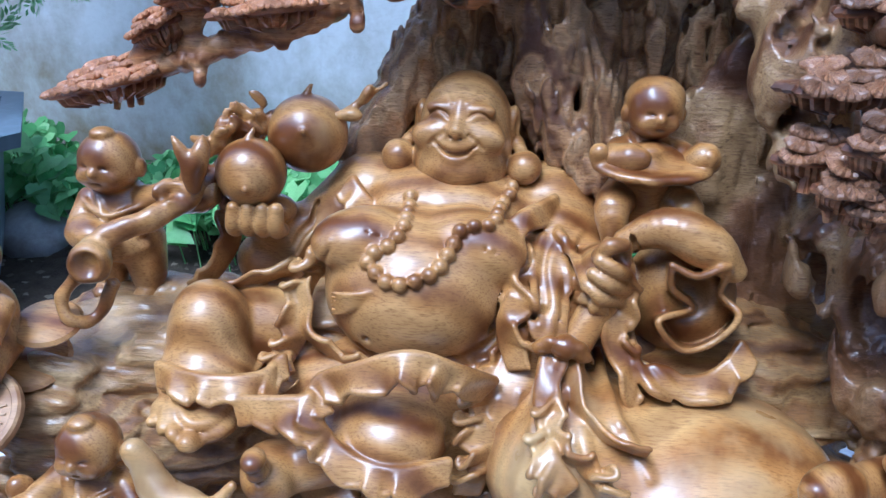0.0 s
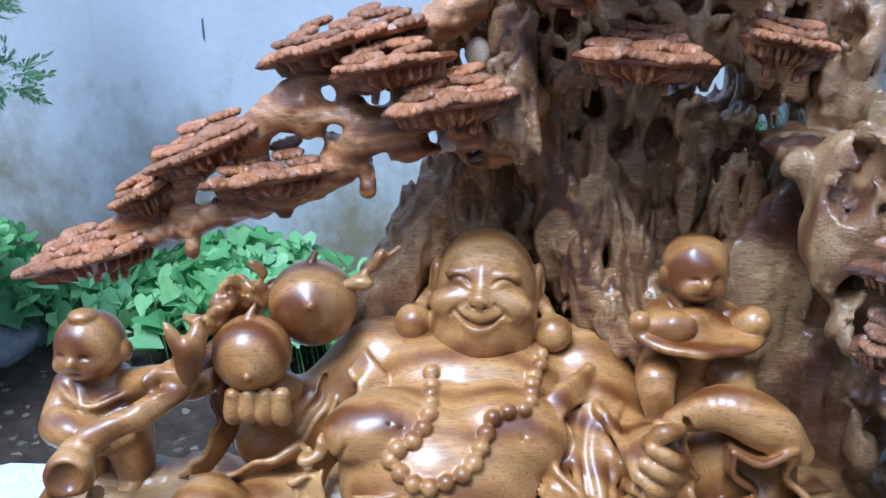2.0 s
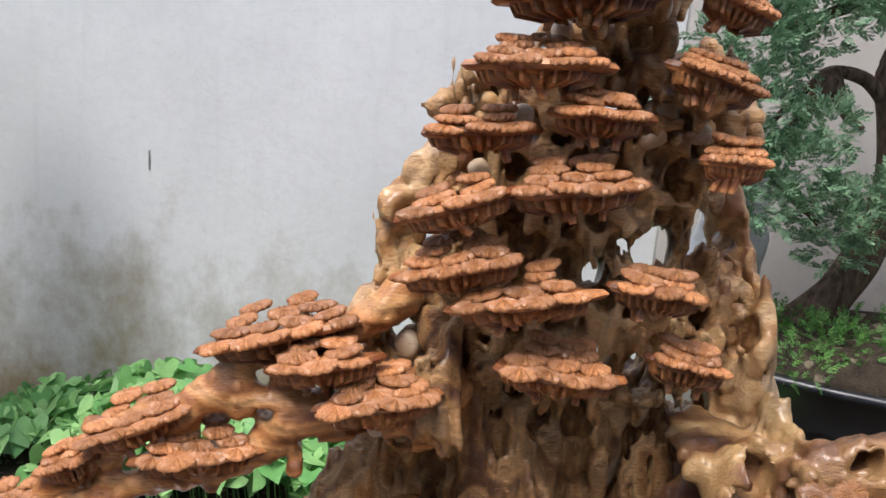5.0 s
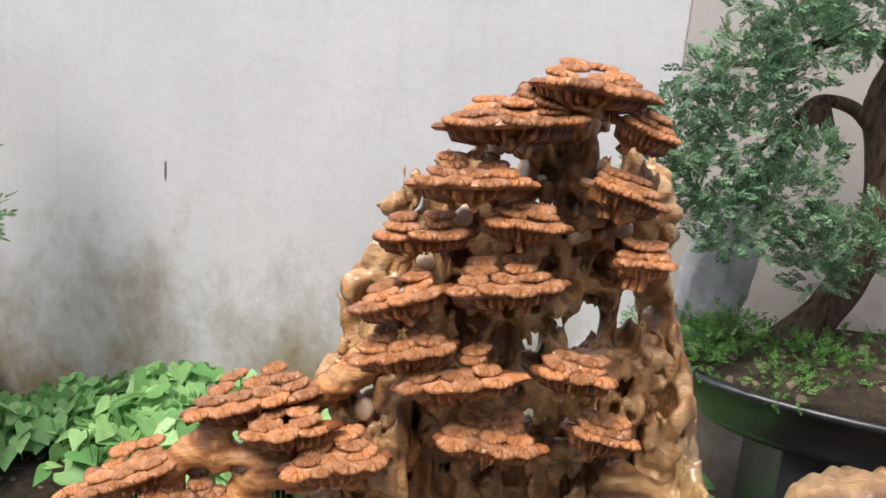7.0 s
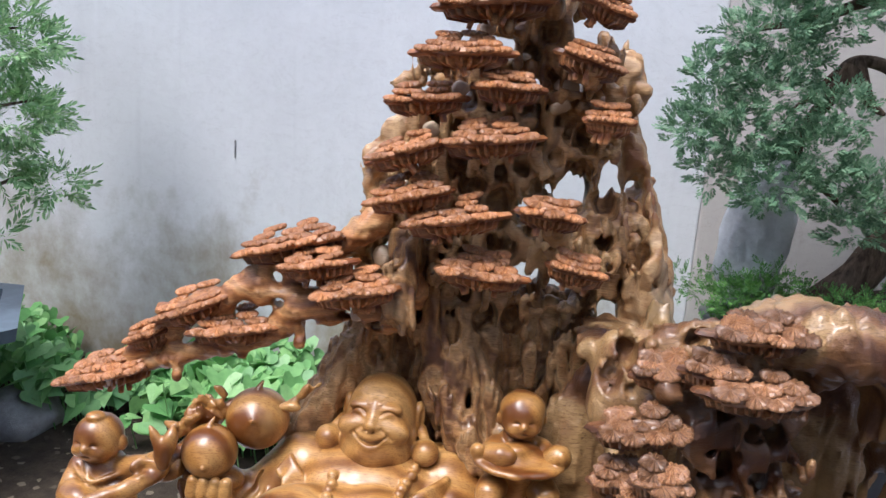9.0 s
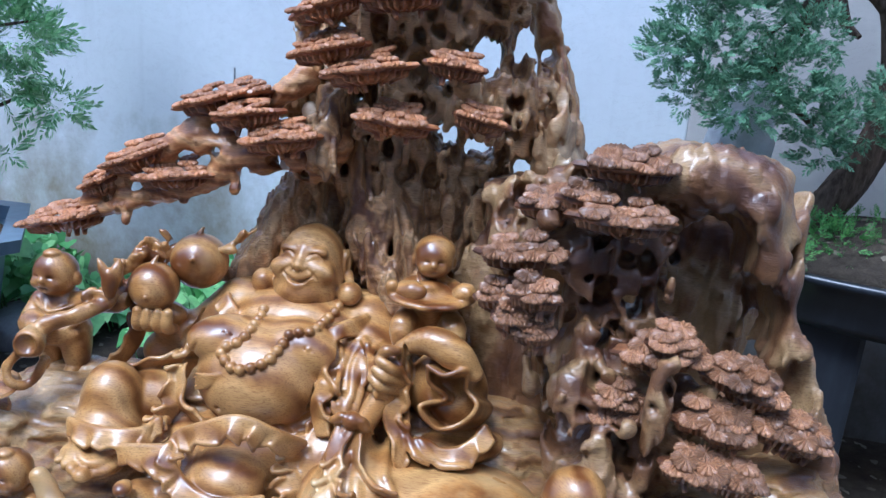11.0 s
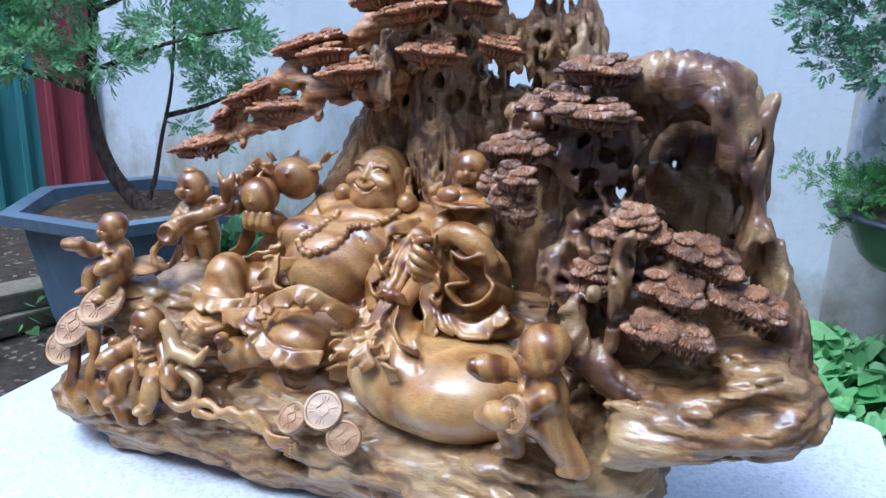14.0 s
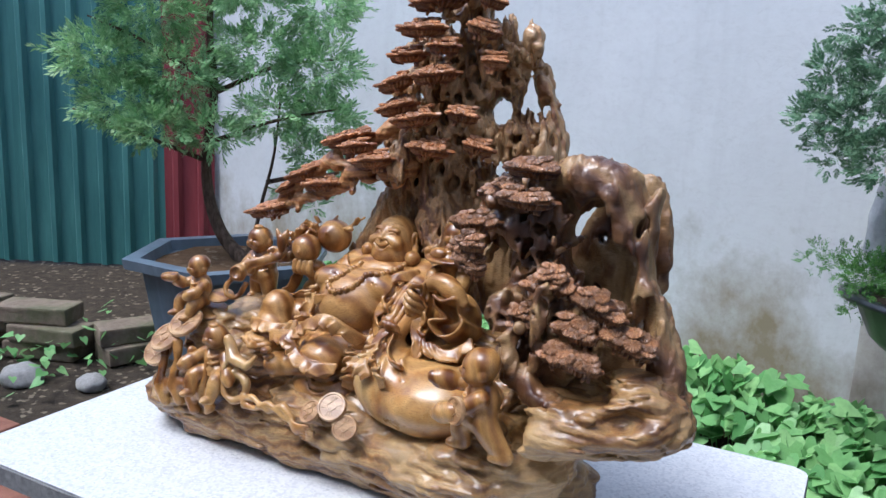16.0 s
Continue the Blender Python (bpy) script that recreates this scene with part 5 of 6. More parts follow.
hem([(0.1412, -0.085, 0.4062), (0.1543, -0.085, 0.3594), (0.1517, -0.095, 0.3205), (0.1681, -0.105, 0.2879)], 0.0060, 4.2, 0.006, 0.9, -1.0)
hem([(0.1657, -0.085, 0.2921), (0.1944, -0.095, 0.2862), (0.2271, -0.095, 0.2945), (0.2577, -0.080, 0.3076)], 0.0040, 2.8, 0.006, 0.9, -1.0)
fold([(0.1511, 0.3342), (0.1645, 0.2953), (0.1894, 0.2803)], 0.0040)
fold([(0.1751, 0.3014), (0.2011, 0.2803), (0.2351, 0.2830)], 0.0040)
fig.rough(0.0006, (60, 60, 60), 31)


def one_skin(first, *others):
    """Several carved skins as one mesh."""
    bm = bmesh.new()
    for piece in (first, *others):
        bm.from_mesh(piece)
    bm.to_mesh(first)
    bm.free()
    for piece in others:
        bpy.data.meshes.remove(piece)
    return first


# head, carved finer, leaning back and turned a little aside
head = Carving((-0.085, -0.03, 0.372), (0.085, 0.115, 0.525), 0.0011)
head.ball((0.0, 0.050, 0.461), (0.0435, 0.049, 0.051), k=0.0045)
head.ball((0.0, 0.036, 0.428), (0.0465, 0.043, 0.042), k=0.014)
head.ball((0.0, 0.022, 0.452), (0.038, 0.028, 0.026), k=0.010)
for s in (-1, 1):
    head.ball((s * 0.025, 0.010, 0.457), (0.019, 0.014, 0.013), (0, s * 12, 0), k=0.007)
    head.ball((s * 0.018, 0.012, 0.4805), (0.014, 0.008, 0.007), k=0.006)


def on(u, w, lift=0.0):
    return (u, head.front(u, w, -0.03) - lift, w)


head.line([(0.0, 0.012, 0.486), (0.0, 0.003, 0.474), (0.0, -0.005, 0.4635)], [0.0045, 0.0052, 0.0072], k=0.005)
for s in (-1, 1):
    head.ball((s * 0.0082, -0.0005, 0.4620), (0.0052, 0.0055, 0.0046), k=0.003)
    head.ball((s * 0.0045, -0.0075, 0.4575), (0.0020, 0.003, 0.0016), k=0.001, cut=True)
smile = [on(u, w) for u, w in ((-0.021, 0.4535), (-0.014, 0.4470), (-0.007, 0.4440), (0.0, 0.4432), (0.007, 0.4440), (0.014, 0.4470), (0.021, 0.4535))]
eyes = [[on(s * u, w) for u, w in ((0.0085, 0.4745), (0.0125, 0.4780), (0.0185, 0.4795), (0.0245, 0.4775), (0.030, 0.4725))] for s in (-1, 1)]
brows = [[on(s * u, w, -0.0005) for u, w in ((0.007, 0.4865), (0.013, 0.4915), (0.021, 0.4930), (0.032, 0.4885))] for s in (-1, 1)]
lids = [[on(s * u, w, -0.0008) for u, w in ((0.010, 0.4715), (0.018, 0.4748), (0.027, 0.4712))] for s in (-1, 1)]
cheek = [[on(s * u, w) for u, w in ((0.0115, 0.4610), (0.019, 0.4555), (0.0245, 0.4490))] for s in (-1, 1)]
head.line([(u, v + 0.0005, w) for u, v, w in smile], [0.0012, 0.0026, 0.0036, 0.0040, 0.0036, 0.0026, 0.0012], k=0.0015, cut=True)
head.line([(u * 0.85, v + 0.0014, w + 0.0026) for u, v, w in smile[1:6]], [0.0012, 0.0017, 0.0019, 0.0017, 0.0012], k=0.0008)
head.line([(u, v + 0.0015, w + 0.0058) for u, v, w in smile], [0.0008, 0.0020, 0.0024, 0.0020, 0.0024, 0.0020, 0.0008], k=0.003)
head.line([(u * 0.8, v + 0.0012, w - 0.0064) for u, v, w in smile], [0.0008, 0.0020, 0.0030, 0.0034, 0.0030, 0.0020, 0.0008], k=0.003)
for n in (0, 1):
    head.line(eyes[n], [0.0006, 0.0014, 0.0017, 0.0014, 0.0006], k=0.001, cut=True)
    head.line(lids[n], [0.0008, 0.0020, 0.0008], k=0.003)
    head.line(brows[n], [0.0008, 0.0018, 0.0018, 0.0006], k=0.003)
    head.line(cheek[n], [0.0005, 0.0012, 0.0005], k=0.003, cut=True)
head.ball((0.0, 0.000, 0.424), (0.016, 0.009, 0.009), k=0.012)
for s in (-1, 1):
    head.ball((s * 0.0445, 0.055, 0.462), (0.007, 0.012, 0.02), k=0.003)
    head.ball((s * 0.0500, 0.046, 0.464), (0.003, 0.006, 0.010), k=0.002, cut=True)
    head.ball((s * 0.0605, 0.030, 0.428), 0.0165, k=0.003)
    head.line([(s * 0.050, 0.052, 0.448), (s * 0.056, 0.042, 0.440)], 0.006, k=0.003)
head.line([on(-0.026, 0.417), on(-0.013, 0.4125), on(0.0, 0.411), on(0.013, 0.4125), on(0.026, 0.417)], [0.0005, 0.0012, 0.0014, 0.0012, 0.0005], k=0.003, cut=True)
head.rough(0.0006, (70, 70, 70), 32)
skin = head.mesh("laughing_figure_head")
skin.transform(pose(0, 0, 0) @ Matrix.Translation((0, 0.05, 0.45)) @ pose(0, 0, 0, -6, 0, -8) @ Matrix.Translation((0, -0.05, -0.45)))
part("laughing_figure", one_skin(fig.mesh("laughing_figure"), skin), WOOD_FIGURE, carving, "smooth golden seated laughing figure with bead necklace and rippled robe")

# the cloth sack
sack = Carving((0.0, -0.27, 0.10), (0.36, 0.02, 0.37), 0.0020)
sack.ball((0.200, -0.120, 0.200), (0.140, 0.110, 0.072), (0, -4, -6), k=0.02)
sack.ball((0.105, -0.120, 0.215), (0.075, 0.085, 0.070), k=0.03)
sack.rod((0.0988, -0.105, 0.3000), (0.1253, -0.082, 0.3448), 0.013, 0.016, k=0.016)
sack.rod((0.0962, -0.105, 0.2764), (0.105, -0.12, 0.235), 0.020, 0.050, k=0.02)
knot = (0.0949, -0.125, 0.3270)
sack.ball(knot, (0.012, 0.012, 0.011), k=0.002)
for a in ((-0.020, 0.004, 0.002), (-0.028, 0.006, -0.006), (0.018, 0.004, -0.004), (0.024, 0.004, -0.016)):
    p = np.array(knot)
    sack.line([p, p + np.array(a) * 0.6 + (0, -0.004, 0.003), p + a], [0.004, 0.0065, 0.0035], k=0.002)
for n, (u1, w1) in enumerate(((0.060, 0.215), (0.090, 0.205), (0.125, 0.225), (0.165, 0.250))):
    pts = []
    for t in np.linspace(0, 1, 7):
        u, w = knot[0] - 0.008 + 0.005 * n + (u1 - knot[0] + 0.008 - 0.005 * n) * t**0.8, knot[2] - 0.02 + (w1 - knot[2] + 0.02) * t
        pts.append((u, sack.front(u, w, deep=0.002), w))
    sack.line(pts, [0.002, 0.0034, 0.0040, 0.0040, 0.0034, 0.0025, 0.001], k=0.009)
# the two rippled ends of the sash
hem([(0.0889, -0.128, 0.3142), (0.0787, -0.160, 0.2910), (0.0695, -0.185, 0.2704), (0.0741, -0.205, 0.2596), (0.0903, -0.215, 0.2420)], 0.0085, 4.9, 0.006, 0.2, 1.0, body=sack)
hem([(0.0959, -0.128, 0.3147), (0.0913, -0.160, 0.2920), (0.0972, -0.188, 0.2807), (0.1156, -0.205, 0.2770), (0.1311, -0.212, 0.2653), (0.1444, -0.215, 0.2414)], 0.0085, 5.6, 0.006, 1.2, -1.0, body=sack)
hem([(0.1055, -0.125, 0.3135), (0.1146, -0.155, 0.2903), (0.1350, -0.180, 0.2831), (0.1603, -0.190, 0.2795)], 0.0015, 2.8, 0.006, 0.2, -1.0, body=sack)
sack.rough(0.0012, (30, 30, 60), 41)
part("cloth_sack", sack.mesh("cloth_sack"), WOOD_SACK, carving, "swelling smooth sack with tied neck and rippled sash")

# peaches in the raised hand, and their leafy branch
for name, c, r, tip in (("peach", (-0.193, -0.014, 0.424), 0.0325, (0.12, -1.0, -0.10)), ("peach", (-0.149, 0.030, 0.450), 0.0380, (0.10, -0.85, 0.30))):
    fruit = Carving(np.array(c) - 0.05, np.array(c) + 0.05, 0.002)
    fruit.ball(c, (r, r, r * 0.98), k=0.004)
    way = np.array(tip) / np.linalg.norm(tip)
    fruit.rod(np.array(c) + way * r * 0.9, np.array(c) + way * (r + 0.0035), 0.008, 0.003, k=0.008)
    fruit.ring(np.array(c) + way * (r + 0.002), 0.0028, 0.0009, (90, 0, 6), k=0.001, cut=True)
    fruit.line([np.array(c) + (0.0, 0.0, r), np.array(c) + (0.004, 0.004, r + 0.008)], [0.004, 0.002], k=0.004)
    part(name, fruit.mesh("peach"), WOOD_FIGURE, carving, "polished round peach with a carved tip")
bough = Carving((-0.36, -0.15, 0.28), (-0.06, 0.09, 0.52), 0.0028)
bough.line([(-0.315, -0.085, 0.375), (-0.29, -0.075, 0.388), (-0.255, -0.05, 0.400), (-0.228, -0.015, 0.418), (-0.205, 0.015, 0.442), (-0.18, 0.03, 0.465)], [0.011, 0.011, 0.010, 0.010, 0.009, 0.008], k=0.006)
bough.ball((-0.312, -0.10, 0.366), (0.019, 0.018, 0.019), k=0.006)
bough.ball((-0.310, -0.120, 0.370), (0.0145, 0.016, 0.0145), k=0.002, cut=True)
bough.line([(-0.325, -0.10, 0.355), (-0.338, -0.11, 0.335), (-0.33, -0.115, 0.315), (-0.315, -0.10, 0.312), (-0.30, -0.09, 0.34)], 0.006, k=0.005)
bough.line([(-0.235, -0.05, 0.42), (-0.24, -0.05, 0.445), (-0.252, -0.045, 0.468)], [0.006, 0.007, 0.002], k=0.004)
bough.line([(-0.235, -0.05, 0.42), (-0.228, -0.045, 0.45), (-0.226, -0.04, 0.465)], [0.006, 0.008, 0.003], k=0.004)
bough.line([(-0.13, 0.02, 0.465), (-0.095, 0.03, 0.485), (-0.075, 0.035, 0.50)], [0.004, 0.003, 0.002], k=0.004)
bough.ball((-0.092, 0.03, 0.49), (0.006, 0.008, 0.012), (0, 25, 0), k=0.004)
bough.ball((-0.105, 0.022, 0.472), (0.012, 0.006, 0.006), k=0.004)
rng = random.Random(8)
for n in range(60):
    t = rng.random() ** 0.8
    c = np.array((-0.262, -0.045, 0.405)) * (1 - t) + np.array((-0.195, 0.025, 0.478)) * t
    c += (rng.uniform(-0.010, 0.010), rng.uniform(-0.010, 0.008), rng.uniform(-0.012, 0.012))
    bough.ball(c, (rng.uniform(0.009, 0.015), 0.0032, 0.0055), (rng.uniform(-40, 40), rng.uniform(-60, 60), rng.uniform(-50, 50)), k=0.0025)
bough.rough(0.0022, (70, 70, 70), 44)
part("peach_branch", bough.mesh("peach_branch"), WOOD_FIGURE, carving, "knotty fruit branch with leaves and a hollow flower")


def child_figure(label, at, scale, face, head_lean, arms, legs, bowl=None, hair="tuft", step=0.0026):
    """A small plump figure; its feet stand at the origin, it looks along -y, one unit is its height."""
    c = Carving((-0.62, -0.62, -0.05), (0.62, 0.45, 1.12), 0.0125)
    hx, hy = 0.0 + 0.10 * math.sin(radians(head_lean)), -0.05
    c.ball((hx, hy, 0.82), (0.165, 0.165, 0.17), k=0.0165)
    c.ball((hx, hy - 0.04, 0.765), (0.15, 0.125, 0.10), k=0.0275)
    c.ball((hx, hy - 0.165, 0.80), (0.028, 0.03, 0.03), k=0.0165)
    for s in (-1, 1):
        c.ball((hx + s * 0.165, hy + 0.02, 0.79), (0.03, 0.045, 0.055), k=0.011)
        c.ball((hx + s * 0.065, hy - 0.155, 0.825), (0.035, 0.02, 0.012), k=0.0066, cut=True)
        c.ball((hx + s * 0.075, hy - 0.12, 0.765), (0.05, 0.045, 0.045), k=0.0165)
    c.ball((hx, hy - 0.16, 0.735), (0.04, 0.02, 0.012), k=0.0066, cut=True)
    if hair == "tuft":
        c.ball((hx, hy - 0.03, 0.985), (0.065, 0.065, 0.03), k=0.011)
    elif hair == "cap":
        c.ball((hx, hy + 0.03, 0.87), (0.178, 0.165, 0.145), k=0.0055)
    c.ball((0.0, 0.0, 0.50), (0.19, 0.16, 0.21), k=0.0275)
    c.ball((0.0, -0.03, 0.36), (0.20, 0.17, 0.14), k=0.0275)
    for a in arms:
        c.line(a, [0.085, 0.075, 0.06][: len(a)], steps=4, k=0.022)
        c.ball(a[-1], 0.065, k=0.0165)
        mid = (np.array(a[-2]) * 0.35 + np.array(a[-1]) * 0.65)
        c.ball(mid, 0.085, k=0.011)
    for g in legs:
        c.line(g, [0.13, 0.11, 0.075], steps=4, k=0.0275)
        c.ball((g[-1][0], g[-1][1] - 0.05, g[-1][2]), (0.07, 0.12, 0.055), k=0.0165)
    for n in range(4):
        c.line([(-0.18, -0.10, 0.60 - 0.08 * n), (0.0, -0.185, 0.55 - 0.085 * n), (0.18, -0.10, 0.60 - 0.08 * n)], 0.016, steps=4, k=0.0165)
    c.line([(-0.12, -0.06, 0.68), (-0.02, -0.165, 0.56), (0.06, -0.18, 0.46)], 0.02, steps=4, k=0.0165)
    if bowl:
        c.ball(bowl, (0.15, 0.15, 0.09), k=0.011)
        c.ball((bowl[0], bowl[1], bowl[2] + 0.07), (0.12, 0.12, 0.06), k=0.0055, cut=True)
    for a in arms:
        p, q = np.array(a[-2], float), np.array(a[-1], float)
        for t in (0.15, 0.38, 0.60):
            c.ball(p + (q - p) * t, (0.10, 0.10, 0.10), k=0.004)
            c.ball(p + (q - p) * (t + 0.115), (0.092, 0.092, 0.092), k=0.004)
    c.rough(0.006, 9.0, 51)
    me = c.mesh("child_figure")
    me.transform(Matrix.Scale(scale, 4))
    return part("child_figure", me, WOOD_FIGURE, carving, label, pose(*at, 0, 0, face))


STAND = [[(-0.09, 0, 0.34), (-0.11, -0.02, 0.18), (-0.12, -0.02, 0.04)], [(0.09, 0, 0.34), (0.11, -0.02, 0.18), (0.12, -0.02, 0.04)]]
SIT = [[(-0.10, -0.02, 0.30), (-0.22, -0.25, 0.26), (-0.20, -0.34, 0.06)], [(0.10, -0.02, 0.30), (0.22, -0.25, 0.26), (0.20, -0.34, 0.06)]]
STRIDE = [[(-0.09, 0, 0.34), (-0.16, -0.18, 0.20), (-0.14, -0.16, 0.03)], [(0.09, 0, 0.34), (0.12, 0.10, 0.18), (0.16, 0.22, 0.03)]]
child_figure("small standing carved child lifting a fruit branch", (-0.325, 0.0, 0.285), 0.172, -8, -6, [[(0.17, -0.02, 0.60), (0.38, -0.04, 0.66), (0.58, -0.06, 0.70)], [(-0.17, -0.03, 0.56), (-0.16, -0.18, 0.44), (0.02, -0.26, 0.44)]], STAND)
child_figure("small crouching carved child holding a bowl and tray", (-0.395, -0.125, 0.262), 0.135, -20, -14, [[(-0.17, -0.04, 0.56), (-0.26, -0.20, 0.52), (-0.30, -0.34, 0.58)], [(0.17, -0.04, 0.56), (0.24, -0.22, 0.46), (0.18, -0.36, 0.40)]], SIT, bowl=(-0.32, -0.40, 0.64), hair="cap")
child_figure("small carved child leaning forward with spread arms", (-0.285, -0.19, 0.125), 0.155, -6, 4, [[(-0.17, -0.04, 0.58), (-0.32, -0.18, 0.46), (-0.40, -0.32, 0.38)], [(0.17, -0.04, 0.58), (0.34, -0.16, 0.44), (0.46, -0.24, 0.32)]], SIT)
child_figure("small carved child resting on a curled leaf", (0.165, 0.01, 0.375), 0.148, 4, 2, [[(-0.17, -0.04, 0.56), (-0.24, -0.18, 0.54), (-0.10, -0.26, 0.58)], [(0.17, -0.04, 0.56), (0.26, -0.18, 0.54), (0.30, -0.24, 0.60)]], SIT, hair="cap")
child_figure("small striding carved child pushing the sack with a coin in hand", (0.352, -0.235, 0.175), 0.185, -62, -4, [[(-0.16, -0.04, 0.60), (-0.18, -0.28, 0.62), (-0.16, -0.46, 0.66)], [(0.16, -0.04, 0.58), (0.12, -0.26, 0.44), (-0.02, -0.42, 0.36)]], STRIDE, hair="cap")

# curled leaf under the child, trays, rings and rope
extra = Carving((0.08, -0.09, 0.36), (0.26, 0.06, 0.50), 0.0026)
extra.ball((0.165, -0.025, 0.452), (0.052, 0.03, 0.010), (8, 0, 0), k=0.006)
extra.ball((0.165, -0.03, 0.462), (0.044, 0.024, 0.008), (8, 0, 0), k=0.005, cut=True)
extra.ball((0.118, -0.025, 0.463), 0.008, k=0.006).ball((0.212, -0.025, 0.463), 0.009, k=0.006)
extra.rod((0.165, -0.01, 0.45), (0.16, 0.01, 0.385), 0.022, 0.03, k=0.012)
extra.rough(0.002, 60, 61)
part("curled_leaf", extra.mesh("curled_leaf"), WOOD_FIGURE, carving, "curled wooden leaf on a stalk")


def carved_disc(name, at, r, thick, turn, label, coin=True):
    bm = bmesh.new()
    n = 28
    prof = [(0.0, 0.5), (0.80, 0.5), (0.84, 0.72), (0.95, 0.72), (1.0, 0.4), (1.0, -0.4), (0.94, -0.6), (0.0, -0.6)] if coin else [(0.0, 0.62), (0.5, 0.55), (0.9, 0.3), (1.0, 0.0), (0.85, -0.5), (0.0, -1.0)]
    rings = []
    for rr, z in prof:
        rings.append([bm.verts.new((r * rr * math.cos(2 * math.pi * i / n), r * rr * math.sin(2 * math.pi * i / n), thick * z)) for i in range(n)] if rr else [bm.verts.new((0, 0, thick * z))])
    for a, b in zip(rings[:-1], rings[1:]):
        for i in range(n):
            j = (i + 1) % n
            if len(a) == 1:
                bm.faces.new((a[0], b[i], b[j]))
            elif len(b) == 1:
                bm.faces.new((a[i], b[0], a[j]))
            else:
                bm.faces.new((a[i], b[i], b[j], a[j]))
    bmesh.ops.recalc_face_normals(bm, faces=bm.faces[:])
    disc = part(name, from_bm(name, bm), WOOD_COIN if coin else WOOD_FIGURE, carving, label, pose(*at, *turn))
    if coin:
        for k in range(4):
            a = radians(45 + 90 * k)
            part("rim_bar", from_bm("rim_bar", box_bm((r * 0.42, r * 0.05, thick * 0.4))), WOOD_COIN, disc, "", pose(r * 0.27 * math.cos(a), r * 0.27 * math.sin(a), thick * 0.56, 0, 0, 135 + 90 * k))
            for t in (-0.5, 0.0, 0.5):
                b = a + radians(45) + t * 0.55
                part("raised_mark", from_bm("raised_mark", box_bm((r * 0.26, r * 0.035, thick * 0.35))), WOOD_COIN, disc, "", pose(r * 0.58 * math.cos(b), r * 0.58 * math.sin(b), thick * 0.55, 0, 0, math.degrees(b)))
    return disc


for at, r, turn in (((0.035, -0.228, 0.180), 0.029, (48, 0, 8)), ((-0.012, -0.232, 0.160), 0.025, (46, 0, -20)), ((0.072, -0.238, 0.150), 0.025, (54, 0, 14)), ((-0.385, -0.185, 0.262), 0.040, (38, -6, 0)), ((-0.425, -0.205, 0.225), 0.036, (42, -8, 0)), ((-0.455, -0.20, 0.185), 0.034, (48, -6, 10)), ((0.325, -0.285, 0.262), 0.024, (78, 0, -30))):
    carved_disc("coin", at, r, 0.007, turn, "round wooden coin with a square centre")
for at, r, turn in (((-0.352, -0.115, 0.312), 0.030, (14, 4, 0)), ((-0.372, -0.12, 0.276), 0.036, (18, 6, 0))):
    carved_disc("tray", at, r, 0.010, turn, "shallow round wooden tray", coin=False)
rope = Carving((-0.47, -0.30, 0.04), (0.04, -0.08, 0.30), 0.0028)
rope.ring((-0.21, -0.225, 0.165), 0.026, 0.008, (70, 0, 10), k=0.004)
rope.ring((-0.222, -0.222, 0.205), 0.013, 0.004, (70, 0, 40), k=0.004)
rope.line([(-0.185, -0.23, 0.15), (-0.15, -0.238, 0.158), (-0.11, -0.24, 0.145), (-0.075, -0.24, 0.158), (-0.05, -0.24, 0.14)], 0.006, k=0.004)
rope.line([(-0.175, -0.235, 0.138), (-0.14, -0.24, 0.14), (-0.11, -0.242, 0.158), (-0.075, -0.242, 0.142), (-0.045, -0.242, 0.132)], 0.005, k=0.004)
for n in range(6):
    rope.line([(-0.06, -0.24, 0.138), (-0.035, -0.25, 0.137 - 0.004 * n), (-0.005, -0.248, 0.136 - 0.006 * n)], [0.002, 0.004, 0.003], k=0.002)
for n in range(4):
    a, w = -0.43 + 0.042 * n, 0.17 + 0.01 * (n % 2)
    rope.line([(a, -0.205, w + 0.04), (a + 0.008, -0.215, w), (a - 0.004, -0.22, w - 0.05), (a + 0.012, -0.215, w - 0.085)], [0.01, 0.008, 0.010, 0.012], k=0.01)
    rope.ball((a + 0.018, -0.215, w - 0.05), (0.014, 0.012, 0.018), k=0.01)
rope.line([(-0.245, -0.205, 0.255), (-0.225, -0.215, 0.225), (-0.185, -0.22, 0.215), (-0.165, -0.215, 0.235)], [0.010, 0.012, 0.010, 0.006], k=0.008)
rope.rough(0.004, (50, 50, 50), 62)
part("root_tangle", rope.mesh("root_tangle"), WOOD_SACK, carving, "carved ring, rope and tangled roots")

# ---- plants and pots ----


def scatter(template_v, template_f, places, turns, sizes):
    """Copies of a small template as one array mesh; turns: rows of Euler angles."""
    ca, sa = np.cos(turns), np.sin(turns)
    (cx, cy, cz), (sx, sy, sz) = ca.T, sa.T
    rot = np.empty((len(places), 3, 3))
    rot[:, 0] = np.stack([cy * cz, sx * sy * cz - cx * sz, cx * sy * cz + sx * sz], 1)
    rot[:, 1] = np.stack([cy * sz, sx * sy * sz + cx * cz, cx * sy * sz - sx * cz], 1)
    rot[:, 2] = np.stack([-sy, sx * cy, cx * cy], 1)
    v = np.einsum("nij,mj->nmi", rot, template_v) * sizes[:, None, None] + places[:, None]
    f = template_f[None] + (np.arange(len(places)) * len(template_v))[:, None, None]
    return v.reshape(-1, 3), f.reshape(-1, template_f.shape[1])


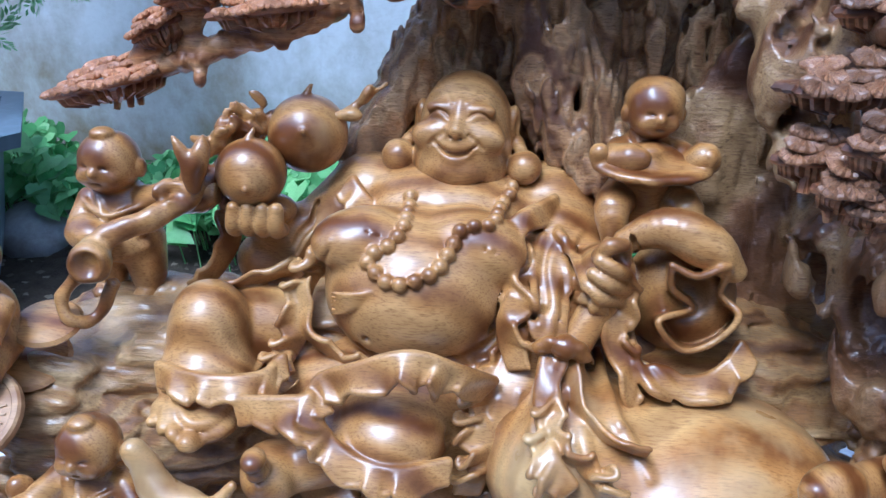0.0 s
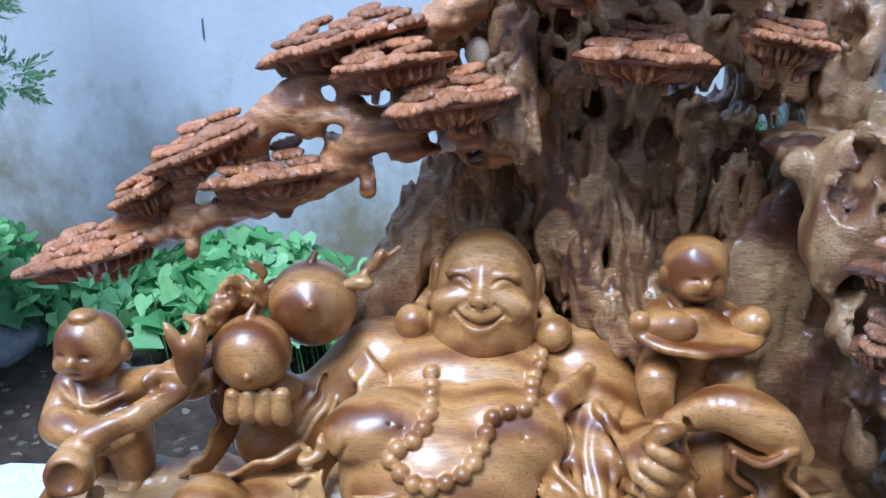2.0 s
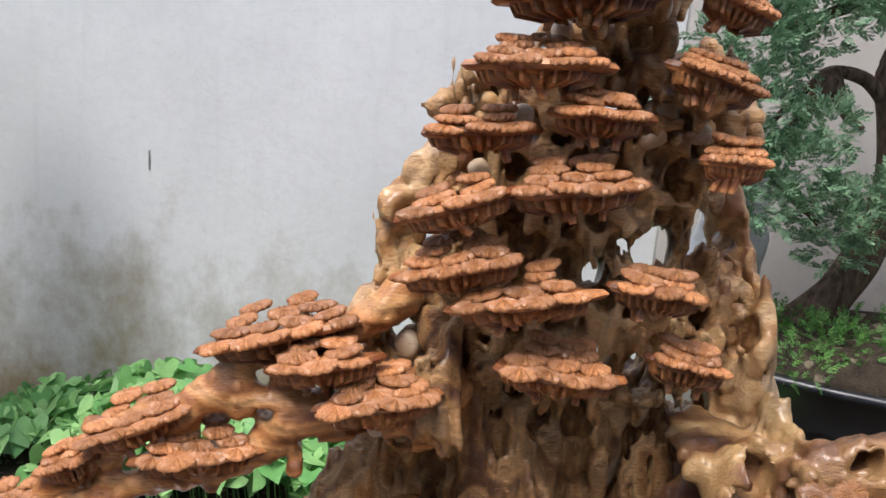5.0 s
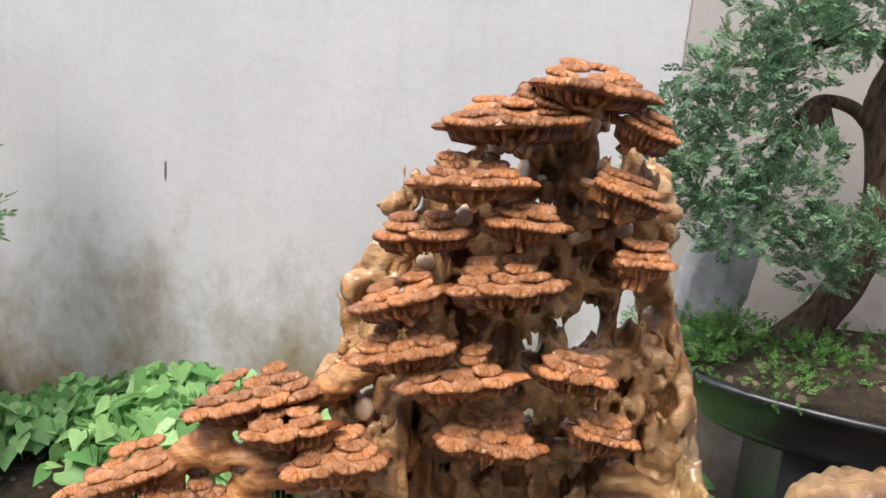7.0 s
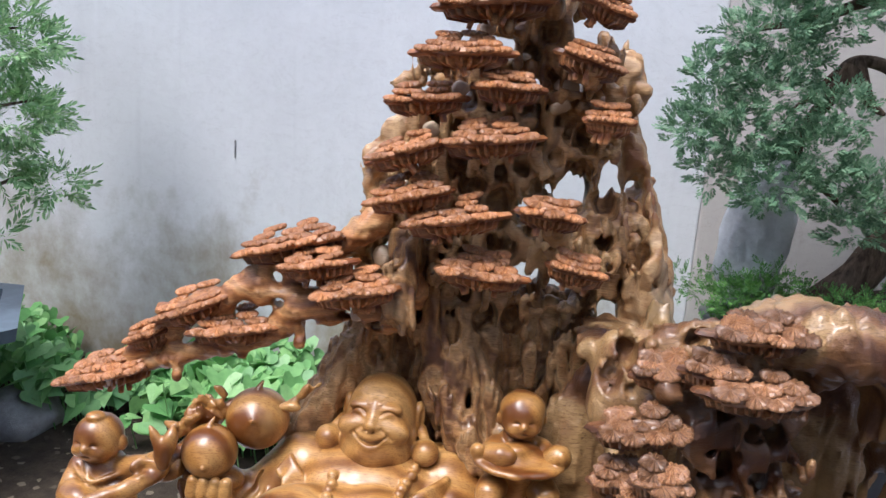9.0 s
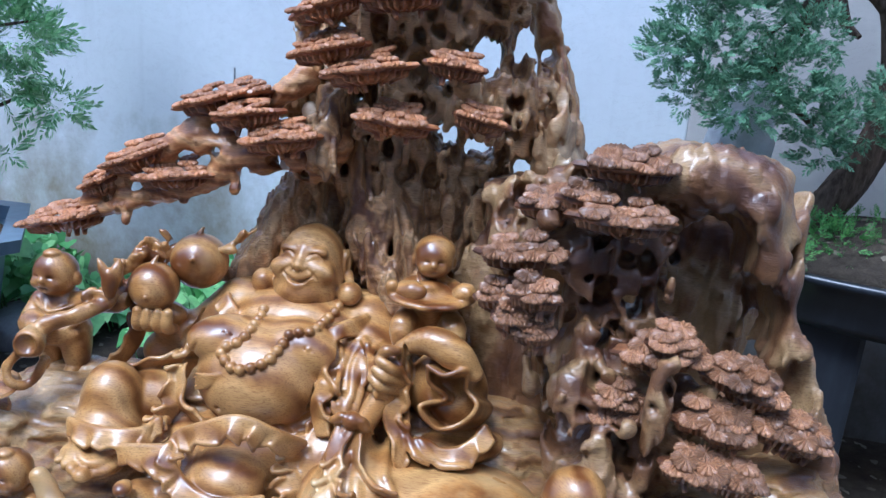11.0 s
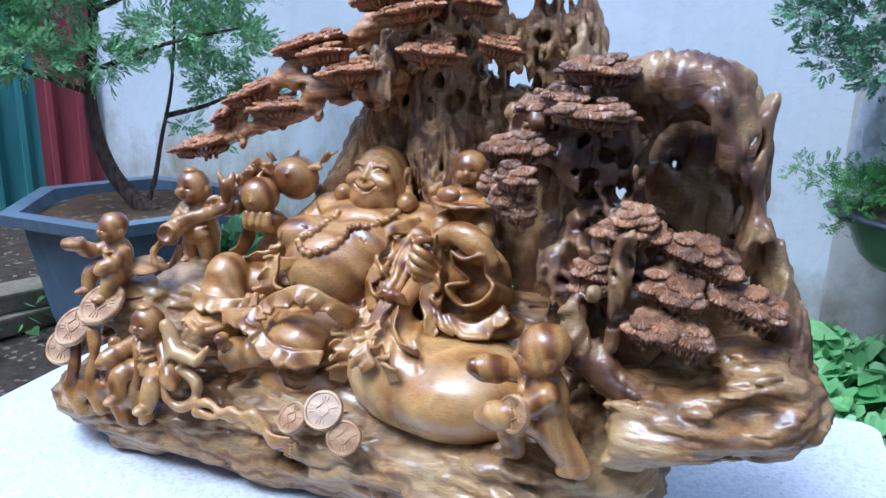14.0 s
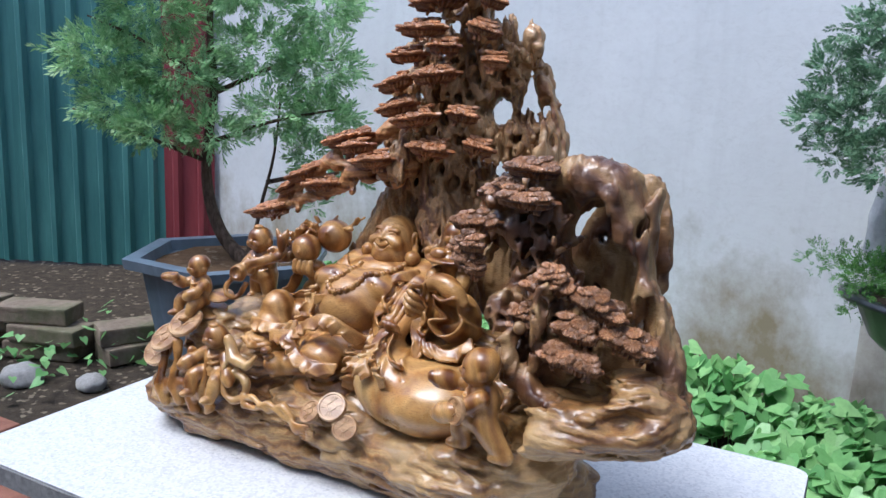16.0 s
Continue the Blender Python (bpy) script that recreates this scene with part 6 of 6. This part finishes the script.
def spray_template(seed, leaves=9, slim=1.0):
    """A flat little frond of pointed leaflets, about 1 long along +x."""
    rng = np.random.RandomState(seed)
    v, f = [], []
    for i in range(leaves):
        t = i / (leaves - 1)
        side = 0 if i == leaves - 1 else (1 if i % 2 else -1)
        a = side * rng.uniform(0.5, 0.9)
        ln, wd = rng.uniform(0.3, 0.5) * (1 - 0.4 * t), rng.uniform(0.05, 0.075) * slim
        o = np.array([0.75 * t, 0, rng.uniform(-0.05, 0.05)])
        d = np.array([math.cos(a), math.sin(a), rng.uniform(-0.25, 0.35)])
        n = np.array([-math.sin(a), math.cos(a), 0]) * wd
        k = len(v)
        v += [o, o + d * ln * 0.5 + n, o + d * ln, o + d * ln * 0.5 - n]
        f.append((k, k + 1, k + 2, k + 3))
    return np.array(v), np.array(f)


def foliage(clumps, per, size, seed, droop=0.2, flat=0.6, leaves=9, slim=1.0):
    """Sprays round clumps: rows of x, y, z, radius."""
    rng = np.random.RandomState(seed)
    pieces = []
    for tno in range(3):
        tv, tf = spray_template(seed + tno, leaves, slim)
        at, turn = [], []
        for x, y, z, r in clumps:
            n = max(4, int(per * (r / 0.1) ** 2 / 3))
            d = rng.normal(size=(n, 3))
            d /= np.linalg.norm(d, axis=1)[:, None]
            rad = r * rng.uniform(0.25, 1.0, n) ** 0.6
            p = np.array([x, y, z]) + d * rad[:, None] * (1, 1, flat)
            at.append(p)
            yaw = np.arctan2(d[:, 1], d[:, 0]) + rng.normal(0, 0.6, n)
            pitch = -np.arcsin(np.clip(d[:, 2], -1, 1)) * 0.6 + rng.normal(droop - 0.35, 0.4, n)
            turn.append(np.stack([rng.uniform(-1.2, 1.2, n), pitch, yaw], 1))
        at, turn = np.concatenate(at), np.concatenate(turn)
        pieces.append(scatter(tv, tf, at, turn, size * rng.uniform(0.6, 1.3, len(at))))
    v, f = joined(pieces)
    return mesh_bulk("crown", v, f, False)


def limbs(lines):
    return mesh_bulk("limb", *joined([tube_arrays(spline(np.array(p), 6), np.interp(np.linspace(0, 1, 6 * (len(p) - 1) + 1), (0, 1), r)) for p, r in lines]))


def polygon_pot(sides, levels, turn):
    """A pot with flat sides; levels: radius and height, from the foot up over the lip and down inside."""
    bm = bmesh.new()
    rings = [[bm.verts.new((r * math.cos(2 * math.pi * i / sides + turn), r * math.sin(2 * math.pi * i / sides + turn), z)) for i in range(sides)] for r, z in levels]
    bm.faces.new(rings[0][::-1])
    for a, b in zip(rings[:-1], rings[1:]):
        for i in range(sides):
            j = (i + 1) % sides
            bm.faces.new((a[i], a[j], b[j], b[i]))
    bm.faces.new(rings[-1])
    bmesh.ops.bevel(bm, geom=[e for e in bm.edges if e.is_manifold and e.calc_face_angle(0) > 0.5], offset=0.008, segments=2, affect="EDGES")
    return from_bm("pot", bm)


# hexagonal pot with a cypress
PX, PY, RIM = -2.32, 1.26, -0.12
hexpot = thing("hexagonal_pot", "slate-blue hexagonal glazed planter standing on bricks", "planter", m=pose(PX, PY, 0))
FOOT = GROUND + 0.075
part("pot", polygon_pot(6, [(0.36, FOOT), (0.375, FOOT + 0.05), (0.44, RIM - 0.10), (0.445, RIM - 0.07), (0.53, RIM - 0.05), (0.54, RIM), (0.455, RIM), (0.44, RIM - 0.055)], radians(10)), POT_BLUE, hexpot)
bm = bmesh.new()
bmesh.ops.create_circle(bm, cap_ends=True, segments=6, radius=0.44)
bmesh.ops.subdivide_edges(bm, edges=bm.edges[:], cuts=6, use_grid_fill=True)
for v in bm.verts:
    v.co.z = 0.03 * noise.noise(v.co * 6) + 0.02 * (1 - v.co.length / 0.37)
soil_me = from_bm("soil", bm, True)
part("soil", soil_me, POT_SOIL, hexpot, "dry brown potting soil", pose(0, 0, RIM - 0.045, 0, 0, 10))
for n, (dx, dy) in enumerate(((-0.2, -0.12), (0.16, -0.2), (0.0, 0.24))):
    thing("support_brick", "worn reddish brick under the planter", "brick", from_bm("support_brick", box_bm((0.22, 0.11, 0.07), (0, 0, 0), 0.006)), BRICK_RED, pose(PX + dx, PY + dy, GROUND + 0.038, 0, 0, 20 + 50 * n), group="bricks under the planter")

cypress = thing("cypress_tree", "potted cypress with thin bent trunk and light green sprays", "tree", m=pose(PX, PY, 0, 0, 0, 40))
TZ = RIM - 0.04
part("trunk", limbs([([(0.10, 0.0, TZ - 0.03), (0.02, 0.03, TZ + 0.03), (-0.07, 0.05, TZ + 0.14), (-0.13, 0.06, TZ + 0.32), (-0.14, 0.06, TZ + 0.55), (-0.10, 0.07, TZ + 0.85), (-0.12, 0.08, TZ + 1.2), (-0.08, 0.1, TZ + 1.6)], (0.042, 0.012)), ([(0.06, 0.06, TZ), (0.10, 0.08, TZ + 0.12), (0.14, 0.09, TZ + 0.3), (0.2, 0.1, TZ + 0.55), (0.24, 0.1, TZ + 0.9)], (0.014, 0.005))]), BARK, cypress, "grey-brown bent trunk")
for p in ([(-0.13, 0.06, TZ + 0.5), (-0.4, -0.05, TZ + 0.62), (-0.75, -0.1, TZ + 0.75)], [(-0.12, 0.06, TZ + 0.6), (0.2, 0.0, TZ + 0.72), (0.55, 0.05, TZ + 0.8)], [(-0.10, 0.07, TZ + 0.85), (0.2, 0.2, TZ + 1.0), (0.5, 0.3, TZ + 1.05)], [(-0.11, 0.07, TZ + 0.9), (-0.45, 0.0, TZ + 1.1), (-0.7, 0.0, TZ + 1.2)], [(0.16, 0.1, TZ + 0.4), (0.35, 0.12, TZ + 0.45), (0.5, 0.15, TZ + 0.52)]):
    part("limb", limbs([(p, (0.014, 0.004))]), BARK, cypress)
CYPRESS_CLUMPS = [(-0.62, -0.05, 0.62, 0.20), (-0.42, -0.1, 0.52, 0.17), (-0.75, 0.0, 0.86, 0.22), (-0.35, 0.0, 0.80, 0.22), (-0.18, -0.06, 0.50, 0.15), (0.12, 0.0, 0.60, 0.17), (0.34, 0.05, 0.58, 0.17), (0.32, 0.12, 0.84, 0.22), (0.02, 0.1, 0.92, 0.22), (-0.5, 0.05, 1.10, 0.24), (-0.05, 0.1, 1.25, 0.24), (0.34, 0.2, 1.15, 0.2), (0.3, 0.05, 0.40, 0.12), (0.48, 0.12, 0.32, 0.10), (0.15, 0.1, 0.20, 0.05), (-0.7, -0.05, 1.3, 0.2), (0.30, 0.12, 0.12, 0.05)]
CYPRESS_CLUMPS = [(x + 0.10, y, z, r) for x, y, z, r in CYPRESS_CLUMPS]
part("crown", foliage(CYPRESS_CLUMPS, 58, 0.10, 5, 0.35, 0.6, 13, 0.75), LEAF_LIGHT, cypress, "feathery light green sprays")

# bonsai tray on its stand, right of the carving
BX, BY, BZ = 1.34, 1.86, 0.15
tray = thing("bonsai_tray", "large oval black glazed bonsai tray on a stand", "planter", m=pose(BX, BY, 0))
levels = [(0.80, BZ - 0.17), (0.84, BZ - 0.14), (0.90, BZ - 0.03), (0.955, BZ - 0.02), (0.965, BZ), (0.90, BZ + 0.002), (0.88, BZ - 0.03)]
bm = bmesh.new()
rings = [[bm.verts.new((0.92 * r * math.cos(2 * math.pi * i / 56), 0.40 * r * math.sin(2 * math.pi * i / 56), z)) for i in range(56)] for r, z in levels]
bm.faces.new(rings[0][::-1]), bm.faces.new(rings[-1])
for a, b in zip(rings[:-1], rings[1:]):
    for i in range(56):
        j = (i + 1) % 56
        bm.faces.new((a[i], a[j], b[j], b[i]))
part("tray", from_bm("tray", bm, True), POT_BLACK, tray)
for dx in (-0.4, 0.4):
    part("stand", from_bm("stand", box_bm((0.24, 0.5, BZ - 0.16 - GROUND), (dx, 0.05, (BZ - 0.16 + GROUND) / 2 - 0.005), 0.02)), POT_BLACK, tray, "dark block stand")
bm = bmesh.new()
bmesh.ops.create_uvsphere(bm, u_segments=32, v_segments=12, radius=1.0)
for v in bm.verts:
    k = noise.noise(v.co * 2.5)
    v.co = Vector((v.co.x * 0.79, v.co.y * 0.34, v.co.z * 0.13 * (1 + 0.5 * k)))
part("soil", from_bm("soil", bm, True), SOIL, tray, "dark mossy soil", pose(0, 0, BZ - 0.02))
moss = [(BX - 0.78 + 0.10 * i + random.uniform(-0.03, 0.03), BY + random.uniform(-0.32, 0.1) * math.sin(math.pi * min(1, (i + 2) / 9)), BZ + random.uniform(0.02, 0.10), random.uniform(0.07, 0.11)) for i in range(9) for _ in range(3)]
moss += [(BX - 0.80, BY - 0.05, BZ - 0.02, 0.08), (BX - 0.84, BY + 0.05, BZ - 0.07, 0.06), (BX - 0.78, BY - 0.14, BZ + 0.06, 0.10), (BX - 0.86, BY, BZ + 0.08, 0.10), (BX - 0.95, BY - 0.05, BZ + 0.10, 0.08), (BX - 0.70, BY - 0.1, BZ + 0.13, 0.09)]
mossy = thing("ground_cover", "bright green feathery moss plants spilling over the tray", "plant", foliage(moss, 95, 0.036, 21, 0.1, 0.8), LEAF_MOSS, kind="stuff")

# standing stone in the tray
bm = bmesh.new()
bmesh.ops.create_icosphere(bm, subdivisions=4, radius=1.0)
for v in bm.verts:
    c = v.co.copy()
    g = noise.noise(c * 1.6) * 0.22 + noise.noise(c * 4.0) * 0.10 + noise.noise(c * 9) * 0.04
    squash = 1.0 - 0.25 * max(0.0, c.z)
    v.co = Vector((c.x * 0.118 * squash, c.y * 0.09 * squash, c.z * 0.29)) * (1 + 1.3 * g)
thing("standing_stone", "pale grey craggy upright stone in the tray", "stone", from_bm("standing_stone", bm, True), ROCK, pose(0.62, 2.0, BZ + 0.28, 0, 6, 20))

juniper = thing("juniper_bonsai", "old bonsai juniper with curved trunk and dense green pads", "bonsai", m=pose(0, 0, 0))
part("trunk", limbs([([(0.78, 1.95, 0.14), (0.86, 1.95, 0.22), (0.94, 1.95, 0.33), (1.01, 1.95, 0.50), (1.03, 1.95, 0.68), (1.0, 1.95, 0.84), (0.96, 1.94, 0.98), (0.99, 1.93, 1.15), (0.94, 1.92, 1.45)], (0.075, 0.022)), ([(1.02, 1.9, 0.14), (0.92, 1.93, 0.20), (0.88, 1.95, 0.26)], (0.03, 0.05))]), BARK, juniper, "thick curved grey-brown trunk")
for p in ([(0.99, 1.95, 0.88), (0.90, 1.93, 0.955), (0.80, 1.92, 0.97), (0.74, 1.9, 0.92), (0.62, 1.8, 0.80)], [(0.97, 1.93, 1.12), (0.85, 1.9, 1.16), (0.66, 1.82, 1.08), (0.5, 1.78, 1.04)], [(0.80, 1.92, 0.97), (0.84, 1.86, 0.86), (0.88, 1.82, 0.82)], [(1.03, 1.95, 0.66), (1.2, 1.9, 0.7), (1.4, 1.86, 0.72)], [(0.78, 1.84, BZ + 0.80), (0.66, 1.80, BZ + 0.55), (0.80, 1.78, BZ + 0.40)], [(0.98, 1.93, 1.2), (1.2, 1.88, 1.28), (1.4, 1.84, 1.3)]):
    part("limb", limbs([(p, (0.026, 0.008))]), BARK, juniper)
JUNIPER_CLUMPS = [(0.35, 1.68, 0.74, 0.09), (0.38, 1.68, 0.90, 0.08), (0.44, 1.70, 1.02, 0.07), (0.56, 1.68, 0.86, 0.10), (0.62, 1.70, 0.96, 0.07), (0.42, 1.68, 0.64, 0.09), (0.50, 1.66, 0.74, 0.11), (0.40, 1.68, 0.80, 0.09), (0.58, 1.66, 0.62, 0.12), (0.70, 1.68, 0.70, 0.12), (0.80, 1.70, 0.60, 0.11), (0.92, 1.72, 0.58, 0.10), (0.82, 1.70, 0.50, 0.08), (0.55, 1.72, 1.05, 0.13), (0.70, 1.74, 1.12, 0.14), (0.62, 1.76, 1.25, 0.14), (0.85, 1.76, 1.20, 0.13), (0.48, 1.74, 0.93, 0.07), (1.05, 1.8, 1.30, 0.16), (0.8, 1.8, 1.40, 0.16), (1.3, 1.84, 0.62, 0.12), (1.25, 1.8, 0.95, 0.10), (1.35, 1.82, 1.25, 0.16), (1.0, 1.74, 0.66, 0.09), (1.12, 1.74, 0.72, 0.08), (0.74, 1.68, 0.82, 0.09)]
part("crown", foliage(JUNIPER_CLUMPS, 150, 0.050, 31, 0.0, 0.85, 13, 1.0), LEAF_JUNIPER, juniper, "dense blue-green needle pads")

# heart-leaved plants along the wall's foot
HEART = [(0, 0, 0), (0.30, 0.22, 0.05), (0.52, 0.05, 0.07), (0.50, -0.25, 0.04), (0.25, -0.62, -0.03), (0, -1.0, -0.12), (-0.25, -0.62, -0.03), (-0.50, -0.25, 0.04), (-0.52, 0.05, 0.07), (-0.30, 0.22, 0.05), (0, -0.35, -0.04)]
HEART_FACES = [(0, 10, 2, 1), (10, 4, 3, 2), (10, 5, 4), (0, 9, 8, 10), (10, 8, 7, 6), (10, 6, 5)]
leaf_me = mesh_of("leaf", HEART, HEART_FACES, False)
leaf_me.materials.append(LEAF_BED)
rng = np.random.RandomState(17)


def bed_places(count):
    x = rng.uniform(-3.0, 0.75, count)
    y = 2.30 - 0.62 * rng.uniform(0, 1, count) ** 1.2
    lump = 0.5 + 0.5 * lattice_noise(x * 2.3, y * 2.3, x * 0, 77)
    keep = lump > 0.22
    x, y, lump = x[keep], y[keep], lump[keep]
    z = GROUND + 0.05 + (0.08 + 0.30 * lump) * rng.uniform(0.25, 1.0, len(x)) ** 0.7 * np.clip(1.25 - 0.35 * (2.3 - y), 0.5, 1)
    return np.stack([x, y, z], 1)


bed = thing("leafy_plants", "fresh green heart-leaved plants along the wall", "plant", m=pose(0, 0, 0))
near = bed_places(380)[:290]
for p in near:
    leaf = new("leaf", leaf_me)
    leaf.parent = bed
    s = rng.uniform(0.075, 0.115)
    leaf.matrix_basis = pose(*p, rng.uniform(0, 65), rng.uniform(-30, 30), rng.uniform(-120, 120)) @ Matrix.Scale(s, 4)
far = bed_places(2000)
tri_faces = np.array([(0, 10, 2), (0, 2, 1), (10, 4, 3), (10, 3, 2), (10, 5, 4), (0, 9, 8), (0, 8, 10), (10, 8, 7), (10, 7, 6), (10, 6, 5)])
fv, ff = scatter(np.array(HEART), tri_faces, far, np.stack([rng.uniform(0.0, 1.2, len(far)), rng.uniform(-0.6, 0.6, len(far)), rng.uniform(-2.2, 2.2, len(far))], 1), rng.uniform(0.055, 0.105, len(far)))
tagged(part("leaf_mass", mesh_bulk("leaf_mass", fv, ff, False), LEAF_BED_FAR, bed), kind="stuff")
stems = [tube_arrays(np.array([(p[0] + 0.02, p[1] + 0.03, GROUND), (p[0] + 0.01, p[1] + 0.02, (p[2] + GROUND) / 2), tuple(p)]), (0.003, 0.0025, 0.002), 4) for p in far[::3]]
tagged(part("stem_mass", mesh_bulk("stem_mass", *joined(stems)), LEAF_BED_FAR, bed), kind="stuff")

# rocks and old bricks on the ground
for x, y, z, s, turn in ((-2.15, 1.72, GROUND + 0.05, 0.17, 20), (-2.75, 0.35, GROUND + 0.03, 0.10, 70), (-2.45, 0.55, GROUND + 0.03, 0.07, 10)):
    bm = bmesh.new()
    bmesh.ops.create_icosphere(bm, subdivisions=3, radius=1.0)
    for v in bm.verts:
        v.co = v.co * (1 + 0.22 * noise.noise(v.co * 1.5 + Vector((x, y, 0))) + 0.06 * noise.noise(v.co * 5))
        v.co.z *= 0.65
    thing("rock", "pale grey-brown garden rock on the soil", "rock", from_bm("rock", bm, True), CONCRETE, pose(x, y, z, 0, 0, turn) @ Matrix.Scale(s, 4), group="garden rocks")
pile = ((-3.05, 0.62, 0.0, 8), (-3.0, 0.62, 1.0, 2), (-3.1, 0.6, 2.0, 12), (-3.55, 0.42, 0.0, 4), (-3.5, 0.45, 1.0, 14), (-3.52, 0.42, 2.0, 0), (-3.3, 0.15, 0.0, 30), (-3.28, 0.17, 1.0, 24), (-3.65, 0.0, 0.0, 16), (-3.6, 0.0, 1.0, 20), (-3.0, 0.9, 0.0, 30), (-2.72, 0.95, 0.0, 60), (-2.75, 0.95, 1.0, 50))
for n, (x, y, level, turn) in enumerate(pile):
    bm = box_bm((0.40, 0.20, 0.09), (0, 0, 0), 0.012, 2)
    for v in bm.verts:
        v.co += Vector(noise.noise_vector(v.co * 12 + Vector((n, 0, 0)))) * 0.006
    thing("old_brick", "weathered mossy block in a low stack by the fence", "brick", from_bm("old_brick", bm), BRICK_OLD, pose(x, y, GROUND + 0.05 + 0.092 * level, 0, 0, turn + 25), group="stacked old blocks")
weeds = [(-2.75 + random.uniform(-0.5, 0.35), 0.5 + random.uniform(-0.35, 0.5)) for _ in range(90)]
wp = np.array([(x, y, GROUND + random.uniform(0.03, 0.22)) for x, y in weeds])
wv, wf = scatter(np.array(HEART), tri_faces, wp, np.stack([rng.uniform(0.1, 0.9, len(wp)), rng.uniform(-0.5, 0.5, len(wp)), rng.uniform(0, 6.28, len(wp))], 1), rng.uniform(0.03, 0.07, len(wp)))
thing("weeds", "small leafy weeds on the bare ground", "plant", mesh_bulk("weeds", wv, wf, False), LEAF_BED_FAR, kind="stuff")

# paving at the yard's near side
row = 0
paver_me = from_bm("paver", box_bm((0.20, 0.10, 0.04), (0, 0, 0), 0.004, 1))
paver_me.materials.append(BRICK_RED)
paving = thing("paving", "worn reddish brick paving beside the table", "paving", m=pose(-2.2, -0.9, GROUND + 0.008, 0, 0, 12), kind="structure")
for i in range(14):
    for j in range(20):
        b = new("brick", paver_me)
        b.parent = paving
        b.matrix_basis = pose((i - 7) * 0.207 + (0.10 if j % 2 else 0), (j - 10) * 0.106, random.uniform(-0.003, 0.003), random.uniform(-1, 1), random.uniform(-1, 1), random.uniform(-0.6, 0.6))
